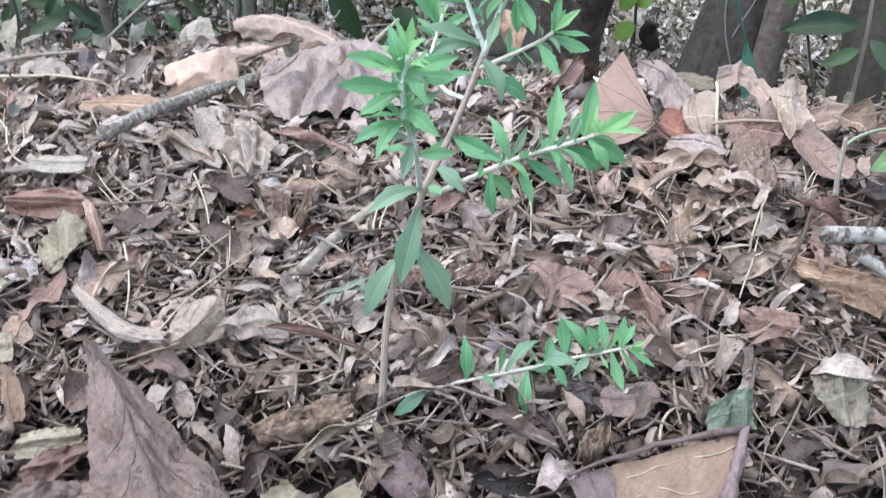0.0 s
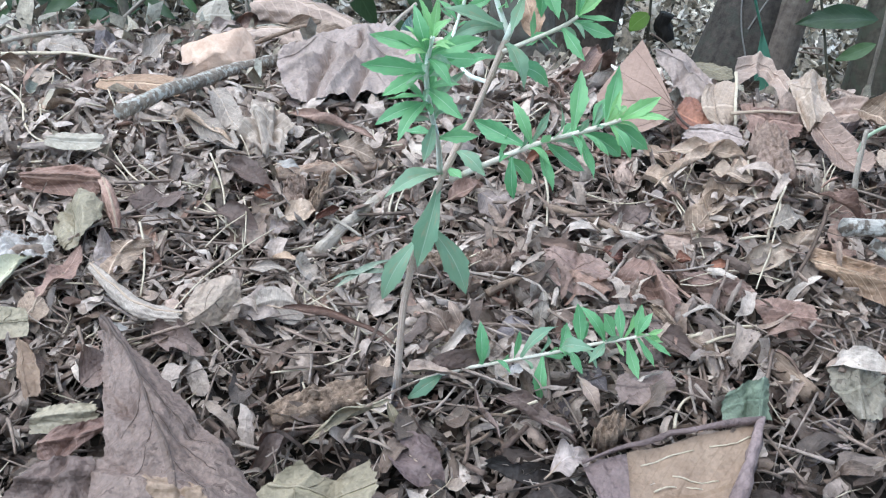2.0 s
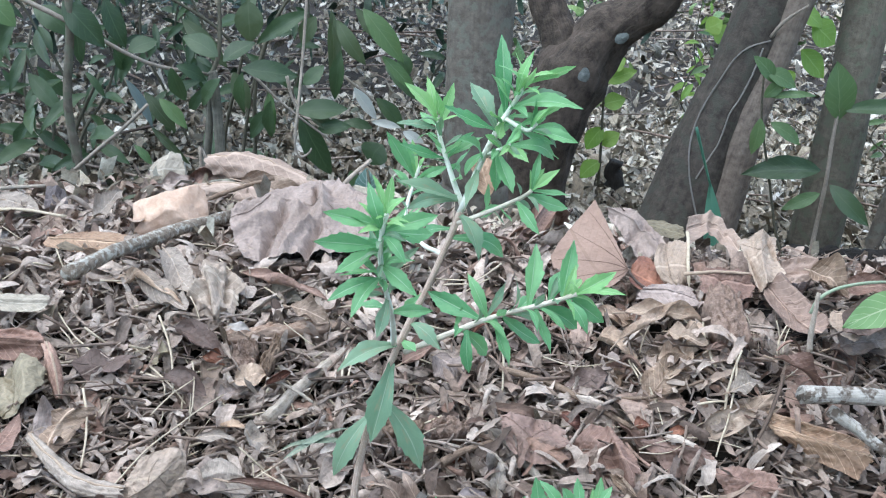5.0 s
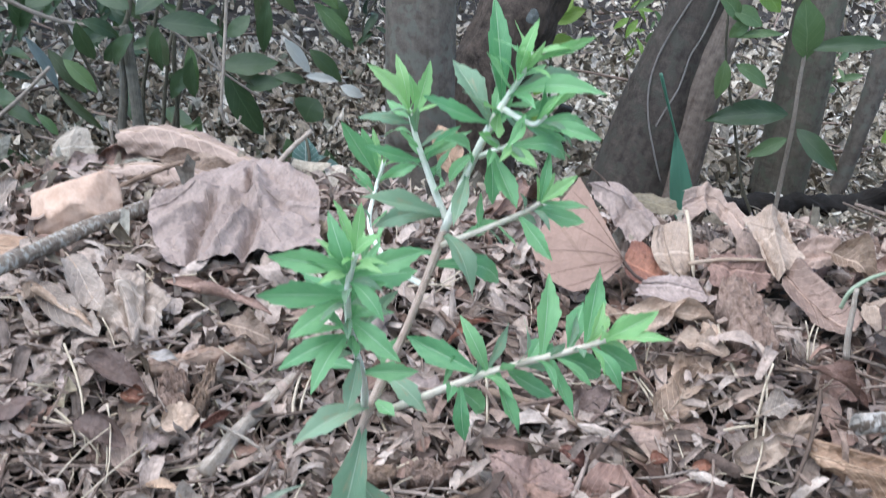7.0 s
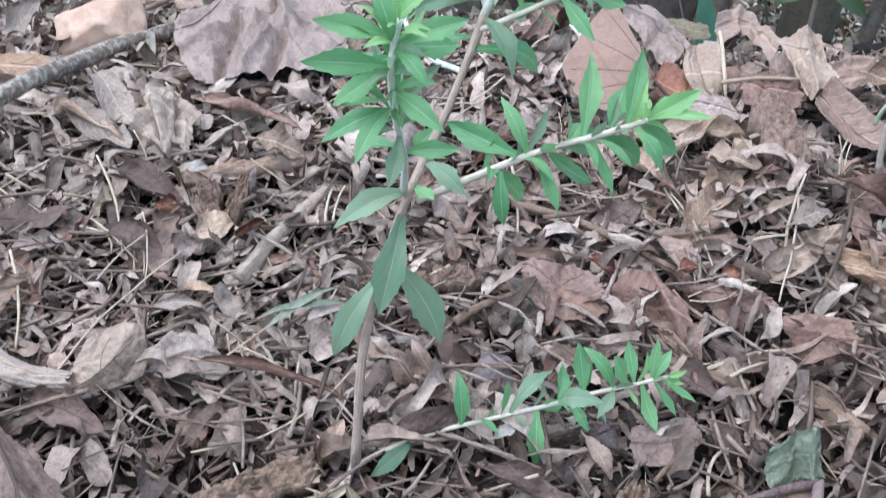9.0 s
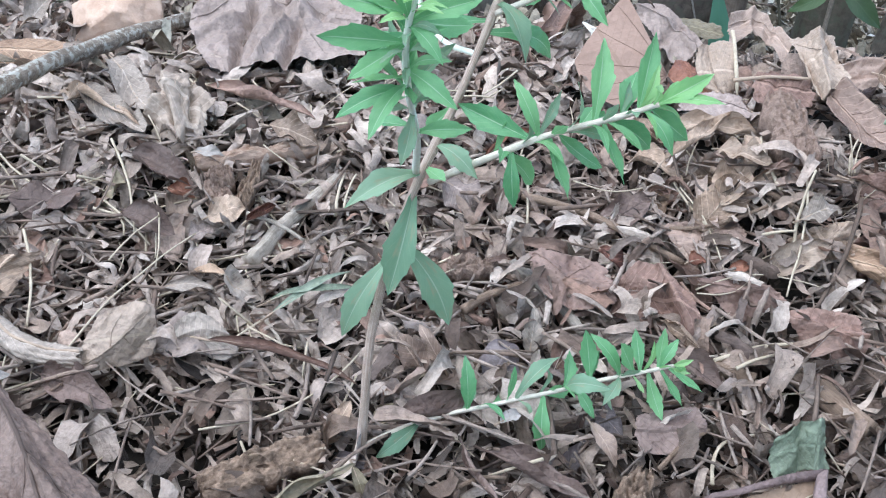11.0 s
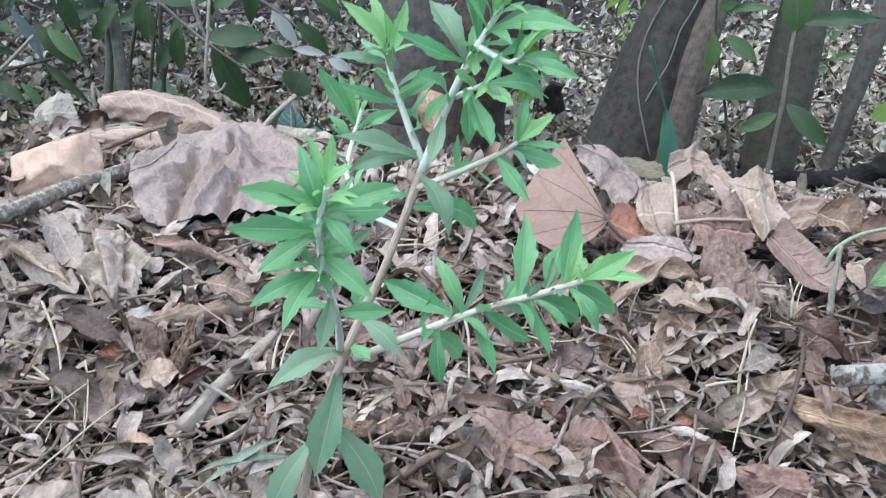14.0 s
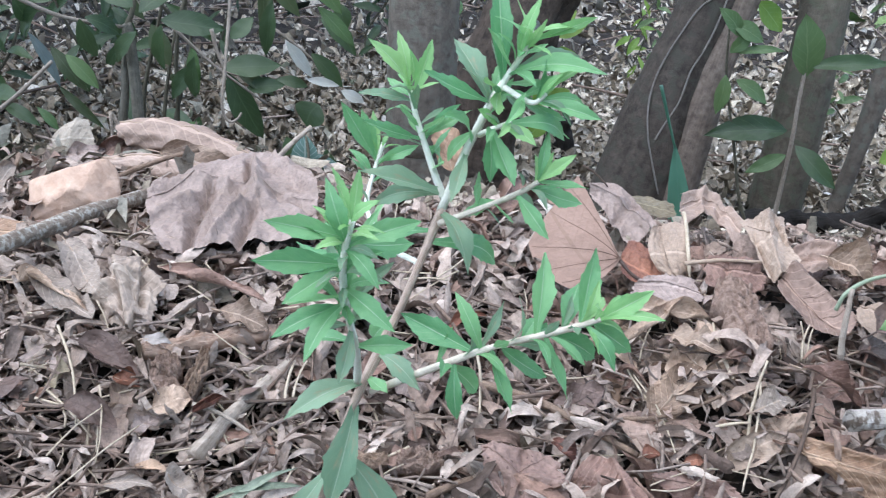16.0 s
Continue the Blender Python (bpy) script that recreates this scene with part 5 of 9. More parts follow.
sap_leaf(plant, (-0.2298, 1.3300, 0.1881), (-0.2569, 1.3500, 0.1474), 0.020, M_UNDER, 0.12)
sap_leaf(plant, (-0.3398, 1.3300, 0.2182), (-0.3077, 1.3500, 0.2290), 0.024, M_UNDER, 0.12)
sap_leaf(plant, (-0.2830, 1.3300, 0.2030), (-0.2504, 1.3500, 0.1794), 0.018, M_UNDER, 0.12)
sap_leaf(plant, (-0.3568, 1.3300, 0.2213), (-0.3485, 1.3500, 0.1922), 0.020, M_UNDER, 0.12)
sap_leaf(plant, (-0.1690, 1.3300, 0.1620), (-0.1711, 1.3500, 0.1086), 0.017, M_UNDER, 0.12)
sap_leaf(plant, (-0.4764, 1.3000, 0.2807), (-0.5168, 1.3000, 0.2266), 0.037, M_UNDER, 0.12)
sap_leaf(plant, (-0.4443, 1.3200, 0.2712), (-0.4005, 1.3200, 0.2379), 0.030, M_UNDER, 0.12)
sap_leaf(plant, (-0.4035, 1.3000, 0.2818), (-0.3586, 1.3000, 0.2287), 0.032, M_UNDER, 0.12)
sap_leaf(plant, (-0.4877, 1.2800, 0.2903), (-0.4530, 1.2800, 0.2548), 0.029, M_UNDERL, 0.12)
sap_leaf(plant, (-0.4590, 1.3000, 0.2611), (-0.4858, 1.3000, 0.2065), 0.029, M_UNDER, 0.12)
sap_stem(plant, ((-0.4560, 1.2950, 0.2890), (-0.3930, 1.3000, 0.2560), (-0.3180, 1.3300, 0.2060), (-0.2490, 1.3600, 0.1860)), 0.0034, M_SAPPALE)
plant = sapling("upright brown woody stem in the undergrowth")
sap_stem(plant, ((-0.385, 1.31, -0.05), (-0.398, 1.30, 0.057), (-0.409, 1.30, 0.156), (-0.395, 1.30, 0.294), (-0.40, 1.32, 0.60)), 0.0072, M_TRUNKB)
plant = sapling("thin sapling with hanging dark-green leaves")
sap_stem(plant, ((-0.2278, 1.5000, -0.0079), (-0.2032, 1.5000, 0.0980), (-0.1940, 1.5000, 0.1415), (-0.2054, 1.5000, 0.2114)), 0.003, M_SAPSTEM)
sap_stem(plant, ((-0.2282, 1.4500, 0.0327), (-0.2196, 1.4500, 0.0910), (-0.2088, 1.4600, 0.1516), (-0.1958, 1.5000, 0.2045)), 0.0025, M_SAPSTEM)
sap_stem(plant, ((-0.1989, 1.4000, 0.1765), (-0.1691, 1.4000, 0.1465), (-0.1414, 1.4000, 0.1226), (-0.0950, 1.4200, 0.0812)), 0.0022, M_SAPPALE)
sap_leaf(plant, (-0.1476, 1.4200, 0.1259), (-0.0783, 1.4300, 0.1275), 0.030, M_UNDER, 0.12)
sap_leaf(plant, (-0.1420, 1.4200, 0.1196), (-0.1020, 1.4300, 0.0343), 0.032, M_UNDER, 0.12)
sap_leaf(plant, (-0.0880, 1.4200, 0.2079), (-0.0966, 1.4300, 0.1395), 0.019, M_UNDER, 0.12)
sap_leaf(plant, (-0.1373, 1.4200, 0.1614), (-0.1101, 1.4300, 0.1858), 0.021, M_UNDER, 0.12)
sap_leaf(plant, (-0.1793, 1.4200, 0.1275), (-0.2109, 1.4300, 0.0828), 0.021, M_UNDER, 0.12)
sap_leaf(plant, (-0.1775, 1.4200, 0.0641), (-0.1959, 1.4300, 0.0171), 0.019, M_UNDER, 0.12)
sap_leaf(plant, (-0.1211, 1.4200, 0.0992), (-0.0740, 1.4300, 0.1029), 0.021, M_UNDER, 0.12)
sap_leaf(plant, (-0.2893, 1.2000, 0.1170), (-0.3079, 1.2000, 0.1408), 0.010, M_UNDERL, 0.12)
sap_leaf(plant, (-0.2874, 1.2500, 0.1814), (-0.2568, 1.2500, 0.1454), 0.016, M_UNDERL, 0.12)
sap_leaf(plant, (-0.1705, 1.1500, 0.1300), (-0.1416, 1.1500, 0.1439), 0.008, M_UNDERL, 0.12)
plant = sapling("dead twig with bleached and dull-green hanging leaves")
sap_stem(plant, ((-0.0884, 1.5000, 0.1554), (-0.0438, 1.5000, 0.1191), (-0.0053, 1.5000, 0.0757), (0.0311, 1.5000, 0.0548)), 0.002, M_SAPPALE)
sap_leaf(plant, (-0.0740, 1.4800, 0.1446), (-0.0420, 1.4800, 0.0997), 0.017, M_BLEACH, 0.12)
sap_leaf(plant, (-0.0492, 1.4800, 0.0968), (-0.0073, 1.4800, 0.0891), 0.012, M_BLEACH, 0.12)
sap_leaf(plant, (-0.0053, 1.4800, 0.0831), (0.0247, 1.4800, 0.0679), 0.015, M_BLEACH, 0.12)
sap_leaf(plant, (-0.0436, 1.5000, 0.1256), (-0.0037, 1.5000, 0.0817), 0.021, M_UNDER, 0.12)
sap_leaf(plant, (-0.0315, 1.5000, 0.1710), (0.0130, 1.5000, 0.1232), 0.026, M_UNDER, 0.12)
sap_leaf(plant, (-0.0486, 1.5000, 0.0820), (-0.0915, 1.5000, 0.0898), 0.016, M_UNDER, 0.12)
sap_leaf(plant, (-0.0357, 1.5500, 0.0437), (-0.0519, 1.5500, 0.0120), 0.047, M_UNDER, 0.12)
sap_leaf(plant, (-0.0099, 1.5000, 0.1907), (-0.0000, 1.5000, 0.1552), 0.022, M_UNDER, 0.12)
plant = sapling("undergrowth bush with broad drooping olive-green leaves")
sap_stem(plant, ((-0.215, 1.46, -0.06), (-0.208, 1.45, 0.06), (-0.200, 1.45, 0.17), (-0.150, 1.45, 0.275), (-0.050, 1.44, 0.300)), 0.0032, M_SAPSTEM)
sap_stem(plant, ((-0.200, 1.45, 0.17), (-0.260, 1.43, 0.24), (-0.360, 1.40, 0.30), (-0.440, 1.38, 0.32)), 0.0024, M_SAPSTEM)
sap_leaf(plant, (-0.2060, 1.4200, 0.2700), (-0.2040, 1.4200, 0.2150), 0.036, M_UNDERO, 0.12)
sap_leaf(plant, (-0.1300, 1.4400, 0.2530), (-0.2000, 1.4400, 0.2090), 0.023, M_UNDER, 0.12)
sap_leaf(plant, (-0.2910, 1.4200, 0.2440), (-0.2350, 1.4200, 0.1810), 0.023, M_UNDERO, 0.12)
sap_leaf(plant, (-0.1010, 1.4400, 0.2580), (-0.0980, 1.4400, 0.1400), 0.019, M_UNDERO, 0.12)
sap_leaf(plant, (-0.0590, 1.4300, 0.2610), (-0.0050, 1.4300, 0.1910), 0.029, M_UNDERL, 0.12)
sap_leaf(plant, (-0.0930, 1.4300, 0.2460), (-0.0550, 1.4300, 0.1870), 0.021, M_UNDERO, 0.12)
sap_leaf(plant, (-0.0340, 1.4300, 0.2000), (0.0100, 1.4300, 0.1530), 0.018, M_UNDERL, 0.12)
sap_leaf(plant, (-0.1320, 1.4300, 0.1170), (-0.0870, 1.4300, 0.0890), 0.018, M_UNDERO, 0.12)
sap_leaf(plant, (-0.2300, 1.4300, 0.1740), (-0.2110, 1.4300, 0.1240), 0.024, M_UNDERO, 0.12)
sap_leaf(plant, (-0.1830, 1.4300, 0.1490), (-0.1790, 1.4300, 0.0900), 0.017, M_UNDERL, 0.12)
sap_leaf(plant, (-0.3590, 1.3800, 0.1730), (-0.3290, 1.3800, 0.1090), 0.013, M_BLUEBLADE, 0.12)
sap_leaf(plant, (-0.3310, 1.3800, 0.1110), (-0.2830, 1.3800, 0.0600), 0.011, M_UNDERO, 0.12)
sap_leaf(plant, (-0.4020, 1.3600, 0.2770), (-0.4060, 1.3600, 0.1940), 0.030, M_UNDER, 0.12)
sap_leaf(plant, (-0.3720, 1.3600, 0.2770), (-0.3500, 1.3600, 0.2160), 0.025, M_UNDER, 0.12)
sap_leaf(plant, (-0.3540, 1.4500, 0.1400), (-0.3140, 1.4500, 0.0840), 0.018, M_UNDERO, 0.12)
sap_leaf(plant, (-0.1220, 1.4500, 0.2460), (-0.1400, 1.4500, 0.2070), 0.024, M_UNDERO, 0.12)
sap_leaf(plant, (-0.0700, 1.4500, 0.2580), (-0.0250, 1.4500, 0.2090), 0.020, M_UNDERO, 0.12)
plant = sapling("bare hooked pale hanging twig")
sap_stem(plant, ((-0.0800, 1.1500, 0.6000), (-0.0920, 1.0800, 0.4000), (-0.0981, 1.0600, 0.3083), (-0.1015, 1.0500, 0.2637), (-0.1039, 1.0300, 0.2302), (-0.1061, 1.0200, 0.2046), (-0.1052, 1.0200, 0.1913), (-0.0999, 1.0200, 0.1853), (-0.0936, 1.0200, 0.1887), (-0.0905, 1.0200, 0.1936)), 0.0017, M_SAPPALE)
sap_stem(plant, ((-0.1136, 1.0300, 0.2616), (-0.1103, 1.0300, 0.2451), (-0.1045, 1.0300, 0.2283)), 0.0018, M_SAPPALE)
plant = sapling("bare slanting broken twig")
sap_stem(plant, ((-0.4650, 1.2000, 0.0300), (-0.3529, 1.2000, 0.1296), (-0.3221, 1.2000, 0.1555), (-0.2887, 1.2000, 0.1871)), 0.003, M_SAPPALE)
plant = sapling("small striped bluish-green seedling behind the crest")
sap_stem(plant, ((-0.0404, 1.0200, 0.1326), (-0.0349, 1.0200, 0.1534), (-0.0369, 1.0300, 0.1704)), 0.002, M_SAPSTEM)
sap_leaf(plant, (-0.0380, 1.0300, 0.1392), (-0.0378, 1.0300, 0.1724), 0.023, M_STRIPE, 0.12)
sap_leaf(plant, (-0.0279, 1.0400, 0.1510), (-0.0026, 1.0400, 0.1266), 0.010, M_STRIPE, 0.12)
sap_leaf(plant, (-0.0484, 1.0500, 0.1370), (-0.0548, 1.0500, 0.1636), 0.017, M_UNDER, 0.12)
sap_leaf(plant, (-0.0280, 1.0200, 0.1429), (-0.0113, 1.0200, 0.1268), 0.018, M_UNDER, 0.12)
sap_leaf(plant, (-0.0206, 1.0600, 0.1489), (-0.0088, 1.0600, 0.1105), 0.015, M_UNDER, 0.12)
plant = sapling("sapling with large elliptic green leaves in front of a trunk")
sap_stem(plant, ((0.6080, 1.5000, -0.1228), (0.6111, 1.5000, -0.0538), (0.6143, 1.5000, 0.0111), (0.6137, 1.5000, 0.0767), (0.6152, 1.5000, 0.1278)), 0.004, M_SAPPALE)
sap_leaf(plant, (0.6184, 1.5000, 0.1094), (0.6009, 1.5000, 0.1935), 0.050, M_UNDERL, 0.12)
sap_leaf(plant, (0.6192, 1.5000, 0.1232), (0.7346, 1.5000, 0.1288), 0.024, M_UNDER, 0.12)
sap_leaf(plant, (0.5960, 1.4800, 0.0397), (0.4805, 1.4800, 0.0307), 0.037, M_UNDER, 0.12)
sap_leaf(plant, (0.6002, 1.4800, 0.0043), (0.5460, 1.4800, -0.0218), 0.020, M_UNDERL, 0.12)
sap_leaf(plant, (0.6208, 1.5000, 0.0110), (0.6756, 1.4700, -0.0416), 0.030, M_UNDER, 0.12)
plant = sapling("slim sapling with narrow green leaves")
sap_stem(plant, ((0.5676, 1.4800, -0.1132), (0.5454, 1.4800, -0.0616), (0.5241, 1.4800, 0.0206), (0.4995, 1.4800, 0.1140), (0.4931, 1.4800, 0.1877)), 0.0025, M_SAPSTEM)
sap_leaf(plant, (0.5055, 1.4600, 0.1134), (0.5528, 1.4600, 0.0814), 0.022, M_UNDERL, 0.12)
sap_leaf(plant, (0.4911, 1.4600, 0.1195), (0.4846, 1.4600, 0.0667), 0.021, M_UNDERL, 0.12)
sap_leaf(plant, (0.4902, 1.4600, 0.1850), (0.5341, 1.4600, 0.1633), 0.027, M_UNDERL, 0.12)
sap_leaf(plant, (0.4915, 1.4600, 0.1489), (0.5171, 1.4600, 0.1778), 0.018, M_UNDERL, 0.12)
sap_leaf(plant, (0.4990, 1.4600, 0.1489), (0.5658, 1.4600, 0.1523), 0.012, M_UNDERL, 0.12)
sap_leaf(plant, (0.5033, 1.4600, 0.1706), (0.4690, 1.4600, 0.2062), 0.023, M_UNDERL, 0.12)
plant = sapling("single stiff sword-shaped green leaf")
sap_stem(plant, ((0.3723, 1.3500, 0.1339), (0.3885, 1.3500, 0.0878), (0.4072, 1.3500, 0.0358)), 0.0022, M_SWORD)
sap_leaf(plant, (0.4330, 1.3500, -0.1000), (0.3985, 1.3500, 0.0640), 0.029, M_SWORD, 0.02)
plant = sapling("broad-leaved green seedling at the mound edge")
sap_leaf(plant, (0.3117, 0.6000, 0.2330), (0.2669, 0.6000, 0.2135), 0.021, M_UNDERB, 0.1)
sap_leaf(plant, (0.3236, 0.6150, 0.2187), (0.2965, 0.6150, 0.2259), 0.020, M_UNDERB, 0.1)
sap_stem(plant, ((0.3417, 0.6200, 0.1701), (0.3277, 0.6150, 0.2085), (0.3151, 0.6050, 0.2305)), 0.002, M_SAPSTEM)
sap_stem(plant, ((0.2631, 0.6400, 0.2040), (0.2676, 0.6400, 0.2150), (0.2850, 0.6450, 0.2212), (0.3153, 0.6500, 0.2225), (0.3566, 0.6600, 0.2150)), 0.0014, M_ARCH)
plant = sapling("yellow-green leafy seedlings on the wood floor")
sap_stem(plant, ((0.9142, 1.7000, -0.1614), (0.8977, 1.7000, -0.0633), (0.8740, 1.7000, 0.0661)), 0.003, M_SAPSTEM)
sap_leaf(plant, (0.8654, 1.7000, 0.0838), (0.8518, 1.7000, 0.0389), 0.029, M_UNDERY, 0.12)
sap_leaf(plant, (0.8760, 1.7000, 0.0571), (0.9167, 1.7000, 0.0843), 0.039, M_UNDERY, 0.12)
sap_leaf(plant, (0.8753, 1.7000, 0.0391), (0.8433, 1.7000, 0.0569), 0.029, M_UNDERY, 0.12)
sap_leaf(plant, (0.8887, 1.7000, -0.0443), (0.9383, 1.7000, -0.0924), 0.039, M_UNDERY, 0.12)
sap_leaf(plant, (0.8929, 1.7000, -0.0633), (0.8583, 1.7000, -0.0824), 0.030, M_UNDERY, 0.12)
sap_leaf(plant, (0.9019, 1.7000, -0.0826), (0.8978, 1.7000, -0.1314), 0.030, M_UNDERY, 0.12)
sap_leaf(plant, (0.8880, 1.7000, 0.0025), (0.9453, 1.7000, 0.0027), 0.025, M_UNDERY, 0.12)
sap_leaf(plant, (0.8515, 1.7000, 0.0837), (0.8808, 1.7000, 0.1191), 0.029, M_UNDERY, 0.12)
plant = sapling("small yellow-green seedling behind the trunks")
sap_stem(plant, ((0.3545, 1.9000, -0.0820), (0.3517, 1.9000, 0.0242), (0.3505, 1.9000, 0.1063)), 0.003, M_SAPSTEM)
sap_leaf(plant, (0.3548, 1.9000, -0.0177), (0.3270, 1.9000, -0.0607), 0.032, M_UNDERY, 0.12)
sap_leaf(plant, (0.3521, 1.9000, -0.0497), (0.3866, 1.9000, -0.0279), 0.032, M_UNDERY, 0.12)
sap_leaf(plant, (0.3517, 1.9000, 0.0242), (0.3916, 1.9000, 0.0352), 0.036, M_UNDERY, 0.12)
sap_leaf(plant, (0.3501, 1.9000, 0.0450), (0.3218, 1.9000, 0.0134), 0.031, M_UNDERY, 0.12)
sap_leaf(plant, (0.3513, 1.9000, 0.0962), (0.3857, 1.9000, 0.1068), 0.041, M_UNDERY, 0.12)
sap_leaf(plant, (0.3545, 1.9000, -0.0820), (0.3203, 1.9000, -0.1151), 0.032, M_UNDERY, 0.12)
sap_leaf(plant, (0.3485, 1.9000, 0.0656), (0.4076, 1.9000, 0.0868), 0.031, M_UNDERY, 0.12)
sap_leaf(plant, (0.5400, 1.9000, 0.1689), (0.5634, 1.9000, 0.1394), 0.042, M_UNDERY, 0.12)
sap_leaf(plant, (0.5206, 1.9000, 0.1637), (0.5488, 1.9000, 0.1789), 0.036, M_UNDERY, 0.12)
sap_leaf(plant, (0.6642, 1.9000, 0.2099), (0.7297, 1.9000, 0.1715), 0.043, M_UNDERY, 0.12)
sap_leaf(plant, (0.7082, 1.9000, 0.1811), (0.7543, 1.9000, 0.1420), 0.054, M_UNDERY, 0.12)
sap_leaf(plant, (0.6954, 1.9000, 0.1312), (0.7434, 1.9000, 0.0811), 0.043, M_UNDERY, 0.12)
sap_leaf(plant, (0.6911, 1.9000, 0.0906), (0.6546, 1.9000, 0.0593), 0.032, M_UNDERY, 0.12)

# ---- single leaves, sticks and chips of the litter ----
dead_leaf((-0.2105, 0.7219, 0.1894), (-0.1391, 0.6570, 0.1882), 0.0129, M_TAN, "long tan leaf strip folded lengthwise", curl=1.2, bend=0.05, face=0.25, shape="oval", crinkle=1)
dead_leaf((-0.1837, 0.7082, 0.1921), (-0.1394, 0.6553, 0.1897), 0.0175, M_PALE, "pale dry leaf lying on a leaf strip", curl=0.4, bend=0.1, face=0.4, shape="oval", crinkle=1)
dead_leaf((-0.1102, 0.7080, 0.1912), (-0.0473, 0.6729, 0.1842), 0.0158, M_RED, "reddish-brown leaf strip rolled lengthwise", curl=1.4, bend=0.12, face=0.25, shape="oval", crinkle=1)
dead_leaf((-0.2540, 0.5060, 0.1590), (-0.2425, 0.5560, 0.1670), 0.0175, M_LEMON, "pale yellow-green fallen leaf", curl=0.9, bend=0.12, face=0.45, shape="oval", crinkle=0.7)
dead_leaf((-0.2214, 0.5088, 0.1519), (-0.2194, 0.5661, 0.1624), 0.0147, M_RED, "brown-red dead leaf lying at a slant", curl=0.4, bend=0.05, face=0.4, shape="oval", crinkle=1)
dead_leaf((-0.0648, 0.4159, 0.1438), (-0.0243, 0.4326, 0.1559), 0.0136, M_OLIVE, "grey-green dead leaf folded along its midrib", curl=1.4, bend=0.1, face=0.4, shape="oval", crinkle=1)
dead_leaf((-0.0252, 0.4347, 0.1553), (-0.0208, 0.4220, 0.1422), 0.0080, M_OLIVE, "small grey-green dead leaf hanging down", curl=0.8, bend=0, face=0.25, shape="oval", crinkle=1)
dead_leaf((-0.0873, 0.3922, 0.1402), (-0.0635, 0.4226, 0.1486), 0.0146, M_DARK, "dark brown dead leaf rolled at one edge", curl=0.9, bend=0.1, face=0.25, shape="oval", crinkle=1)
dead_leaf((-0.0882, 0.5097, 0.1578), (-0.0257, 0.4850, 0.1495), 0.0107, M_RED, "long brown leaf strip with a pale edge", curl=1.3, bend=0.15, face=0.25, shape="oval", crinkle=1)
dead_leaf((0.0048, 0.4979, 0.1495), (-0.0079, 0.5059, 0.1655), 0.0138, M_CREST, "pale split leaf with two prongs", curl=0.5, bend=0.1, face=0.7, shape="oval", crinkle=1)
dead_leaf((0.0141, 0.4966, 0.1513), (0.0029, 0.5115, 0.1666), 0.0088, M_CREST, "pale narrow prong of a split leaf", curl=0.6, bend=0.1, face=0.7, shape="oval", crinkle=1)
dead_leaf((-0.0374, 0.4569, 0.1461), (-0.0277, 0.4694, 0.1589), 0.0131, M_TAN, "beige leaf curled at the foot of the seedling", curl=0.8, bend=0.1, face=0.7, shape="oval", crinkle=1)
dead_leaf((-0.0199, 0.4662, 0.1469), (-0.0101, 0.4750, 0.1517), 0.0073, M_YELLOW, "small yellow leaf fragment", curl=0.4, bend=0.1, face=0.6, shape="oval", crinkle=1)
dead_leaf((0.0942, 0.5722, 0.1680), (0.1081, 0.5568, 0.1615), 0.0130, M_RUST, "dark red curled leaf end", curl=1.2, bend=0.1, face=0.25, shape="oval", crinkle=1)
dead_leaf((0.1164, 0.5203, 0.1554), (0.1308, 0.5018, 0.1547), 0.0130, M_TAN, "tan rolled leaf edge", curl=1.4, bend=0.1, face=0.5, shape="oval", crinkle=1)
dead_leaf((0.1109, 0.6224, 0.1684), (0.1322, 0.5842, 0.1651), 0.0159, M_PURPLE, "dark purplish dead leaf", curl=0.5, bend=0.1, face=0.3, shape="oval", crinkle=1)
dead_leaf((0.0536, 0.5082, 0.1507), (0.0559, 0.5233, 0.1673), 0.0109, M_PALE, "pale grey oval leaf standing on its end", curl=0.5, bend=0.1, face=0.8, shape="oval", crinkle=1)
dead_leaf((0.0711, 0.4556, 0.1558), (0.0796, 0.4408, 0.1447), 0.0106, M_CREST, "white-tan drooping dead leaf", curl=0.6, bend=0.1, face=0.6, shape="oval", crinkle=1)
dead_leaf((0.0736, 0.4714, 0.1506), (0.0853, 0.4560, 0.1494), 0.0139, M_PURPLE, "small blue-grey leaf fragment", curl=0.5, bend=0.1, face=0.4, shape="oval", crinkle=1)
rolled_leaf("large tan leaf with rolled purplish-brown rim and pale veins", (0.0884, 0.4046, 0.1504), (0.1547, 0.4181, 0.1584), (0.1265, 0.3538, 0.1428), (0.0848, 0.3461, 0.1427), (0.0663, 0.3961, 0.1479))
dead_leaf((0.1737, 0.4367, 0.1474), (0.1991, 0.4138, 0.1462), 0.0120, M_GREY, "curved dry leaf with upturned edge", curl=1.2, bend=-0.12, face=0.25, shape="oval", crinkle=1)
dead_leaf((0.0281, 0.4460, 0.1503), (0.0659, 0.4164, 0.1438), 0.0155, M_DARK, "dark reddish leaf folded along its midrib", curl=1.2, bend=0.1, face=0.25, shape="oval", crinkle=1)
dead_leaf((0.0180, 0.4462, 0.1499), (0.0249, 0.4081, 0.1443), 0.0114, M_DARK, "brown rolled dead leaf", curl=1.6, bend=0.05, face=0, shape="oval", crinkle=1.6)
dead_leaf((0.0521, 0.3978, 0.1444), (0.0713, 0.4069, 0.1491), 0.0144, M_GREY, "grey-beige leaf with torn edge", curl=0.6, bend=0.1, face=0.25, shape="oval", crinkle=1.8)
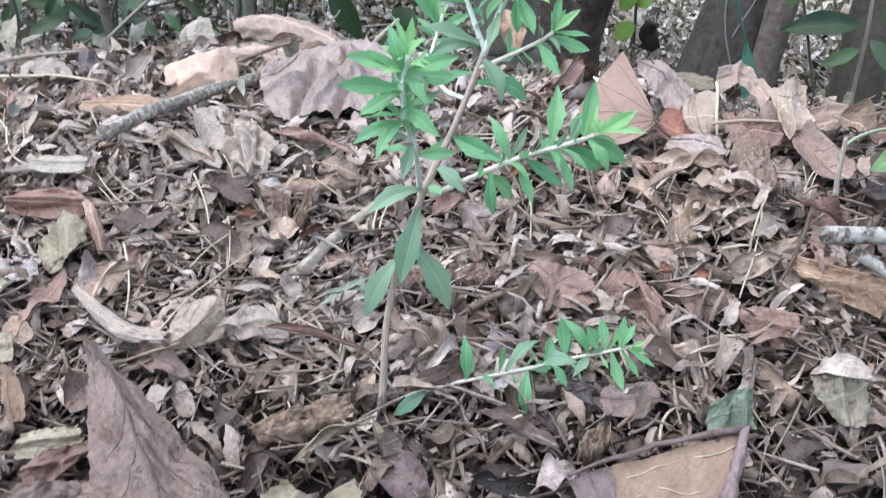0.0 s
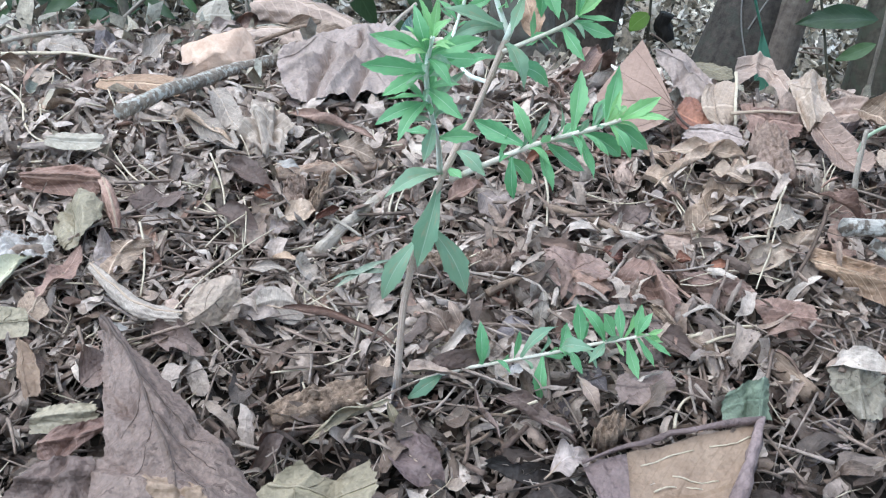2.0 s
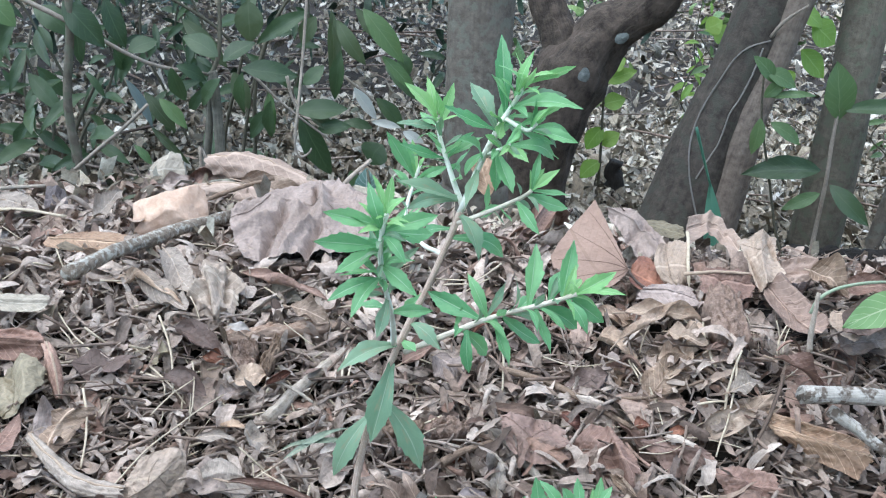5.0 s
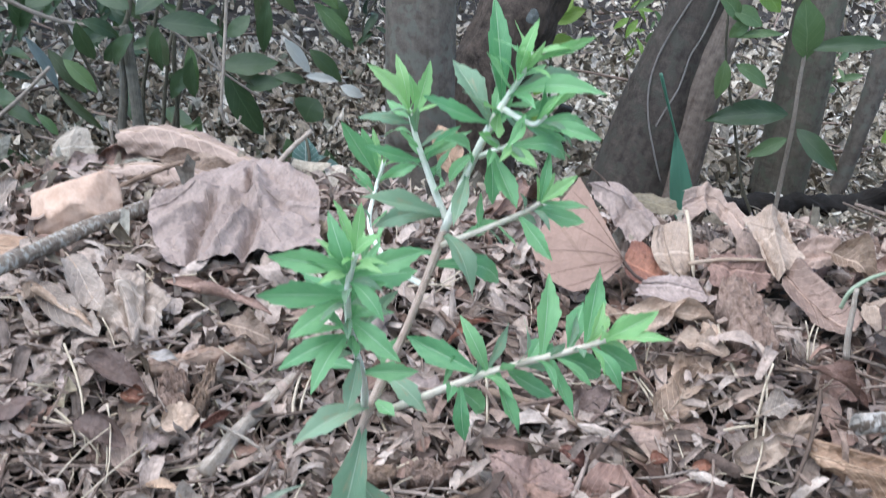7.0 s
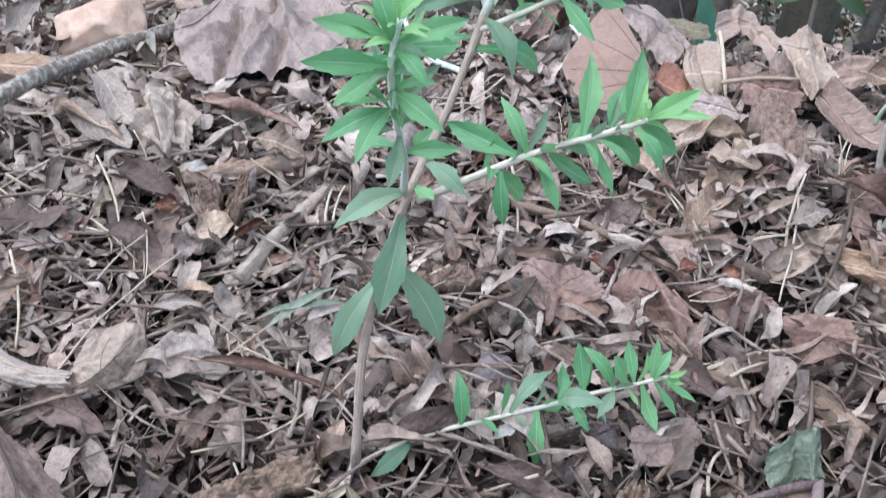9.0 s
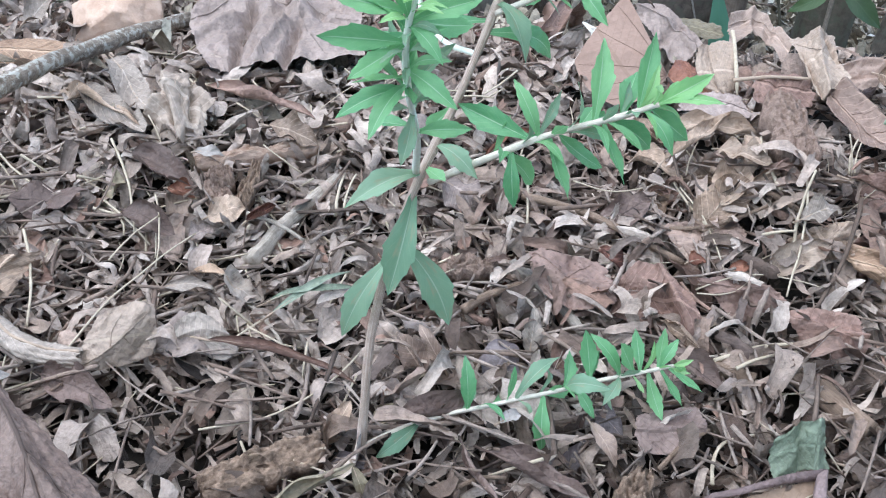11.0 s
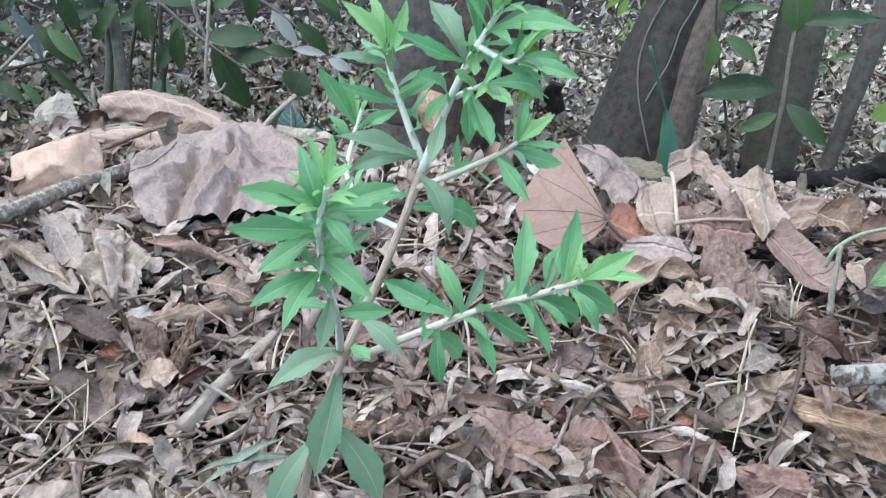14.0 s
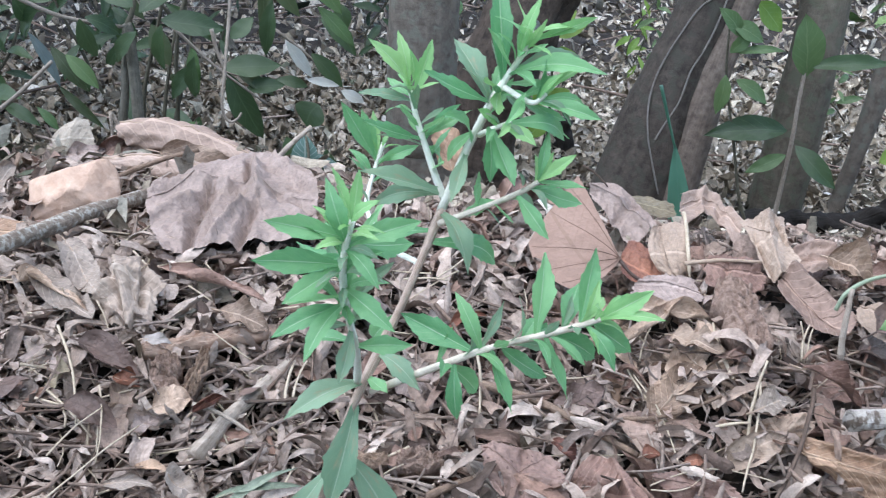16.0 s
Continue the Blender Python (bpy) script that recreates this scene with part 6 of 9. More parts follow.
dead_leaf((0.0326, 0.4914, 0.1485), (0.0460, 0.5154, 0.1533), 0.0190, M_PURPLE, "dark flat leaf behind the low branch", curl=0.2, bend=0.1, face=0.5, shape="oval", crinkle=1)
dead_leaf((0.0640, 0.4998, 0.1509), (0.0805, 0.5120, 0.1544), 0.0191, M_RED, "pinkish brown leaf fragment", curl=0.4, bend=0.1, face=0.4, shape="oval", crinkle=1)
dead_leaf((-0.1861, 0.4492, 0.1487), (-0.1718, 0.4719, 0.1506), 0.0219, M_DARK, "torn brown leaf lying in the litter", curl=0.5, bend=0.1, face=0.4, shape="oval", crinkle=1)
dead_leaf((-0.2072, 0.5514, 0.1625), (-0.1834, 0.5632, 0.1639), 0.0282, M_GREY, "grey beige leaf fragment", curl=0.5, bend=0.1, face=0.5, shape="oval", crinkle=1)
dead_leaf((-0.2458, 0.5592, 0.1572), (-0.2326, 0.5492, 0.1556), 0.0216, M_PALE, "pale decayed leaf patch", curl=0.4, bend=0.1, face=0.25, shape="oval", crinkle=1)
dead_leaf((-0.2026, 0.6173, 0.1661), (-0.1628, 0.6196, 0.1698), 0.0188, M_DARK, "dark flat brown leaf", curl=0.3, bend=0.1, face=0.25, shape="oval", crinkle=1)
dead_leaf((-0.1216, 0.6155, 0.1786), (-0.1098, 0.6105, 0.1733), 0.0160, M_RUST, "dark red-brown curled leaf", curl=1.3, bend=0.1, face=0.25, shape="oval", crinkle=1)
dead_leaf((-0.2953, 0.7196, 0.1911), (-0.2652, 0.7283, 0.1946), 0.0218, M_TAN, "tan leaf fragment lying in the litter", curl=0.6, bend=0.1, face=0.25, shape="oval", crinkle=1)
dead_leaf((-0.3219, 0.8387, 0.1963), (-0.2840, 0.8192, 0.1965), 0.0215, M_PALE, "pale leaf scrap on the crest", curl=0.4, bend=0.1, face=0.6, shape="oval", crinkle=1)
dead_leaf((-0.2410, 0.8088, 0.1962), (-0.2253, 0.8410, 0.2065), 0.0208, M_PALE, "dry pale leaf curled upwards", curl=0.8, bend=0.1, face=0.7, shape="oval", crinkle=1)
dead_leaf((0.0221, 0.6361, 0.1730), (0.0400, 0.6148, 0.1637), 0.0213, M_GREY, "grey leaf fragment under the seedling", curl=0.4, bend=0.1, face=0.4, shape="oval", crinkle=1)
dead_leaf((0.1568, 0.5930, 0.1754), (0.1814, 0.6182, 0.1887), 0.0219, M_TAN, "tan brown dead leaf", curl=0.5, bend=0.1, face=0.4, shape="oval", crinkle=1)
dead_leaf((0.0456, 0.6594, 0.1780), (0.0747, 0.6694, 0.1861), 0.0095, M_RUST, "dark maroon rolled leaf", curl=1.3, bend=0.1, face=0.25, shape="oval", crinkle=1)
dead_leaf((0.1151, 0.8335, 0.1845), (0.1131, 0.8537, 0.2023), 0.0241, M_BROAD, "brown leaf standing up behind the seedling", curl=0.6, bend=0.1, face=0.9, shape="oval", crinkle=1)
dead_leaf((0.0652, 0.8000, 0.2246), (0.0564, 0.8200, 0.2521), 0.0264, M_OCHRE, "orange-brown dead leaf standing up behind the seedling", curl=0.7, bend=0.1, face=0.9, shape="oval", crinkle=1)
dead_leaf((0.1463, 0.9162, 0.1652), (0.0914, 0.7805, 0.2060), 0.0244, M_RED, "crumpled reddish leaf lying in the litter", curl=1, bend=0.1, face=0.6, shape="oval", crinkle=2)
dead_leaf((0.2796, 0.6414, 0.1815), (0.3279, 0.6570, 0.1828), 0.0160, M_GREY, "long grey-brown dead leaf", curl=1, bend=0.1, face=0.25, shape="oval", crinkle=1)
dead_leaf((-0.1636, 0.7211, 0.1940), (-0.1353, 0.6685, 0.1883), 0.0201, M_PALE, "pale bent dead leaf", curl=0.5, bend=0.1, face=0.4, shape="oval", crinkle=1)
dead_leaf((-0.1565, 0.6288, 0.1744), (-0.1437, 0.6358, 0.1798), 0.0186, M_GREY, "grey leaf fragment lying in the litter", curl=0.5, bend=0.1, face=0.25, shape="oval", crinkle=1)
stick("stick", (-0.0773, 0.5719, 0.1602), (-0.0350, 0.6358, 0.1742), 0.0043, M_GREYWOOD, "weathered grey stick lying in the litter", bow=0.03, taper=0.7)
stick("stick", (0.0635, 0.6210, 0.1707), (0.1360, 0.5619, 0.1645), 0.0025, M_BARK, "slender brown stick lying across the litter", bow=0.06, taper=0.7)
stick("stick", (0.1623, 0.6186, 0.1881), (0.2001, 0.5690, 0.1863), 0.0020, M_BARK, "slender brown twig lying in the litter", bow=0.04, taper=0.7)
stub = stick("stick", (0.2143, 0.5170, 0.2144), (0.2961, 0.5400, 0.1957), 0.0046, M_PALEWOOD, "pale weathered stick end with a broken hollow tip", bow=0.02, taper=0.95)
hollow_end(stub, (-1.0, -0.15, 0.05), 0.0038)
stick("stick", (0.2344, 0.5250, 0.1996), (0.2659, 0.5100, 0.1804), 0.0037, M_PALEWOOD, "pale grey side branch of a stick", bow=0.02, taper=0.7)
stick("stick", (0.2494, 0.6000, 0.1957), (0.2536, 0.6100, 0.2318), 0.0019, M_GREYWOOD, "dry straw-coloured stalk standing upright", bow=0.03, taper=0.7)
stick("stick", (0.0522, 0.5721, 0.1586), (0.0794, 0.5189, 0.1537), 0.0033, M_BARKG, "grey-barked stick with flaking bark", bow=0.05, taper=0.7)
stick("stick", (0.0247, 0.5354, 0.1566), (0.0543, 0.5520, 0.1602), 0.0027, M_BARK, "short brown stick lying in the litter", bow=0.05, taper=0.7)
stick("stick", (0.1704, 0.4901, 0.1515), (0.1902, 0.4542, 0.1479), 0.0057, M_BARK, "short brown log piece", bow=0.02, taper=0.9)
stick("stick", (0.1169, 0.5006, 0.1514), (0.1517, 0.4879, 0.1504), 0.0042, M_BARK, "short knobbly brown stick", bow=0.05, taper=0.7)
stick("stick", (-0.0606, 0.9050, 0.1876), (-0.0296, 0.9250, 0.2129), 0.0025, M_GREYWOOD, "broken pale twig pointing upwards", bow=0.03, taper=0.7)
stick("stick", (-0.3563, 0.8256, 0.2062), (-0.2930, 0.8612, 0.2050), 0.0022, M_GREYWOOD, "grey twig at the crest", bow=0.04, taper=0.7)
stick("stick", (-0.3545, 0.8169, 0.1985), (-0.2604, 0.8079, 0.1985), 0.0017, M_STRAW, "pale bent twig lying in the litter", bow=0.05, taper=0.7)
stick("root_fibre", (-0.0890, 0.4576, 0.1539), (-0.0240, 0.4977, 0.1609), 0.0005, M_STRAW, "pale root fibre looping over the litter", bow=-0.12, taper=0.9)
stick("straw", (-0.3286, 0.7478, 0.1991), (-0.2985, 0.7117, 0.1921), 0.0010, M_STRAW, "pale straw lying in the litter", bow=0.05, taper=0.7)
stick("straw", (-0.3030, 0.7203, 0.1950), (-0.2549, 0.6764, 0.1824), 0.0009, M_STRAW, "bent pale straw lying in the litter", bow=-0.2, taper=0.7)
stick("straw", (-0.1541, 0.6447, 0.1934), (-0.1362, 0.5923, 0.1668), 0.0008, M_STRAW, "upright pale straw lying in the litter", bow=0.05, taper=0.7)
stick("straw", (-0.1275, 0.5985, 0.1791), (-0.1239, 0.5760, 0.1617), 0.0006, M_STRAW, "short pale straw lying in the litter", bow=0.05, taper=0.7)
stick("straw", (-0.1863, 0.5824, 0.1747), (-0.1749, 0.5307, 0.1537), 0.0008, M_STRAW, "pale straw leaning on the litter", bow=0.05, taper=0.7)
stick("straw", (-0.1549, 0.5036, 0.1551), (-0.1036, 0.5870, 0.1699), 0.0006, M_STRAW, "long thin straw lying in the litter", bow=0.05, taper=0.7)
stick("straw", (-0.1365, 0.6585, 0.2005), (-0.1274, 0.6417, 0.1839), 0.0005, M_STRAW, "short straw lying in the litter", bow=0.05, taper=0.7)
stick("straw", (-0.1915, 0.6271, 0.1736), (-0.2251, 0.6668, 0.1831), 0.0007, M_STRAW, "straw fragment lying in the litter", bow=0.05, taper=0.7)
stick("straw", (0.0620, 0.6272, 0.1921), (0.0626, 0.5964, 0.1627), 0.0009, M_STRAW, "pale straw standing in the litter", bow=0.05, taper=0.7)
stick("straw", (0.1543, 0.5786, 0.1733), (0.1431, 0.6173, 0.1804), 0.0008, M_STRAW, "bent dry stalk lying in the litter", bow=0.05, taper=0.7)
stick("straw", (0.1519, 0.6265, 0.1801), (0.1591, 0.6365, 0.1954), 0.0005, M_STRAW, "short straw lying in the litter", bow=0.05, taper=0.7)
stick("root_fibre", (0.0906, 0.6256, 0.1774), (0.1374, 0.6238, 0.1771), 0.0005, M_STRAW, "looping thin root lying in the litter", bow=-0.15, taper=0.7)
stick("root_fibre", (0.1353, 0.5352, 0.1673), (0.1969, 0.5315, 0.1688), 0.0004, M_STRAW, "fine tangled rootlet lying in the litter", bow=0.15, taper=0.7)
stick("root_fibre", (0.1344, 0.5310, 0.1679), (0.1641, 0.5426, 0.1691), 0.0004, M_STRAW, "fine rootlet lying in the litter", bow=-0.15, taper=0.7)
stick("straw", (0.2332, 0.6085, 0.1904), (0.2455, 0.6314, 0.1993), 0.0007, M_STRAW, "forked pale straw lying in the litter", bow=0.05, taper=0.7)
stick("straw", (0.2376, 0.6110, 0.1893), (0.2464, 0.6284, 0.1987), 0.0005, M_STRAW, "thin pale straw lying in the litter", bow=0.05, taper=0.7)
stick("straw", (0.1956, 0.5931, 0.1936), (0.2041, 0.5927, 0.2034), 0.0008, M_STRAW, "dry stalk lying in the litter", bow=0.05, taper=0.7)
stick("straw", (0.1880, 0.5572, 0.1744), (0.2003, 0.5779, 0.2086), 0.0009, M_STRAW, "dry upright stalk lying in the litter", bow=0.05, taper=0.7)
stick("straw", (0.1735, 0.5628, 0.1804), (0.1894, 0.5616, 0.1833), 0.0009, M_STRAW, "pale split straw lying in the litter", bow=0.05, taper=0.7)
stick("straw", (0.1898, 0.5893, 0.1915), (0.1923, 0.6337, 0.1993), 0.0011, M_STRAW, "dry bent stalk lying in the litter", bow=0.05, taper=0.7)
stick("stick", (0.0956, 0.4349, 0.1479), (0.1212, 0.4544, 0.1513), 0.0012, M_BARK, "thin bent twig lying in the litter", bow=0.05, taper=0.7)
stick("stick", (0.1154, 0.4268, 0.1470), (0.1400, 0.4527, 0.1494), 0.0009, M_STRAW, "curved pale rib of a leaf", bow=0.2, taper=0.7)
stick("stick", (0.1343, 0.4960, 0.1549), (0.1727, 0.5037, 0.1580), 0.0012, M_STRAW, "bundle of flattened dry stems", bow=0.05, taper=0.7)
stick("stick", (0.1417, 0.4879, 0.1569), (0.1724, 0.4969, 0.1588), 0.0009, M_STRAW, "flattened dry stem lying in the litter", bow=0.05, taper=0.7)
stick("stick", (0.0246, 0.4192, 0.1483), (0.0054, 0.4065, 0.1479), 0.0013, M_BARK, "thin brown twig lying in the litter", bow=0.1, taper=0.7)
stick("stick", (0.0135, 0.4244, 0.1509), (0.0331, 0.4288, 0.1513), 0.0011, M_BARK, "brown twig fragment lying in the litter", bow=0.1, taper=0.7)
dead_leaf((-0.0634, 0.5290, 0.1596), (-0.0269, 0.5452, 0.1696), 0.0049, M_SAGE, "bleached flat grass blade", curl=0.5, bend=0.15, face=0.25, shape="oval", crinkle=0.4)
dead_leaf((-0.0653, 0.5358, 0.1601), (-0.0249, 0.5366, 0.1687), 0.0053, M_SAGE, "pale green flat grass blade", curl=0.5, bend=0.15, face=0.25, shape="oval", crinkle=0.4)
stick("stick", (-0.0783, 0.5445, 0.1575), (-0.0587, 0.5124, 0.1551), 0.0013, M_GREYWOOD, "thin grey twig lying in the litter", bow=0.05, taper=0.7)
stick("stick", (-0.0801, 0.5960, 0.1754), (-0.0512, 0.5816, 0.1679), 0.0012, M_GREYWOOD, "thin grey twig across a stick", bow=0.05, taper=0.7)
stick("straw", (0.0689, 0.7092, 0.2064), (0.0475, 0.6887, 0.2002), 0.0007, M_STRAW, "pale straw behind the seedling", bow=0.05, taper=0.7)
stick("straw", (0.0288, 0.6983, 0.1942), (0.0547, 0.6964, 0.1946), 0.0007, M_STRAW, "white straw lying in the litter", bow=0.05, taper=0.7)
stick("straw", (0.0084, 0.5526, 0.1599), (0.0214, 0.5517, 0.1695), 0.0004, M_STRAW, "thin pale straw lying in the litter", bow=0.05, taper=0.7)
chip("wood_chip", (-0.1097, 0.6330, 0.1819), (-0.0478, 0.6576, 0.1796), 0.0098, 0.0060, M_CHIP, "flat split wood chip with a reddish face", face=0.2)
chip("bark_chip", (-0.0847, 0.4293, 0.1456), (-0.0398, 0.4498, 0.1470), 0.0187, 0.0080, M_BARKCHIP, "rough grey-brown bark chip", face=0.2)
chip("bark_chip", (-0.0162, 0.5681, 0.1564), (0.0145, 0.5685, 0.1568), 0.0103, 0.0060, M_BARKCHIP, "dark bark fragment lying in the litter", face=0.2)
chip("bark_chip", (0.0195, 0.5665, 0.1557), (0.0411, 0.5649, 0.1558), 0.0128, 0.0100, M_REDBARK, "round lump of brown bark", face=0.2)
chip("bark_chip", (0.0770, 0.4156, 0.1419), (0.0870, 0.4309, 0.1438), 0.0132, 0.0100, M_BARKCHIP, "small lump of bark", face=0.2)
chip("bark_chip", (-0.1010, 0.6213, 0.1781), (-0.0880, 0.6005, 0.1689), 0.0130, 0.0060, M_REDBARK, "crumbling reddish bark piece", face=0.2)
dead_leaf((-0.1852, 0.4820, 0.1615), (-0.1703, 0.4851, 0.1615), 0.0070, M_WHITE, "white flake lying in the litter", curl=0.5, bend=0.1, face=0.5, shape="oval", crinkle=1.5)
dead_leaf((0.0317, 0.4522, 0.1589), (0.0411, 0.4565, 0.1589), 0.0064, M_WHITE, "small white flake lying in the litter", curl=0.5, bend=0.1, face=0.5, shape="oval", crinkle=1.5)
dead_leaf((-0.1084, 0.6298, 0.1938), (-0.0937, 0.6268, 0.1916), 0.0081, M_WHITE, "silvery flaky mould patch", curl=0.5, bend=0.1, face=0.5, shape="oval", crinkle=1.5)
stick("stick", (-0.0885, 0.9550, 0.1689), (-0.0847, 0.9600, 0.1840), 0.0032, M_TANW, "short broken stub of a leaf stalk", bow=0.05, taper=0.7)
stick("stick", (-0.1724, 0.8500, 0.1931), (-0.1078, 0.8700, 0.2126), 0.0023, M_BARK, "thin brown stalk across dead leaves", bow=0.04, taper=0.7)
dead_leaf((-0.2343, 0.9850, 0.1580), (-0.2325, 0.9900, 0.1819), 0.0245, M_GREY, "grey dead leaf standing behind another", curl=0.4, bend=0.1, face=0.95, shape="oval", crinkle=1)
stick("stick", (-0.1846, 0.9550, 0.2117), (-0.1834, 0.9550, 0.1745), 0.0014, M_GREYWOOD, "dry stalk bent into a loop", bow=-0.35, taper=0.9)
stick("stick", (-0.1846, 0.9550, 0.2117), (-0.1790, 0.9570, 0.1967), 0.0014, M_GREYWOOD, "dry curved leaf stalk", bow=0.3, taper=0.9)
stick("stick", (-0.2120, 0.6500, 0.2190), (-0.1280, 0.8450, 0.1930), 0.0052, M_LICHEN, "straight stick with grey lichen-crusted bark", bow=0.02, taper=0.9)
stone("angular pinkish-orange stone resting on dead leaves", (-0.1815, 0.8180, 0.1955), (0.036, 0.031, 0.0315), M_STONE, 9)
dead_leaf((-0.1730, 0.7800, 0.1851), (-0.1539, 0.8000, 0.1740), 0.0231, M_RED, "brown leaf tucked under a stick", curl=0.4, bend=0.1, face=0.6, shape="oval", crinkle=1)
dead_leaf((-0.1164, 0.7282, 0.1930), (-0.0921, 0.7141, 0.1921), 0.0151, M_GREY, "curled grey leaf edge below the crest", curl=1, bend=0.1, face=0.6, shape="oval", crinkle=1.8)
dead_leaf((-0.1083, 0.8700, 0.1490), (-0.1012, 0.8200, 0.1413), 0.0107, M_RED, "narrow brown rolled leaf hanging down", curl=1.3, bend=0.1, face=0.8, shape="oval", crinkle=1)
dead_leaf((0.1489, 0.6630, 0.1900), (0.2015, 0.6472, 0.1945), 0.0167, M_TAN, "long dead leaf with a pale curled edge", curl=1, bend=0.1, face=0.5, shape="oval", crinkle=1)
chip("bark_chip", (0.2080, 0.6620, 0.2020), (0.2040, 0.6020, 0.1930), 0.0270, 0.0130, M_REDBARK, "rough reddish-brown bark chunk", face=0.4)
dead_leaf((0.2728, 0.6273, 0.1804), (0.3214, 0.6448, 0.1802), 0.0205, M_GREY, "grey-brown dead leaf with ribbed edge", curl=0.7, bend=0.1, face=0.4, shape="oval", crinkle=1.8)
dead_leaf((0.1784, 0.6110, 0.1873), (0.1869, 0.6408, 0.1988), 0.0155, M_TAN, "tan leaf rolled into a tube end", curl=0.8, bend=0.1, face=0.7, shape="oval", crinkle=1)
dead_leaf((0.1483, 0.5832, 0.1729), (0.1777, 0.6027, 0.1895), 0.0248, M_TAN, "light brown dead leaf", curl=0.4, bend=0.1, face=0.5, shape="broad", crinkle=1)
dead_leaf((0.1895, 0.5620, 0.1885), (0.2100, 0.5614, 0.1908), 0.0155, M_PALE, "small pale crumpled leaf", curl=0.7, bend=0.1, face=0.5, shape="oval", crinkle=2.2)
dead_leaf((0.1355, 0.5540, 0.1684), (0.1465, 0.5545, 0.1708), 0.0106, M_RUST, "crumpled rust-red leaf lying in the litter", curl=1, bend=0.1, face=0.5, shape="oval", crinkle=2.2)
dead_leaf((0.1551, 0.5482, 0.1700), (0.1654, 0.5486, 0.1726), 0.0084, M_RUST, "small rust-red leaf fragment", curl=0.8, bend=0.1, face=0.5, shape="oval", crinkle=1)
stick("stick", (0.2266, 0.5773, 0.1925), (0.1860, 0.5175, 0.1651), 0.0013, M_DARKTWIG, "dark brown slender stem", bow=0.05, taper=0.7)
stick("stick", (0.1296, 0.5834, 0.1717), (0.1806, 0.5802, 0.1871), 0.0013, M_BARK, "curved thin brown stem", bow=-0.08, taper=0.7)
stick("straw", (0.2007, 0.5878, 0.2016), (0.1770, 0.5305, 0.1658), 0.0007, M_STRAW, "long dry pale stem with knots", bow=0.05, taper=0.7)
stick("straw", (0.1444, 0.6098, 0.1818), (0.1526, 0.5506, 0.1685), 0.0005, M_STRAW, "long pale dry root", bow=0.05, taper=0.7)
stick("straw", (0.2334, 0.6186, 0.2086), (0.2360, 0.6104, 0.1876), 0.0005, M_STRAW, "upright pale straw lying in the litter", bow=0.05, taper=0.7)
dead_leaf((-0.1417, 0.6374, 0.1843), (-0.1076, 0.6174, 0.1761), 0.0201, M_DARK, "curved dark brown dead leaf", curl=0.8, bend=0.15, face=0.5, shape="oval", crinkle=1)
dead_leaf((-0.0791, 0.5907, 0.1706), (-0.0664, 0.6006, 0.1755), 0.0138, M_RUST, "rust-orange leaf curled into a ring", curl=1.4, bend=0.1, face=0.6, shape="oval", crinkle=1)
dead_leaf((-0.1028, 0.5617, 0.1642), (-0.0871, 0.5572, 0.1636), 0.0072, M_OCHRE, "small orange leaf fragment", curl=0.8, bend=0.1, face=0.4, shape="oval", crinkle=1)
dead_leaf((-0.1007, 0.5972, 0.1723), (-0.0819, 0.6010, 0.1725), 0.0146, M_TAN, "beige torn leaf fragments", curl=0.4, bend=0.1, face=0.4, shape="oval", crinkle=2)
dead_leaf((-0.1092, 0.5833, 0.1689), (-0.0974, 0.5928, 0.1718), 0.0115, M_GREY, "torn beige leaf scrap", curl=0.4, bend=0.1, face=0.4, shape="oval", crinkle=2)
chip("bark_chip", (-0.1013, 0.6200, 0.1743), (-0.0892, 0.6230, 0.1754), 0.0169, 0.0120, M_REDBARK, "round brown bark lump", face=0.2)
chip("bark_chip", (-0.0843, 0.6041, 0.1705), (-0.0776, 0.6339, 0.1787), 0.0090, 0.0080, M_BARKCHIP, "grey bark piece on end", face=0.5)
dead_leaf((-0.1161, 0.5492, 0.1622), (-0.0912, 0.5462, 0.1602), 0.0110, M_PALE, "pale curved leaf shard", curl=0.9, bend=0.15, face=0.25, shape="oval", crinkle=1)
dead_leaf((-0.0877, 0.5489, 0.1627), (-0.0685, 0.5436, 0.1610), 0.0163, M_PALE, "pale ruffled dead leaf", curl=0.6, bend=0.1, face=0.4, shape="oval", crinkle=2.4)
dead_leaf((-0.1610, 0.6806, 0.1923), (-0.1357, 0.6484, 0.1886), 0.0193, M_PALE, "pale bent dry leaf", curl=0.6, bend=0.1, face=0.4, shape="oval", crinkle=1)
dead_leaf((-0.1565, 0.6224, 0.1745), (-0.1449, 0.6210, 0.1783), 0.0184, M_OLIVE, "olive-grey dead leaf lying in the litter", curl=0.5, bend=0.1, face=0.4, shape="oval", crinkle=1)
stick("straw", (-0.1435, 0.5649, 0.1674), (-0.1222, 0.5888, 0.1785), 0.0005, M_STRAW, "long pale straw lying in the litter", bow=0.05, taper=0.7)
stick("straw", (-0.1253, 0.6009, 0.1836), (-0.1214, 0.5642, 0.1638), 0.0005, M_STRAW, "thin pale straw lying in the litter", bow=0.05, taper=0.7)
stick("straw", (-0.0543, 0.6307, 0.1800), (-0.0742, 0.6379, 0.1930), 0.0005, M_STRAW, "short pale straw lying in the litter", bow=0.05, taper=0.7)
stick("straw", (-0.0362, 0.6043, 0.1688), (-0.0313, 0.6301, 0.1797), 0.0009, M_STRAW, "pale dry stalk lying in the litter", bow=0.05, taper=0.7)
stick("straw", (-0.0321, 0.6076, 0.1699), (-0.0255, 0.6302, 0.1794), 0.0007, M_STRAW, "pale dry stalk lying in the litter", bow=0.05, taper=0.7)
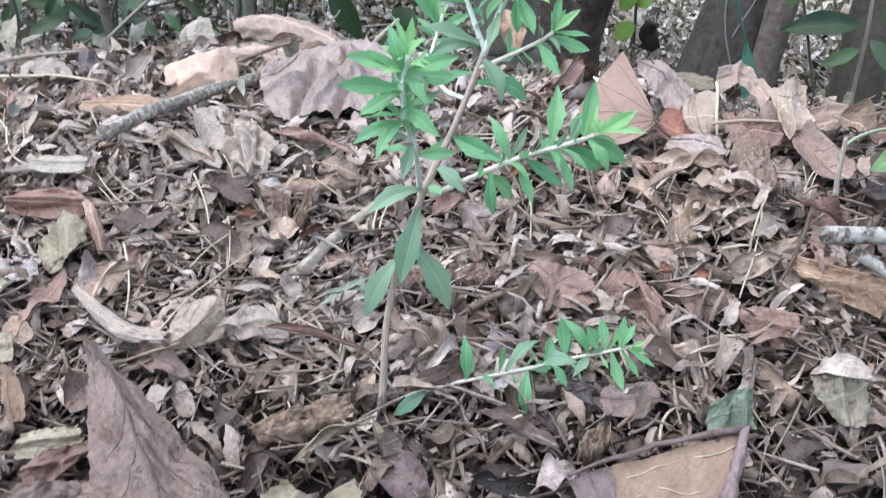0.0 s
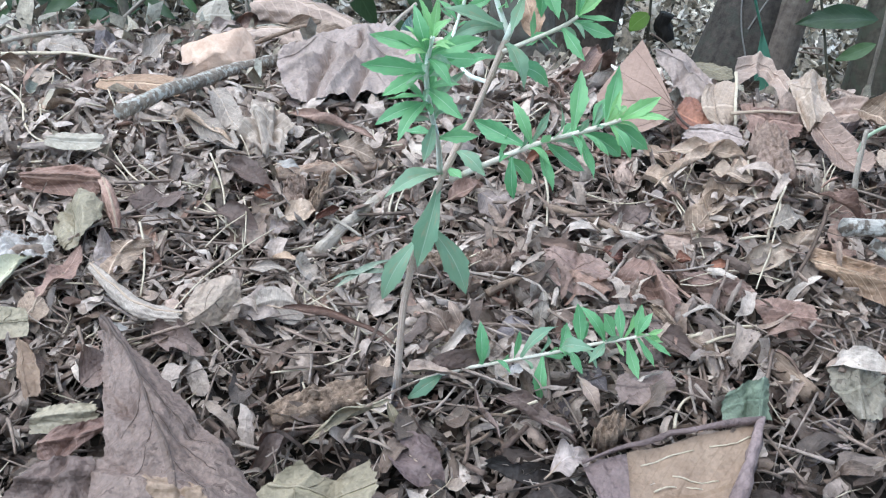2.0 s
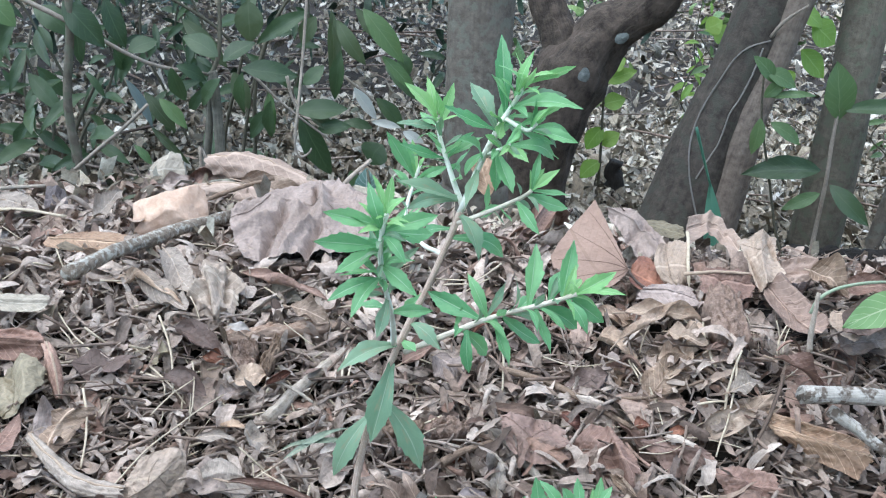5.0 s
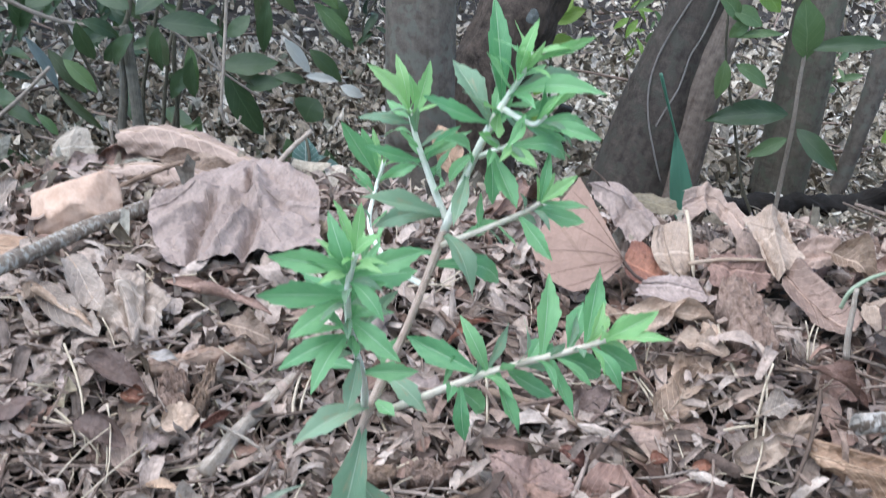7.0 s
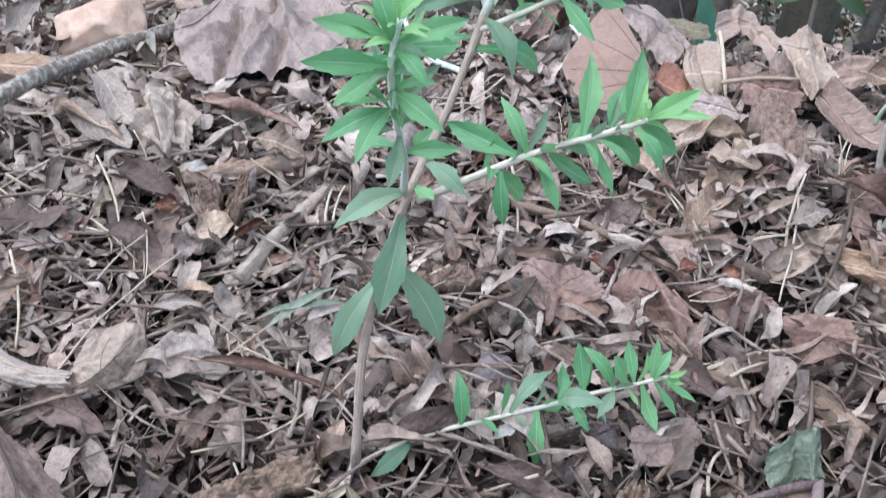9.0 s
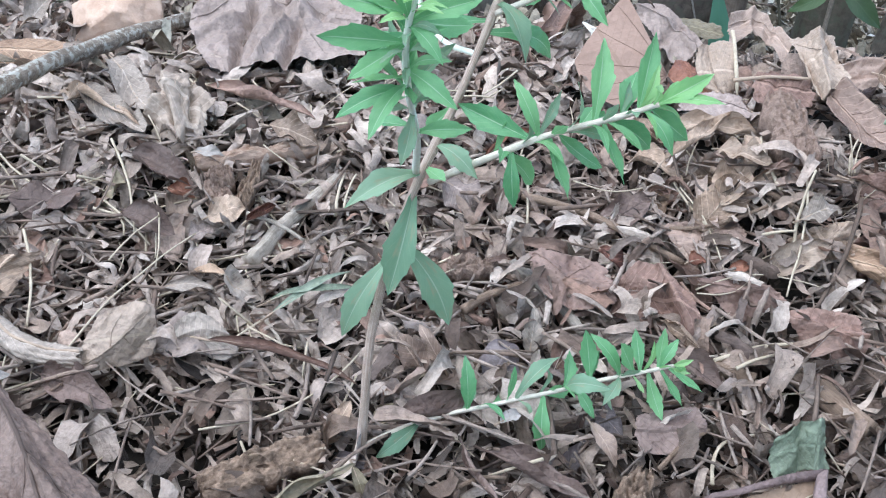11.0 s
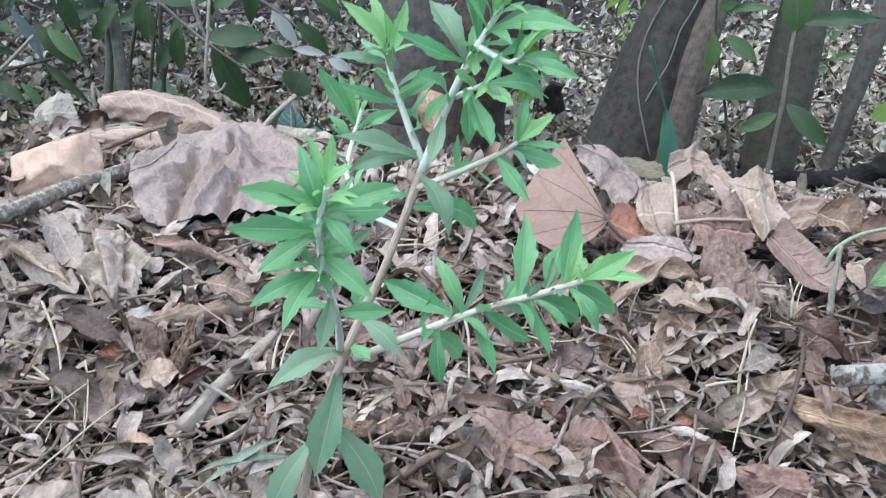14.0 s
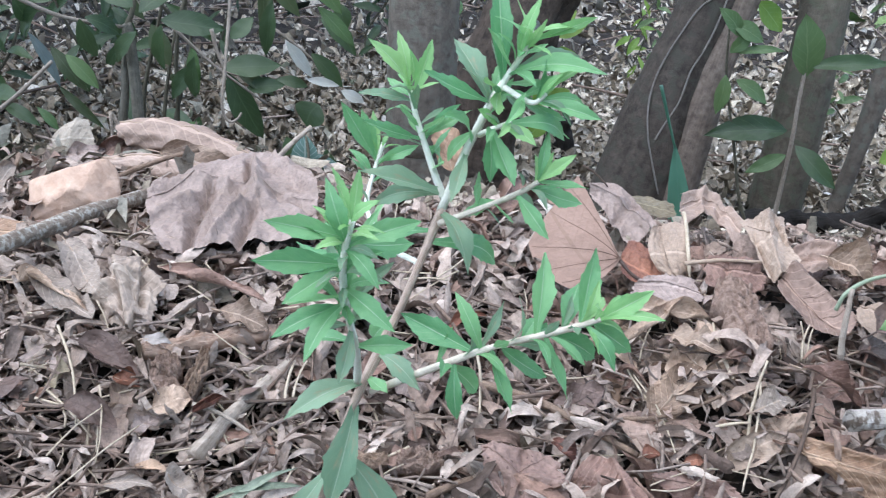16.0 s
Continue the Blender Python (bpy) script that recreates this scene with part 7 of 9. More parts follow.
dead_leaf((0.2692, 0.6270, 0.1895), (0.3332, 0.6603, 0.1938), 0.0288, M_DARK, "dark brown ribbed dead leaf draped over the litter", curl=0.6, bend=0.15, face=0.6, shape="broad", crinkle=1.6)
dead_leaf((0.2237, 0.5894, 0.1974), (0.2533, 0.5762, 0.1813), 0.0194, M_RED, "reddish-brown dead leaf with rolled margin", curl=1, bend=0.15, face=0.4, shape="oval", crinkle=1)
dead_leaf((0.1408, 0.6221, 0.1805), (0.1822, 0.6584, 0.2018), 0.0125, M_TAN, "long tan strip leaning on the litter", curl=1.1, bend=0.1, face=0.4, shape="oval", crinkle=1)
dead_leaf((0.2823, 0.6961, 0.2067), (0.3013, 0.6723, 0.1993), 0.0248, M_TAN, "tan dead leaf bent over the crest", curl=0.7, bend=0.2, face=0.6, shape="oval", crinkle=1.8)
dead_leaf((0.3004, 0.6873, 0.2032), (0.3364, 0.6799, 0.2007), 0.0231, M_RED, "brown dead leaf lying on the crest", curl=0.6, bend=0.15, face=0.6, shape="oval", crinkle=1.5)
dead_leaf((0.2004, 0.6724, 0.2009), (0.2115, 0.6445, 0.1971), 0.0183, M_GREY, "grey-brown dead leaf against a bark chunk", curl=0.5, bend=0.1, face=0.6, shape="oval", crinkle=1)
dead_leaf((0.1880, 0.6013, 0.1941), (0.2173, 0.6102, 0.2018), 0.0152, M_RED, "reddish-brown leaf strip half rolled", curl=1.2, bend=0.1, face=0.4, shape="oval", crinkle=1)
dead_leaf((0.1698, 0.6310, 0.1913), (0.1907, 0.6005, 0.1945), 0.0183, M_PINKTAN, "light brown dead leaf lying loosely", curl=0.6, bend=0.1, face=0.5, shape="oval", crinkle=1.4)
dead_leaf((0.0986, 0.5937, 0.1677), (0.1274, 0.6013, 0.1756), 0.0176, M_DARK, "dark dead leaf below the seedling", curl=0.5, bend=0.1, face=0.5, shape="oval", crinkle=1)
dead_leaf((0.0006, 0.6224, 0.1732), (0.0246, 0.6362, 0.1780), 0.0168, M_RED, "reddish dead leaf behind the seedling", curl=0.7, bend=0.1, face=0.5, shape="oval", crinkle=1)
dead_leaf((-0.1407, 0.6006, 0.1747), (-0.1146, 0.5842, 0.1685), 0.0205, M_DARK, "dark curled dead leaf", curl=0.8, bend=0.1, face=0.5, shape="oval", crinkle=1)
dead_leaf((-0.0738, 0.6613, 0.1938), (-0.0469, 0.6524, 0.1844), 0.0187, M_PINKTAN, "light brown dead leaf behind the seedling", curl=0.7, bend=0.1, face=0.5, shape="oval", crinkle=1)
dead_leaf((-0.0093, 0.4602, 0.1524), (0.0291, 0.4718, 0.1551), 0.0166, M_DARK, "dark brown rolled dead leaf", curl=1.1, bend=0.1, face=0.4, shape="oval", crinkle=1)
dead_leaf((0.1133, 0.4982, 0.1568), (0.1356, 0.4776, 0.1531), 0.0180, M_DARK, "dark brown dead leaf folded at the margin", curl=0.7, bend=0.1, face=0.5, shape="oval", crinkle=1)
dead_leaf((-0.1596, 0.4962, 0.1552), (-0.1263, 0.4754, 0.1525), 0.0191, M_DARK, "dark brown dead leaf with ragged margin", curl=0.5, bend=0.1, face=0.5, shape="oval", crinkle=1.6)
dead_leaf((0.1720, 0.5478, 0.1732), (0.2055, 0.5519, 0.1821), 0.0201, M_PINKTAN, "light brown dead leaf with bent tip", curl=0.7, bend=0.1, face=0.5, shape="oval", crinkle=1)
dead_leaf((-0.1952, 0.9400, 0.1772), (-0.1688, 0.9500, 0.1937), 0.0276, M_RED, "brown dead leaf curled like a shell on the crest", curl=0.9, bend=0.2, face=0.8, shape="oval", crinkle=1)
dead_leaf((-0.1429, 0.9150, 0.1942), (-0.0743, 0.9000, 0.1793), 0.0261, M_PINKTAN, "tan dead leaf tucked under a larger leaf", curl=0.6, bend=0.1, face=0.7, shape="oval", crinkle=1)
dead_leaf((-0.2218, 0.9300, 0.1835), (-0.1868, 0.9400, 0.1862), 0.0201, M_GREY, "grey-brown dead leaf behind a stone", curl=0.7, bend=0.1, face=0.7, shape="oval", crinkle=1)
dead_leaf((-0.1677, 0.8400, 0.1835), (-0.1425, 0.8400, 0.1759), 0.0187, M_DARK, "dark brown dead leaf beside a stone", curl=0.6, bend=0.1, face=0.7, shape="oval", crinkle=1)

# ---- large leaves along the crest and in front ----
draped_leaf("large crumpled mauve-brown dead leaf lying on the crest", ((-0.1100, 0.7150, 0.2010), (-0.0750, 0.7200, 0.2050), (-0.0200, 0.7300, 0.2080), (-0.0220, 0.7800, 0.2140), (-0.0290, 0.8350, 0.2110), (-0.0710, 0.8550, 0.2150), (-0.1320, 0.8000, 0.2070), (-0.1260, 0.7550, 0.2060)),
            M_MAUVE, 5.2, 0.0042, ((0.16, 0.5, 0.3, -0.3, 0.010, 0.16), (0.3, -0.2, 0.15, -1.0, -0.010, 0.12), (-0.9, 0.7, -0.1, 0.1, 0.009, 0.14), (-0.55, -1.0, -0.3, 0.2, -0.010, 0.13), (0.4, 0.7, 1.0, 0.1, 0.009, 0.14), (0.5, -0.1, 1.0, -0.4, -0.008, 0.14),
                              (-1.0, -0.1, -0.5, 0.0, 0.008, 0.13), (-0.2, -0.9, 0.1, -0.3, 0.008, 0.12), (0.05, 0.7, 0.14, 0.2, -0.014, 0.07)),
            ((0.0006, ((-1.0, 0.6), (-0.4, 0.35), (0.2, 0.1), (0.95, -0.2))), (0.0004, ((-0.4, 0.35), (-0.3, -0.2), (-0.1, -0.9))), (0.0004, ((0.2, 0.1), (0.35, -0.4), (0.6, -0.9)))), ragged=0.02, cells=(80, 60))
draped_leaf("cream-olive piece of dead leaf standing on edge", ((-0.229, 0.955, 0.172), (-0.214, 0.955, 0.171), (-0.199, 0.96, 0.172), (-0.202, 0.97, 0.186), (-0.207, 0.98, 0.198), (-0.215, 0.98, 0.199), (-0.223, 0.98, 0.196), (-0.234, 0.965, 0.186)), M_CREAM, 3.7, 0.0016, ((-0.2, -1.0, 0.0, 1.0, 0.003, 0.6),), ragged=0.06)
draped_leaf("dark slate dead leaf standing on the crest", ((-0.292, 0.85, 0.184), (-0.283, 0.85, 0.184), (-0.272, 0.85, 0.185), (-0.275, 0.86, 0.193), (-0.28, 0.87, 0.2), (-0.287, 0.87, 0.202), (-0.295, 0.87, 0.203), (-0.295, 0.86, 0.193)), M_PURPLE, 6.1, 0.0016, ((-0.2, -1.0, 0.1, 1.0, 0.004, 0.6),), ragged=0.05)
rolled_strip("long tan dead leaf rolled up along its length", ((-0.1720, 0.9400, 0.1960), (-0.1430, 0.9350, 0.1970), (-0.1110, 0.9250, 0.1920), (-0.0700, 0.9050, 0.1860)), (0.0120, 0.0165, 0.0155, 0.008), M_CREST, 2.0, 4.6, -0.9, 0.0034)
rolled_strip("narrow tan dead leaf half rolled up", ((-0.1830, 0.9000, 0.1900), (-0.1520, 0.8930, 0.1880), (-0.1200, 0.8850, 0.1840), (-0.0900, 0.8750, 0.1800)), (0.004, 0.0115, 0.0145, 0.009), M_CREST, 6.0, 3.9, -0.5, 0.0028)
draped_leaf("crumpled pale dead leaf balled up like a cabbage head", ((-0.1320, 0.6570, 0.1800), (-0.1200, 0.6480, 0.1890), (-0.1090, 0.6500, 0.1770), (-0.1050, 0.6680, 0.1930), (-0.1060, 0.6930, 0.1950), (-0.1210, 0.7000, 0.2090), (-0.1350, 0.6930, 0.1990), (-0.1380, 0.6750, 0.1960)),
            M_BALL, 7.7, 0.0055, ((-0.6, 0.9, 0.1, -0.9, 0.007, 0.3), (0.3, 1.0, 0.5, -0.3, -0.008, 0.2), (-0.9, -0.3, 0.4, 0.3, 0.008, 0.2), (0.5, 0.4, 1.0, 0.2, 0.008, 0.18), (-0.2, -1.0, -0.4, 0.2, -0.008, 0.14)), ((0.0007, ((-0.9, 0.8), (-0.2, 0.2), (0.7, -0.8))),), ragged=0.10, cells=(56, 56))
draped_leaf("broad pinkish-brown leaf with fine radiating veins standing upright", ((0.1560, 0.7000, 0.2060), (0.1480, 0.7240, 0.2240), (0.1380, 0.7500, 0.2410), (0.1190, 0.7340, 0.2240), (0.1040, 0.7180, 0.2090), (0.1100, 0.6980, 0.1990), (0.1240, 0.6850, 0.1950), (0.1430, 0.6890, 0.1990)),
            M_BROAD, 1.3, 0.0007, ((-1.0, -1.0, 0.9, 0.5, 0.0015, 0.4),), [(0.00028, ((-0.97, -0.97), (0.5 * a - 0.5, 0.5 * b - 0.5), (a, b))) for a, b in ((0.95, -0.7), (0.95, 0.0), (0.8, 0.9), (0.0, 0.95), (-0.65, 0.9))], rib=M_RIBFAN, ragged=0.012)
stick("stick", (0.1560, 0.7000, 0.2060), (0.1730, 0.6900, 0.1950), 0.0011, M_RIBDARK, "dark stalk of a broad dead leaf", bow=-0.12, taper=0.8)
draped_leaf("lilac-grey crumpled dead leaf draped over the crest", ((0.1550, 0.8000, 0.2160), (0.1800, 0.7950, 0.2150), (0.1970, 0.7650, 0.2010), (0.1880, 0.7550, 0.1980), (0.1740, 0.7450, 0.1950), (0.1660, 0.7650, 0.2030), (0.1560, 0.7850, 0.2110), (0.1550, 0.7950, 0.2120)),
            M_MAUVE, 9.1, 0.003, ((-1.0, 0.1, 1.0, -0.2, 0.006, 0.5), (0.1, 0.9, 0.4, -0.6, -0.004, 0.25)), ((0.0006, ((-0.95, 0.1), (0.0, 0.0), (0.95, -0.2))),), ragged=0.05)
stick("stick", (0.1530, 0.8000, 0.2290), (0.1700, 0.7950, 0.2160), 0.0009, M_DARKTWIG, "dark thin stalk of a dead leaf", bow=0.1, taper=0.6)
draped_leaf("tan leaf cupped upright with a pale raised margin", ((0.1860, 0.7000, 0.1950), (0.1900, 0.6920, 0.1990), (0.1990, 0.7000, 0.1950), (0.1990, 0.7060, 0.2070), (0.2045, 0.7320, 0.2150), (0.1940, 0.7400, 0.2150), (0.1820, 0.7300, 0.2140), (0.1770, 0.7110, 0.2040)),
            M_PINKTAN, 4.4, 0.0012, ((-0.3, -1.0, -0.2, 1.0, -0.003, 0.5),), ((0.0005, ((-0.2, -0.9), (-0.1, 0.0), (-0.3, 0.9))),), ragged=0.03)
v, f, uv = tube(spline(((0.2060, 0.7430, 0.2190), (0.2045, 0.7310, 0.2150), (0.1985, 0.7050, 0.2095), (0.1985, 0.6950, 0.1960)), 6), [0.0014, 0.0014] + [0.0012] * 15 + [0.0006] * 2, 8, 0.3, 2)
tagged(mesh_object("leaf_margin", v, f, M_STRAW, None, uv), "pale rolled margin of a cupped dead leaf", "leaf")
draped_leaf("glossy rust-brown dead leaf in a hollow", ((0.1570, 0.7000, 0.2010), (0.1610, 0.6900, 0.1970), (0.1730, 0.6900, 0.1950), (0.1840, 0.7000, 0.1950), (0.1830, 0.7250, 0.2000), (0.1770, 0.7350, 0.2030), (0.1700, 0.7350, 0.2040), (0.1620, 0.7150, 0.2040)), M_RUST, 3.3, 0.0014, ((-0.8, 0.0, 0.8, 0.0, -0.004, 0.5),), ragged=0.06)
draped_leaf("tan dead leaf arching over a dark hollow with a wavy margin", ((0.2100, 0.7500, 0.2060), (0.2340, 0.7700, 0.2050), (0.2390, 0.7350, 0.2000), (0.2480, 0.7450, 0.2030), (0.2560, 0.7600, 0.2040), (0.2440, 0.8000, 0.2090), (0.2140, 0.7850, 0.2130), (0.2100, 0.7650, 0.2110)),
            M_CREST, 6.6, 0.0026, ((-1.0, 0.6, 0.9, 0.4, 0.006, 0.5), (-0.4, -1.0, -0.3, 1.0, 0.004, 0.2), (0.3, -1.0, 0.4, 0.9, -0.004, 0.25)), ((0.0006, ((-0.95, 0.2), (0.0, 0.2), (0.95, 0.1))),), ragged=0.05)
draped_leaf("broad tan dead leaf draped over the crest", ((0.2400, 0.6850, 0.2030), (0.2470, 0.6800, 0.2010), (0.2620, 0.6900, 0.2110), (0.2630, 0.7150, 0.2160), (0.2740, 0.7450, 0.2150), (0.2590, 0.7450, 0.2160), (0.2430, 0.7450, 0.2110), (0.2400, 0.7150, 0.2120)),
            M_PINKTAN, 8.8, 0.0022, ((0.1, -1.0, 0.2, 1.0, 0.006, 0.5), (-0.6, 0.0, -0.3, -0.9, -0.004, 0.25), (0.5, 0.8, 0.9, -0.2, -0.004, 0.2)), ((0.0006, ((0.15, -0.95), (0.2, 0.0), (0.1, 0.95))), (0.0004, ((0.2, 0.0), (0.5, 0.4), (0.9, 0.6))), (0.0004, ((0.2, 0.0), (-0.3, 0.4), (-0.8, 0.6)))), ragged=0.04)
draped_leaf("orange-brown dead leaf with a turned-in rim", ((0.2000, 0.6750, 0.2010), (0.2160, 0.6700, 0.1980), (0.2370, 0.6750, 0.1980), (0.2410, 0.6850, 0.2030), (0.2370, 0.7000, 0.2080), (0.2230, 0.7000, 0.2110), (0.2130, 0.7000, 0.2090), (0.2030, 0.6900, 0.2070)),
            M_RED, 2.2, 0.0024, ((-0.9, 0.4, 0.9, 0.5, 0.004, 0.4), (-0.3, -1.0, -0.1, 0.6, -0.003, 0.2)), ((0.0006, ((-0.9, 0.2), (0.0, 0.1), (0.9, 0.1))),), ragged=0.08)
stick("stick", (0.1920, 0.6890, 0.2090), (0.2370, 0.6870, 0.2110), 0.0014, M_TANW, "pale leaf stalk lying across dead leaves", bow=0.05, taper=0.7)
draped_leaf("large brown dead leaf hanging over the edge like a trough", ((0.2420, 0.6720, 0.2030), (0.2470, 0.6430, 0.1970), (0.2600, 0.6260, 0.1950), (0.2690, 0.6300, 0.1980), (0.2790, 0.6400, 0.1980), (0.2710, 0.6650, 0.2010), (0.2590, 0.6900, 0.2110), (0.2480, 0.6830, 0.2060)),
            M_TROUGH, 7.1, 0.0020, ((-0.9, 0.0, 0.9, -0.1, -0.004, 0.9), (-0.9, 0.75, 0.8, 0.7, 0.004, 0.3)), ((0.0007, ((-0.95, 0.1), (0.0, 0.0), (0.95, -0.1))), (0.0004, ((-0.4, 0.0), (-0.1, 0.5), (0.1, 0.9))), (0.0004, ((-0.2, 0.0), (0.1, -0.5), (0.3, -0.9))), (0.0004, ((0.2, 0.0), (0.5, 0.5), (0.6, 0.9)))), ragged=0.03)
draped_leaf("tan-brown dead leaf folded into ridges", ((0.2540, 0.6900, 0.2050), (0.2640, 0.6870, 0.2040), (0.2780, 0.6890, 0.2060), (0.2890, 0.6980, 0.2090), (0.2870, 0.7080, 0.2130), (0.2810, 0.7140, 0.2150), (0.2700, 0.7090, 0.2110), (0.2590, 0.7020, 0.2070)), M_TROUGH, 3.5, 0.0022, ((-0.9, 0.5, 0.9, 0.6, 0.005, 0.35), (-0.8, -0.2, 0.8, 0.0, -0.005, 0.3), (-0.7, -0.8, 0.8, -0.6, 0.003, 0.3)), ragged=0.06)
draped_leaf("pinkish-tan dead leaf lying at the edge of the crest", ((0.2740, 0.6400, 0.1990), (0.2740, 0.6200, 0.1990), (0.2800, 0.6060, 0.1990), (0.2940, 0.6240, 0.2010), (0.3070, 0.6500, 0.2020), (0.2990, 0.6560, 0.2010), (0.2880, 0.6540, 0.1990), (0.2800, 0.6480, 0.1990)), M_PINKTAN, 2.4, 0.0022, ((-0.9, 0.1, 0.9, 0.3, 0.004, 0.5),), ((0.0005, ((-0.9, 0.0), (0.0, 0.1), (0.9, 0.1))),), ragged=0.06)
draped_leaf("flat olive-tan leaf on the crest", ((0.1860, 0.8000, 0.1970), (0.2010, 0.7900, 0.1960), (0.2170, 0.7850, 0.1980), (0.2180, 0.7900, 0.2000), (0.2190, 0.8000, 0.2020), (0.2070, 0.8150, 0.2020), (0.1910, 0.8150, 0.2020), (0.1870, 0.8100, 0.1990)), M_OLIVE, 1.9, 0.002, ragged=0.06)
draped_leaf("grey torn dead leaf lying flat on the litter", ((0.1580, 0.6780, 0.1930), (0.1740, 0.6700, 0.1950), (0.1930, 0.6640, 0.1930), (0.2020, 0.6720, 0.1950), (0.2000, 0.6920, 0.2000), (0.1840, 0.6950, 0.2010), (0.1680, 0.6900, 0.1990), (0.1600, 0.6860, 0.1960)), M_GREY, 5.9, 0.0022, ((-0.9, 0.2, 0.9, 0.1, 0.003, 0.4),), ((0.0005, ((-0.9, 0.1), (0.0, 0.1), (0.9, 0.0))),), ragged=0.12)
draped_leaf("large brown leathery leaf with dark branching veins", ((-0.1810, 0.4770, 0.1640), (-0.1600, 0.4080, 0.1630), (-0.1520, 0.3420, 0.1500), (-0.1070, 0.3340, 0.1550), (-0.0740, 0.3600, 0.1480), (-0.1120, 0.4080, 0.1600), (-0.1750, 0.4760, 0.1660), (-0.1780, 0.4780, 0.1690)),
            M_LEATHER, 4.1, 0.0034, ((-0.9, 0.0, 0.95, 0.05, 0.006, 0.6), (0.3, -1.0, 0.5, -0.2, -0.004, 0.2), (0.0, 1.0, 0.2, 0.3, -0.004, 0.18), (-0.2, 0.0, 0.5, 0.9, 0.0022, 0.16), (0.1, 0.0, 0.8, 0.85, 0.0022, 0.16), (-0.2, 0.0, 0.4, -0.9, 0.0022, 0.16), (0.15, 0.0, 0.8, -0.85, 0.0022, 0.16), (-0.3, -0.9, -0.1, -0.4, -0.003, 0.15)),
            ((0.0010, ((-1.0, 0.0), (-0.5, 0.02), (0.0, -0.05), (0.35, 0.06), (0.75, 0.02))), (0.0005, ((-0.35, 0.02), (-0.05, 0.4), (0.25, 0.75))), (0.0004, ((0.0, -0.03), (0.3, 0.4), (0.5, 0.6))), (0.0003, ((-0.3, 0.0), (0.0, -0.3), (0.2, -0.65))), (0.0003, ((0.05, -0.03), (0.35, -0.3), (0.6, -0.5))), (0.00025, ((0.35, 0.05), (0.6, 0.3), (0.8, 0.4)))), rib=M_RIBDARK, ragged=0.02, cells=(70, 56))
draped_leaf("pale yellow-tan dead leaf with wavy edge", ((-0.0880, 0.3630, 0.1480), (-0.0610, 0.3560, 0.1470), (-0.0350, 0.3590, 0.1470), (-0.0250, 0.3740, 0.1550), (-0.0310, 0.3840, 0.1620), (-0.0520, 0.3810, 0.1520), (-0.0620, 0.3840, 0.1620), (-0.0760, 0.3740, 0.1570)),
            M_YELLOW, 2.7, 0.0016, ((0.15, -1.0, 0.25, 1.0, -0.004, 0.3), (-0.5, -1.0, -0.4, 0.9, 0.003, 0.4)), ((0.0007, ((-0.95, -0.2), (-0.3, 0.1), (0.3, 0.0), (0.95, 0.1))), (0.0004, ((-0.3, 0.1), (-0.1, 0.5), (0.0, 0.9))), (0.0004, ((-0.5, 0.0), (-0.3, -0.4), (-0.2, -0.9)))), ragged=0.06)

draped_leaf("orange-brown dead leaf arched and curled over", ((-0.2730, 0.6230, 0.1770), (-0.2480, 0.6180, 0.1740), (-0.2230, 0.6180, 0.1740), (-0.2200, 0.6240, 0.1800), (-0.2240, 0.6300, 0.1860), (-0.2410, 0.6320, 0.1890), (-0.2710, 0.6330, 0.1830), (-0.2740, 0.6270, 0.1800)),
            M_RUSSET, 3.8, 0.0026, ((-0.9, 0.2, 0.9, 0.3, 0.006, 0.7), (-0.6, -0.4, 0.5, -0.1, -0.004, 0.25), (-0.2, 0.7, 0.7, 0.5, -0.003, 0.2)), ((0.0006, ((-0.95, 0.1), (0.0, 0.2), (0.95, 0.2))),), ragged=0.04)
rolled_strip("narrow brown dead leaf hanging in a roll", ((-0.2190, 0.6200, 0.1840), (-0.2130, 0.6090, 0.1790), (-0.2080, 0.5990, 0.1710), (-0.2035, 0.5890, 0.1630)), (0.0026, 0.0042, 0.0040, 0.0018), M_RUSSET, 9.4, 4.0, -0.4)
draped_leaf("olive-yellow dead leaf with one half rolled up", ((-0.2300, 0.5700, 0.1600), (-0.2150, 0.5690, 0.1700), (-0.2130, 0.5970, 0.1760), (-0.2190, 0.6030, 0.1820), (-0.2320, 0.6120, 0.1760), (-0.2440, 0.6070, 0.1680), (-0.2450, 0.5930, 0.1630), (-0.2380, 0.5800, 0.1610)),
            M_OLIVE, 5.5, 0.0012, ((0.2, -0.8, 0.9, 0.4, 0.008, 0.8), (-0.5, -0.7, 0.2, 0.8, -0.004, 0.25)), ((0.0006, ((-0.9, -0.8), (0.0, 0.0), (0.6, 0.9))),), ragged=0.04)
draped_leaf("grey-brown dead leaf folded over a dark hollow", ((-0.2020, 0.5340, 0.1580), (-0.2080, 0.5530, 0.1660), (-0.1970, 0.5620, 0.1720), (-0.1850, 0.5640, 0.1740), (-0.1740, 0.5700, 0.1720), (-0.1800, 0.5600, 0.1640), (-0.1880, 0.5420, 0.1590), (-0.1950, 0.5340, 0.1570)),
            M_TAN, 2.9, 0.0022, ((-0.9, 0.0, 0.9, 0.1, 0.003, 0.3), (0.1, -0.9, 0.3, 0.9, -0.002, 0.2)), ((0.0005, ((-0.9, -0.2), (0.0, 0.0), (0.9, 0.2))),), ragged=0.08)
rolled_strip("grey-brown dead leaf rolled into a trough", ((-0.2060, 0.5440, 0.1650), (-0.1830, 0.5170, 0.1630), (-0.1640, 0.5010, 0.1610), (-0.1420, 0.4960, 0.1600)), (0.0022, 0.0048, 0.0056, 0.0050), M_PALE, 4.9, 3.4, -0.3)
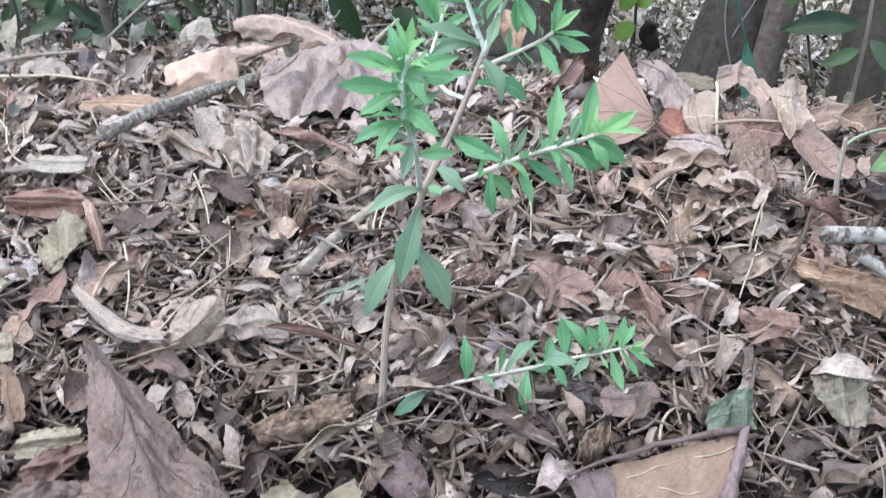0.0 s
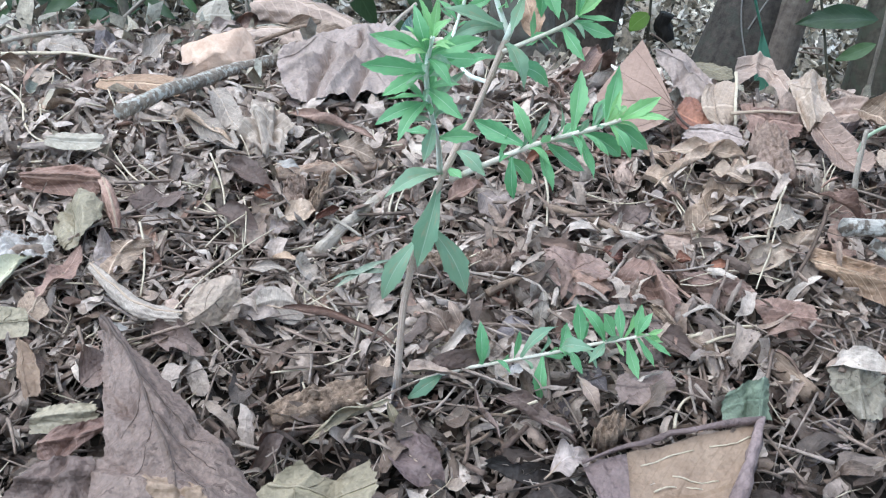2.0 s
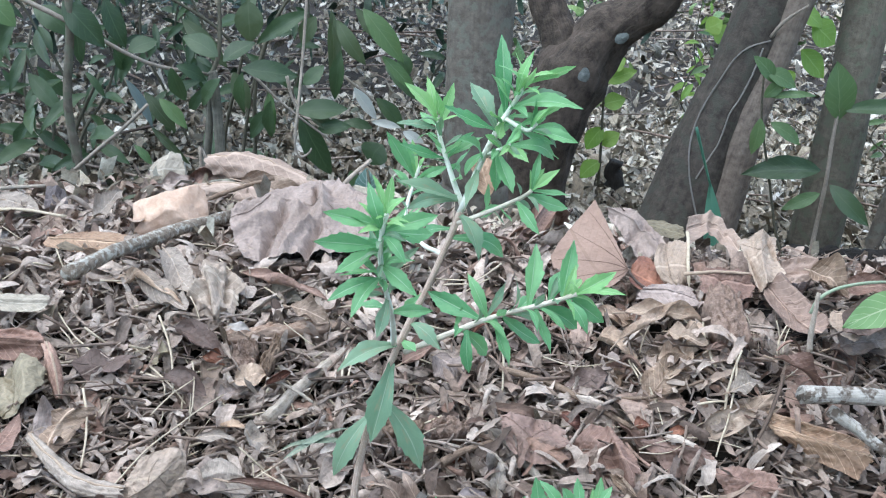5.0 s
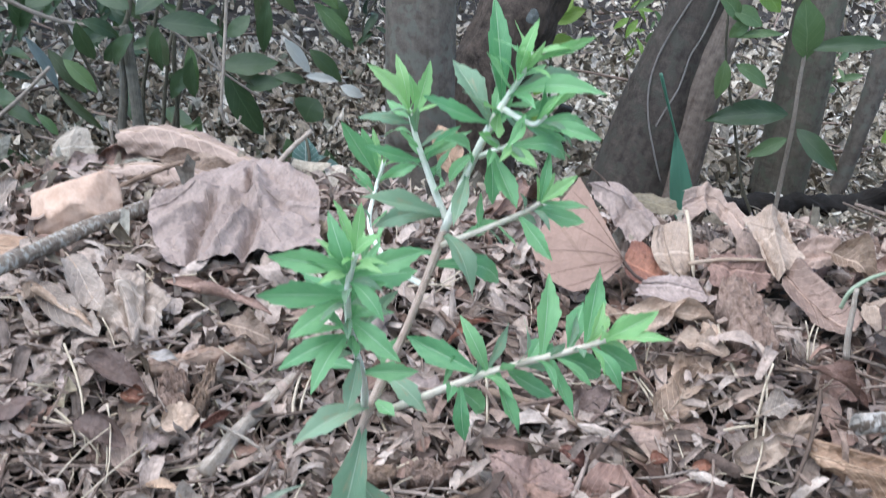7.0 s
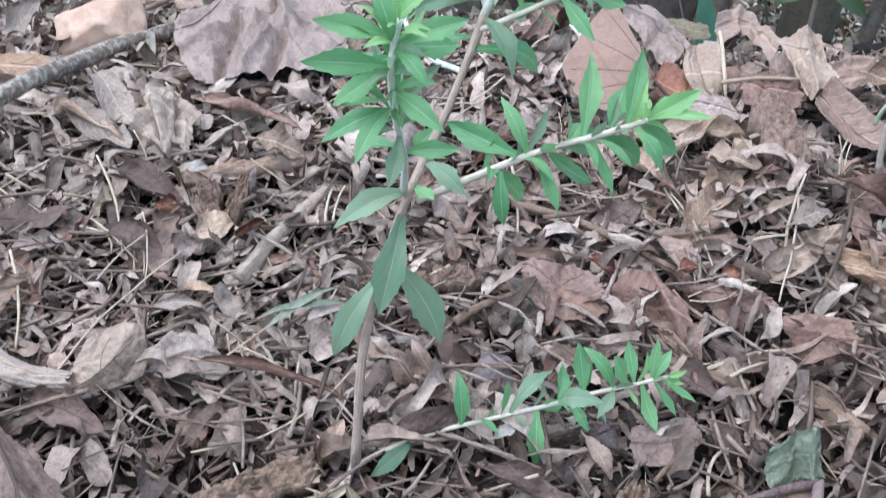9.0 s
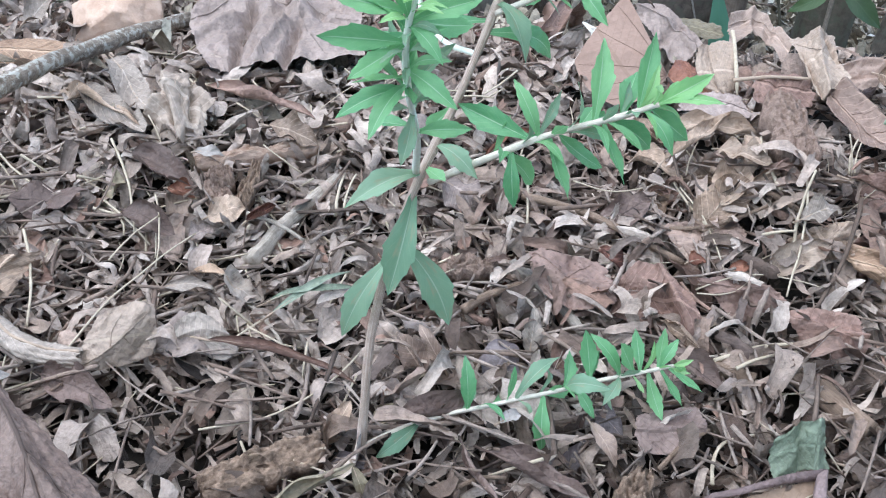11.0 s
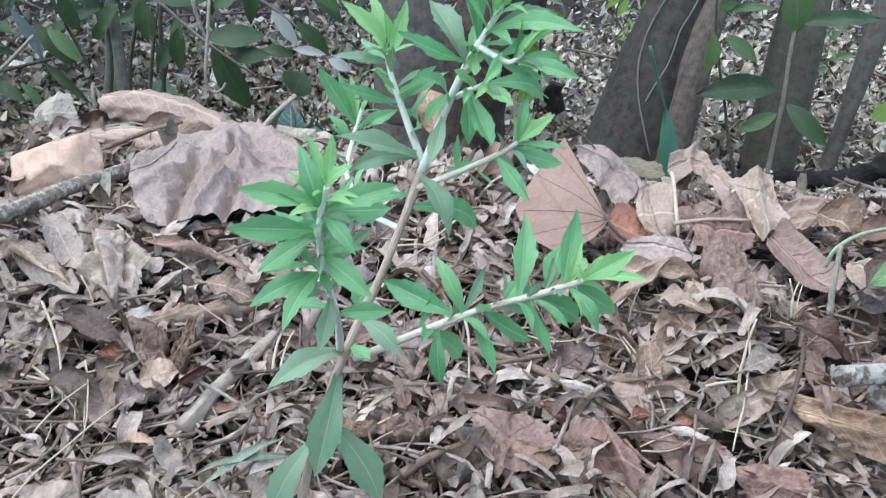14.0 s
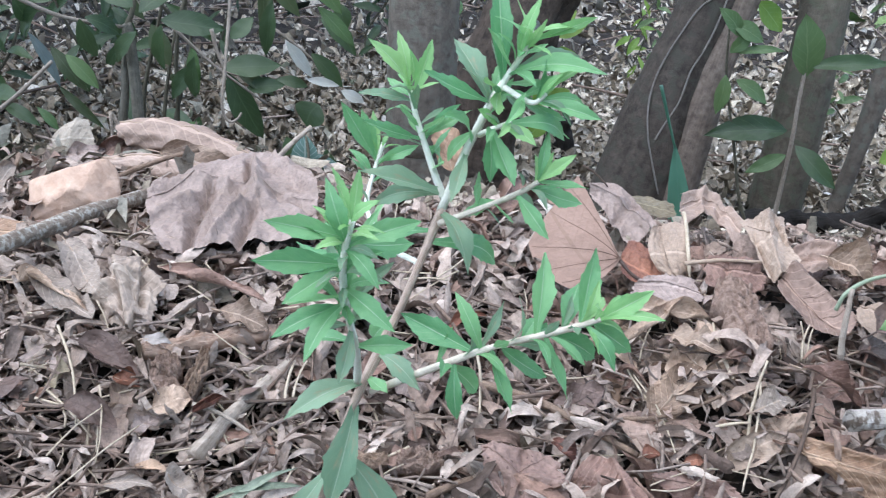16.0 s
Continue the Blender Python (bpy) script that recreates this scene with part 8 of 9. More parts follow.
draped_leaf("tan dead leaf end curled up like a shell", ((-0.1480, 0.4990, 0.1550), (-0.1270, 0.5000, 0.1540), (-0.1140, 0.5030, 0.1580), (-0.1110, 0.5080, 0.1660), (-0.1150, 0.5180, 0.1720), (-0.1260, 0.5150, 0.1760), (-0.1370, 0.5110, 0.1720), (-0.1430, 0.5040, 0.1640)),
            M_STRAWLEAF, 8.2, 0.0012, ((-0.8, -0.9, 0.6, 0.8, 0.005, 0.9), (0.3, -0.7, 0.9, 0.2, -0.002, 0.3)), ((0.0005, ((-0.9, -0.9), (0.0, 0.0), (0.8, 0.7))), (0.0003, ((0.0, 0.0), (0.3, -0.4), (0.8, -0.6))), (0.0003, ((-0.3, -0.3), (-0.3, 0.3), (0.0, 0.8)))), ragged=0.04)
draped_leaf("whitish crumbly flake with a rough surface", ((-0.2700, 0.5520, 0.1620), (-0.2520, 0.5480, 0.1640), (-0.2340, 0.5540, 0.1630), (-0.2310, 0.5660, 0.1660), (-0.2380, 0.5800, 0.1680), (-0.2520, 0.5820, 0.1700), (-0.2680, 0.5760, 0.1690), (-0.2720, 0.5640, 0.1660)),
            M_WHITE, 6.4, 0.0075, ((-0.7, 0.0, 0.6, 0.3, 0.004, 0.4), (-0.1, -0.8, 0.2, 0.8, -0.004, 0.2)), ragged=0.14, cells=(56, 50))
draped_leaf("beige-grey leaf fragment roofing a dark gap", ((-0.0970, 0.5110, 0.1560), (-0.0860, 0.5030, 0.1540), (-0.0770, 0.5080, 0.1550), (-0.0790, 0.5110, 0.1590), (-0.0850, 0.5150, 0.1660), (-0.0970, 0.5180, 0.1700), (-0.1060, 0.5100, 0.1670), (-0.1030, 0.5100, 0.1610)), M_PALE, 3.1, 0.0012, ((-0.9, 0.3, 0.9, 0.3, 0.002, 0.4),), ragged=0.04)
draped_leaf("flat olive-tan dead leaf lying in the litter", ((-0.2560, 0.4830, 0.1530), (-0.2370, 0.4830, 0.1540), (-0.2230, 0.4830, 0.1570), (-0.2240, 0.4920, 0.1610), (-0.2290, 0.5010, 0.1630), (-0.2410, 0.5000, 0.1650), (-0.2590, 0.4970, 0.1630), (-0.2580, 0.4890, 0.1570)), M_OLIVE, 7.3, 0.0016, ((-0.9, 0.2, 0.9, 0.1, 0.002, 0.4),), ((0.0006, ((-0.9, 0.1), (0.0, 0.0), (0.9, -0.1))), (0.0003, ((0.0, 0.0), (0.2, 0.4), (0.3, 0.8)))), ragged=0.04)
draped_leaf("small tan dead leaf lying in the litter", ((-0.2290, 0.5020, 0.1530), (-0.2220, 0.5020, 0.1550), (-0.2180, 0.5060, 0.1590), (-0.2240, 0.5130, 0.1630), (-0.2330, 0.5180, 0.1640), (-0.2360, 0.5100, 0.1630), (-0.2370, 0.5060, 0.1580), (-0.2340, 0.5020, 0.1540)), M_TAN, 1.7, 0.0012, ragged=0.05)
draped_leaf("cream flat piece of dead leaf lying in the litter", ((-0.2710, 0.6640, 0.1890), (-0.2510, 0.6580, 0.1870), (-0.2340, 0.6590, 0.1880), (-0.2290, 0.6650, 0.1900), (-0.2310, 0.6720, 0.1930), (-0.2470, 0.6710, 0.1950), (-0.2640, 0.6730, 0.1930), (-0.2720, 0.6680, 0.1910)), M_CREAM, 4.6, 0.0012, ((-0.9, 0.2, 0.9, 0.3, 0.002, 0.4),), ragged=0.08)
draped_leaf("flat ochre dead leaf under a stick", ((-0.2600, 0.7540, 0.1950), (-0.2260, 0.7430, 0.1930), (-0.1990, 0.7450, 0.1930), (-0.1930, 0.7560, 0.1960), (-0.2000, 0.7680, 0.1990), (-0.2220, 0.7720, 0.2000), (-0.2480, 0.7700, 0.1990), (-0.2620, 0.7610, 0.1970)), M_OCHRE, 8.1, 0.0012, ((-0.9, 0.1, 0.9, 0.0, 0.002, 0.5),), ((0.0006, ((-0.95, 0.0), (0.0, 0.1), (0.95, 0.0))), (0.0003, ((-0.1, 0.1), (0.2, 0.5), (0.4, 0.9))), (0.0003, ((-0.2, 0.1), (0.0, -0.4), (0.2, -0.8)))), ragged=0.03)

draped_leaf("broad pinkish-brown dead leaf lying flat", ((0.0970, 0.5330, 0.1600), (0.0780, 0.5290, 0.1600), (0.0660, 0.5360, 0.1620), (0.0570, 0.5500, 0.1670), (0.0580, 0.5650, 0.1710), (0.0780, 0.5630, 0.1710), (0.0970, 0.5530, 0.1690), (0.0985, 0.5420, 0.1650)),
            M_PINKBROWN, 2.6, 0.0036, ((-0.8, -0.2, 0.9, 0.3, 0.003, 0.4), (0.2, -0.9, -0.1, 0.8, -0.003, 0.25)), ((0.0005, ((0.9, 0.9), (0.1, 0.1), (-0.9, -0.6))), (0.0003, ((0.1, 0.1), (-0.3, 0.5), (-0.6, 0.9)))), ragged=0.07, cells=(38, 30))
draped_leaf("brown dead leaf with small holes and one rolled side", ((0.0960, 0.5280, 0.1540), (0.1100, 0.5220, 0.1540), (0.1290, 0.5150, 0.1540), (0.1340, 0.5190, 0.1640), (0.1280, 0.5340, 0.1690), (0.1160, 0.5520, 0.1730), (0.1030, 0.5490, 0.1670), (0.0955, 0.5400, 0.1590)),
            M_RED, 9.7, 0.0036, ((0.9, -0.8, 0.3, 0.9, 0.006, 0.35), (-0.8, 0.3, 0.4, -0.2, -0.004, 0.35)), ((0.0005, ((-0.9, -0.8), (0.0, 0.0), (0.5, 0.9))),), ragged=0.06, cells=(38, 30))
draped_leaf("reddish-brown dead leaf drawn out to a point", ((0.1510, 0.5210, 0.1550), (0.1640, 0.5250, 0.1580), (0.1790, 0.5290, 0.1640), (0.1730, 0.5370, 0.1680), (0.1590, 0.5400, 0.1710), (0.1460, 0.5420, 0.1710), (0.1330, 0.5420, 0.1690), (0.1440, 0.5320, 0.1620)),
            M_PINKBROWN, 6.8, 0.0036, ((-0.9, 0.2, 0.9, 0.0, 0.004, 0.35), (-0.3, -0.8, 0.2, 0.8, -0.003, 0.25)), ((0.0005, ((-0.9, 0.8), (0.0, 0.1), (-0.8, -0.8))), (0.0003, ((0.0, 0.1), (0.4, 0.0), (0.9, -0.5)))), ragged=0.07, cells=(38, 30))
draped_leaf("reddish-brown dead leaf folded once", ((0.1780, 0.5030, 0.1550), (0.1910, 0.4950, 0.1530), (0.2070, 0.5010, 0.1550), (0.2080, 0.5070, 0.1610), (0.2050, 0.5140, 0.1650), (0.1880, 0.5180, 0.1680), (0.1710, 0.5190, 0.1650), (0.1740, 0.5110, 0.1600)),
            M_RUSTBROWN, 4.3, 0.0036, ((-0.9, 0.4, 0.9, -0.2, 0.005, 0.4), (-0.2, -0.9, 0.0, 0.2, -0.003, 0.25)), ((0.0005, ((-0.9, 0.6), (0.0, 0.1), (0.9, -0.4))),), ragged=0.07, cells=(38, 30))
draped_leaf("tan dead leaf folded into a downward point", ((0.1990, 0.5500, 0.1630), (0.1900, 0.5590, 0.1690), (0.1870, 0.5640, 0.1780), (0.2010, 0.5670, 0.1830), (0.2210, 0.5690, 0.1850), (0.2240, 0.5640, 0.1830), (0.2190, 0.5590, 0.1770), (0.2090, 0.5540, 0.1680)),
            M_TAN, 5.1, 0.0031, ((-0.9, -0.9, 0.6, 0.7, 0.005, 0.4),), ((0.0005, ((-0.9, -0.9), (0.0, 0.0), (0.8, 0.8))),), ragged=0.09, cells=(36, 28))
draped_leaf("large ochre leaf with a glossy pale margin", ((0.2190, 0.5490, 0.1700), (0.2310, 0.5300, 0.1660), (0.2520, 0.5130, 0.1620), (0.2620, 0.5210, 0.1700), (0.2600, 0.5320, 0.1770), (0.2340, 0.5420, 0.1810), (0.2120, 0.5540, 0.1810), (0.2120, 0.5510, 0.1760)),
            M_OCHRE, 7.9, 0.0027, ((-0.9, -0.3, 0.9, 0.0, 0.006, 0.8), (-0.7, 0.8, 0.9, 0.8, 0.003, 0.25)), ((0.0006, ((-0.95, 0.1), (0.0, 0.0), (0.95, 0.0))), (0.0003, ((-0.4, 0.0), (-0.1, -0.4), (0.1, -0.9))), (0.0003, ((0.1, 0.0), (0.4, -0.4), (0.5, -0.9)))), ragged=0.05)
draped_leaf("pale grey-olive leaf with worn patches", ((0.2050, 0.4350, 0.1490), (0.2130, 0.4290, 0.1500), (0.2250, 0.4370, 0.1560), (0.2230, 0.4510, 0.1630), (0.2170, 0.4630, 0.1690), (0.2070, 0.4620, 0.1670), (0.1940, 0.4610, 0.1640), (0.1980, 0.4470, 0.1570)),
            M_WORN, 3.4, 0.0034, ((-0.4, -0.9, 0.3, 0.9, 0.004, 0.5), (0.9, -0.4, 0.2, 0.2, -0.004, 0.3)), ((0.0004, ((-0.2, -0.9), (0.0, 0.0), (0.2, 0.9))),), ragged=0.14, cells=(38, 30))
draped_leaf("folded sage-green dried leaf", ((0.1390, 0.4280, 0.1480), (0.1510, 0.4290, 0.1480), (0.1630, 0.4300, 0.1510), (0.1630, 0.4350, 0.1610), (0.1620, 0.4400, 0.1700), (0.1520, 0.4400, 0.1680), (0.1400, 0.4370, 0.1610), (0.1370, 0.4330, 0.1550)),
            M_SAGE, 8.7, 0.0027, ((0.55, -0.9, 0.6, 0.9, 0.005, 0.35), (0.1, -0.8, 0.1, 0.9, -0.003, 0.3)), ((0.0004, ((0.5, -0.9), (0.5, 0.0), (0.6, 0.9))),), ragged=0.10, cells=(38, 30))
draped_leaf("grey-purple flat dead leaf", ((0.0890, 0.4430, 0.1490), (0.1020, 0.4430, 0.1480), (0.1140, 0.4480, 0.1480), (0.1200, 0.4540, 0.1520), (0.1190, 0.4650, 0.1550), (0.1030, 0.4630, 0.1550), (0.0910, 0.4600, 0.1550), (0.0880, 0.4520, 0.1520)), M_DARK, 1.2, 0.0024, ((-0.9, 0.1, 0.9, 0.2, 0.002, 0.4),), ragged=0.05, cells=(34, 26))
draped_leaf("mottled tan dead leaf among straws", ((0.1420, 0.5660, 0.1640), (0.1540, 0.5610, 0.1640), (0.1660, 0.5680, 0.1690), (0.1710, 0.5750, 0.1730), (0.1700, 0.5840, 0.1760), (0.1460, 0.5870, 0.1760), (0.1250, 0.5830, 0.1740), (0.1310, 0.5730, 0.1680)), M_TROUGH, 2.1, 0.0034, ((-0.9, 0.3, 0.9, 0.2, 0.003, 0.4), (-0.1, -0.9, 0.1, 0.8, -0.003, 0.25)), ragged=0.07, cells=(36, 28))
draped_leaf("olive-grey dead leaf rolled under at one side", ((-0.1970, 0.4080, 0.1510), (-0.1820, 0.4080, 0.1520), (-0.1670, 0.4140, 0.1540), (-0.1630, 0.4170, 0.1580), (-0.1650, 0.4190, 0.1620), (-0.1810, 0.4180, 0.1630), (-0.1940, 0.4170, 0.1600), (-0.1980, 0.4120, 0.1550)), M_OLIVE, 5.8, 0.0024, ((-0.9, 0.2, 0.9, 0.3, 0.003, 0.5),), ragged=0.09, cells=(34, 24))
draped_leaf("rust-brown crumpled dead leaf", ((-0.1880, 0.3930, 0.1490), (-0.1770, 0.3910, 0.1500), (-0.1700, 0.4000, 0.1530), (-0.1560, 0.4090, 0.1570), (-0.1560, 0.4130, 0.1610), (-0.1680, 0.4070, 0.1620), (-0.1810, 0.4030, 0.1600), (-0.1890, 0.3970, 0.1550)), M_RUSTBROWN, 6.3, 0.0022, ((-0.7, 0.0, 0.8, 0.2, 0.004, 0.4), (-0.2, -0.8, 0.1, 0.8, -0.003, 0.25)), ragged=0.07, cells=(36, 26))
draped_leaf("dark grey-brown crumpled dead leaf with frayed edge", ((-0.1950, 0.3600, 0.1480), (-0.1720, 0.3550, 0.1480), (-0.1550, 0.3580, 0.1530), (-0.1510, 0.3710, 0.1580), (-0.1560, 0.3820, 0.1610), (-0.1690, 0.3800, 0.1620), (-0.1800, 0.3760, 0.1610), (-0.1890, 0.3680, 0.1560)), M_DARK, 8.4, 0.0030, ((-0.8, 0.1, 0.8, 0.2, 0.005, 0.4), (-0.3, -0.8, 0.0, 0.8, -0.004, 0.25), (0.4, -0.8, 0.5, 0.6, 0.003, 0.25)), ragged=0.08, cells=(40, 30))
draped_leaf("long tan dead leaf leaning in the litter", ((-0.2040, 0.4300, 0.1510), (-0.2010, 0.4310, 0.1530), (-0.1980, 0.4330, 0.1550), (-0.2020, 0.4450, 0.1620), (-0.2140, 0.4630, 0.1660), (-0.2190, 0.4680, 0.1660), (-0.2250, 0.4720, 0.1630), (-0.2170, 0.4520, 0.1580)), M_BUFF, 2.2, 0.0027, ((0.0, -0.9, 0.0, 0.9, 0.003, 0.7),), ((0.0004, ((0.0, -0.9), (0.0, 0.0), (0.0, 0.9))),), ragged=0.09, cells=(30, 34))
draped_leaf("torn brown leaf scrap lying on a large leaf", ((-0.1180, 0.3430, 0.1640), (-0.1050, 0.3410, 0.1630), (-0.0980, 0.3490, 0.1640), (-0.1010, 0.3550, 0.1670), (-0.1060, 0.3580, 0.1680), (-0.1170, 0.3610, 0.1690), (-0.1290, 0.3600, 0.1690), (-0.1240, 0.3510, 0.1670)), M_BUFF, 9.9, 0.0037, ((-0.8, 0.2, 0.8, 0.1, 0.003, 0.4), (0.0, -0.8, 0.2, 0.7, -0.003, 0.25)), ragged=0.14, cells=(36, 28))

# ---- more undergrowth behind the mound ----
under_grow = random.Random(41)
for k in range(-9, 15):
    x, y = (under_grow.uniform(-1.0, 0.1), under_grow.uniform(1.6, 3.0)) if k < 0 else (under_grow.uniform(-0.75, -0.02), under_grow.uniform(1.45, 2.2)) if k < 9 else (under_grow.uniform(0.25, 1.7), under_grow.uniform(1.9, 3.6))
    tall = under_grow.uniform(0.25, 0.5) if k < 9 else under_grow.uniform(0.12, 0.3)
    foot = ground_z(x, y)
    lean = Vector((under_grow.uniform(-0.25, 0.25), under_grow.uniform(-0.2, 0.1), 1.0))
    dark = k < 9
    plant = sapling("dark-leaved forest sapling among the undergrowth" if dark else "small light-green seedling on the wood floor")
    way = [Vector((x, y, foot)) + lean * tall * s + Vector((0.03 * math.sin(5 * s + k), 0, 0)) for s in (0, 0.3, 0.6, 1.0)]
    sap_stem(plant, way, 0.0035 if dark else 0.0022, M_SAPSTEM)
    for j in range(14 if k < 0 else 8):
        s = 0.2 + 0.8 * j / (13 if k < 0 else 7)
        base = Vector((x, y, foot)) + lean * tall * min(1.0, s)
        turn = j * 2.4 + k
        reach = under_grow.uniform(0.04, 0.085) if dark else under_grow.uniform(0.03, 0.06)
        tip = base + Vector((math.cos(turn), math.sin(turn) * 0.8, under_grow.uniform(-1.6, 0.3))).normalized() * reach
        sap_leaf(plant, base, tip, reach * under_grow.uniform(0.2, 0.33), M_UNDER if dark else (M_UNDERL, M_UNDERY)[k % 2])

# ---- joined litter ----
def feathered(values, low, high, seed):
    """Spread the outermost places a little further out, so that a stretch of litter ends softly."""
    s = 2 * (values - low) / (high - low) - 1
    return values + np.sign(s) * np.abs(s) ** 8 * np.abs(np.random.default_rng(seed + 900).normal(0, 0.11, len(values))) * (high - low)


def scatter(n, region, size, aspect, lift, tilt, seed, grid=(4, 2), curl=(0.0, 1.2), taper=0.75, soft=True):
    """Many curled, bent and twisted scraps over a stretch of ground: verts, faces, uvs. taper near 1: pointed ends, near 0: blunt ones."""
    rng = np.random.default_rng(seed)
    x, y = rng.uniform(region[0], region[1], n), rng.uniform(region[2], region[3], n)
    if soft:
        x, y = feathered(x, region[0], region[1], seed), feathered(y, region[2], region[3], seed + 50)
    z = np.array([ground_z(a, b) for a, b in zip(x, y)])
    L = size[0] * (size[1] / size[0]) ** rng.uniform(0, 1, n)
    W = L * rng.uniform(aspect[0], aspect[1], n)
    C = np.maximum(0.08, rng.uniform(curl[0], curl[1], n)) * rng.choice([-1, 1], n, p=[0.4, 0.6])
    B, T, S = rng.normal(0, 0.22, n), rng.normal(0, 0.6, n), rng.normal(0, 0.35, n)
    P = rng.uniform(1.6, 2.2 + 7 * (1 - taper), n)
    nu, nv = grid
    u, v = np.meshgrid(np.linspace(0, 1, nu + 1), np.linspace(-1, 1, nv + 1), indexing="ij")
    u, v = u.ravel(), v.ravel()
    k = len(u)
    cut0, cut1 = rng.uniform(0, 0.3, n) * rng.integers(0, 2, n), rng.uniform(0.0, 0.4, n)
    run = cut0[:, None] + (1 - cut0 - cut1)[:, None] * u[None]
    prof = np.maximum(0.10, 1 - np.abs(1.96 * run - 0.98) ** P[:, None]) ** 0.55
    beat, phase = rng.uniform(3, 9, (n, 2)), rng.uniform(0, 6.28, (n, 2))
    side = (v > 0).astype(int)
    prof *= 1 + 0.16 * np.sin(beat[:, side] * u[None] + phase[:, side]) + rng.normal(0, 0.13, (n, k)) * (np.abs(v) > 0.9)
    half = prof * (W / 2)[:, None]
    ang = C[:, None] * v[None]
    py = np.sin(ang) / C[:, None] * half
    pz = (1 - np.cos(ang)) / C[:, None] * half
    turn = T[:, None] * (u - 0.5)[None]
    py, pz = py * np.cos(turn) - pz * np.sin(turn), py * np.sin(turn) + pz * np.cos(turn)
    px = (u - 0.5)[None] * L[:, None] * (1 + rng.normal(0, 0.06, (n, k))) + (S * W)[:, None] * v[None] * 0.5
    pz = pz + (B * L)[:, None] * np.sin(np.pi * u)[None] + rng.normal(0, 0.045, (n, k)) * W[:, None]
    yaw, t1, t2 = rng.uniform(0, 2 * np.pi, n), rng.normal(0, tilt, n), rng.normal(0, tilt, n)
    py, pz = py * np.cos(t1)[:, None] - pz * np.sin(t1)[:, None], py * np.sin(t1)[:, None] + pz * np.cos(t1)[:, None]
    px, pz = px * np.cos(t2)[:, None] + pz * np.sin(t2)[:, None], -px * np.sin(t2)[:, None] + pz * np.cos(t2)[:, None]
    wx = x[:, None] + px * np.cos(yaw)[:, None] - py * np.sin(yaw)[:, None]
    wy = y[:, None] + px * np.sin(yaw)[:, None] + py * np.cos(yaw)[:, None]
    wz = (z + rng.uniform(lift[0], lift[1], n) + 0.25 * L * np.abs(np.sin(t2)))[:, None] + pz
    verts = np.stack([wx, wy, wz], axis=2).reshape(-1, 3)
    uvs = np.tile(np.stack([u, (v + 1) / 2], axis=1), (n, 1))
    w = nv + 1
    cell = np.array([(i * w + j, i * w + j + 1, (i + 1) * w + j + 1, (i + 1) * w + j) for i in range(nu) for j in range(nv)])
    faces = (cell[None] + (np.arange(n) * k)[:, None, None]).reshape(-1, 4)
    return verts, faces, uvs


def needles(n, region, length, radius, lift, tilt, seed, rise=0.0, soft=True):
    """Many thin four-sided twigs and straws."""
    rng = np.random.default_rng(seed)
    x, y = rng.uniform(region[0], region[1], n), rng.uniform(region[2], region[3], n)
    if soft:
        x, y = feathered(x, region[0], region[1], seed), feathered(y, region[2], region[3], seed + 50)
    z = np.array([ground_z(a, b) for a, b in zip(x, y)]) + rng.uniform(lift[0], lift[1], n)
    L = rng.uniform(length[0], length[1], n)
    R = rng.uniform(radius[0], radius[1], n)
    yaw, t = rng.uniform(0, 2 * np.pi, n), rng.normal(rise, tilt, n)
    d = np.stack([np.cos(yaw) * np.cos(t), np.sin(yaw) * np.cos(t), np.sin(t)], axis=1)
    s = np.stack([-np.sin(yaw), np.cos(yaw), 0 * yaw], axis=1)
    q = np.cross(d, s)
    bow = rng.normal(0, 0.22, n)
    c = np.stack([x, y, z], axis=1)
    rings = []
    for f in (-0.5, -0.17, 0.17, 0.5):
        mid = c + d * (L * f)[:, None] + s * (bow * L * (0.25 - f * f))[:, None]
        for a in range(4):
            ang = 2 * math.pi * a / 4
            rings.append(mid + (s * math.cos(ang) + q * math.sin(ang)) * (R * (1 - 0.35 * (f + 0.5)))[:, None])
    verts = np.stack(rings, axis=1).reshape(-1, 3)
    cell = [(g * 4 + a, g * 4 + (a + 1) % 4, (g + 1) * 4 + (a + 1) % 4, (g + 1) * 4 + a) for g in range(3) for a in range(4)] + [(3, 2, 1, 0), (12, 13, 14, 15)]
    faces = (np.array(cell)[None] + (np.arange(n) * 16)[:, None, None]).reshape(-1, 4)
    uvs = np.tile(np.array([(g / 3, a / 4) for g in range(4) for a in range(4)]), (n, 1))
    return verts, faces, uvs


def stuff(name, data, material, label, rounded=True):
    v, f, uv = data
    me = bpy.data.meshes.new(name)
    me.vertices.add(len(v))
    me.vertices.foreach_set("co", v.astype(np.float32).ravel())
    me.loops.add(f.size)
    me.loops.foreach_set("vertex_index", f.astype(np.int32).ravel())
    me.polygons.add(len(f))
    me.polygons.foreach_set("loop_start", np.arange(0, f.size, 4, dtype=np.int32))
    me.update(calc_edges=True)
    layer = me.uv_layers.new(name="UVMap")
    layer.data.foreach_set("uv", uv.astype(np.float32)[f.ravel()].ravel())
    me.polygons.foreach_set("use_smooth", [rounded] * len(me.polygons))
    me.materials.append(material)
    return tagged(new(name, me), label, "litter", kind="stuff")


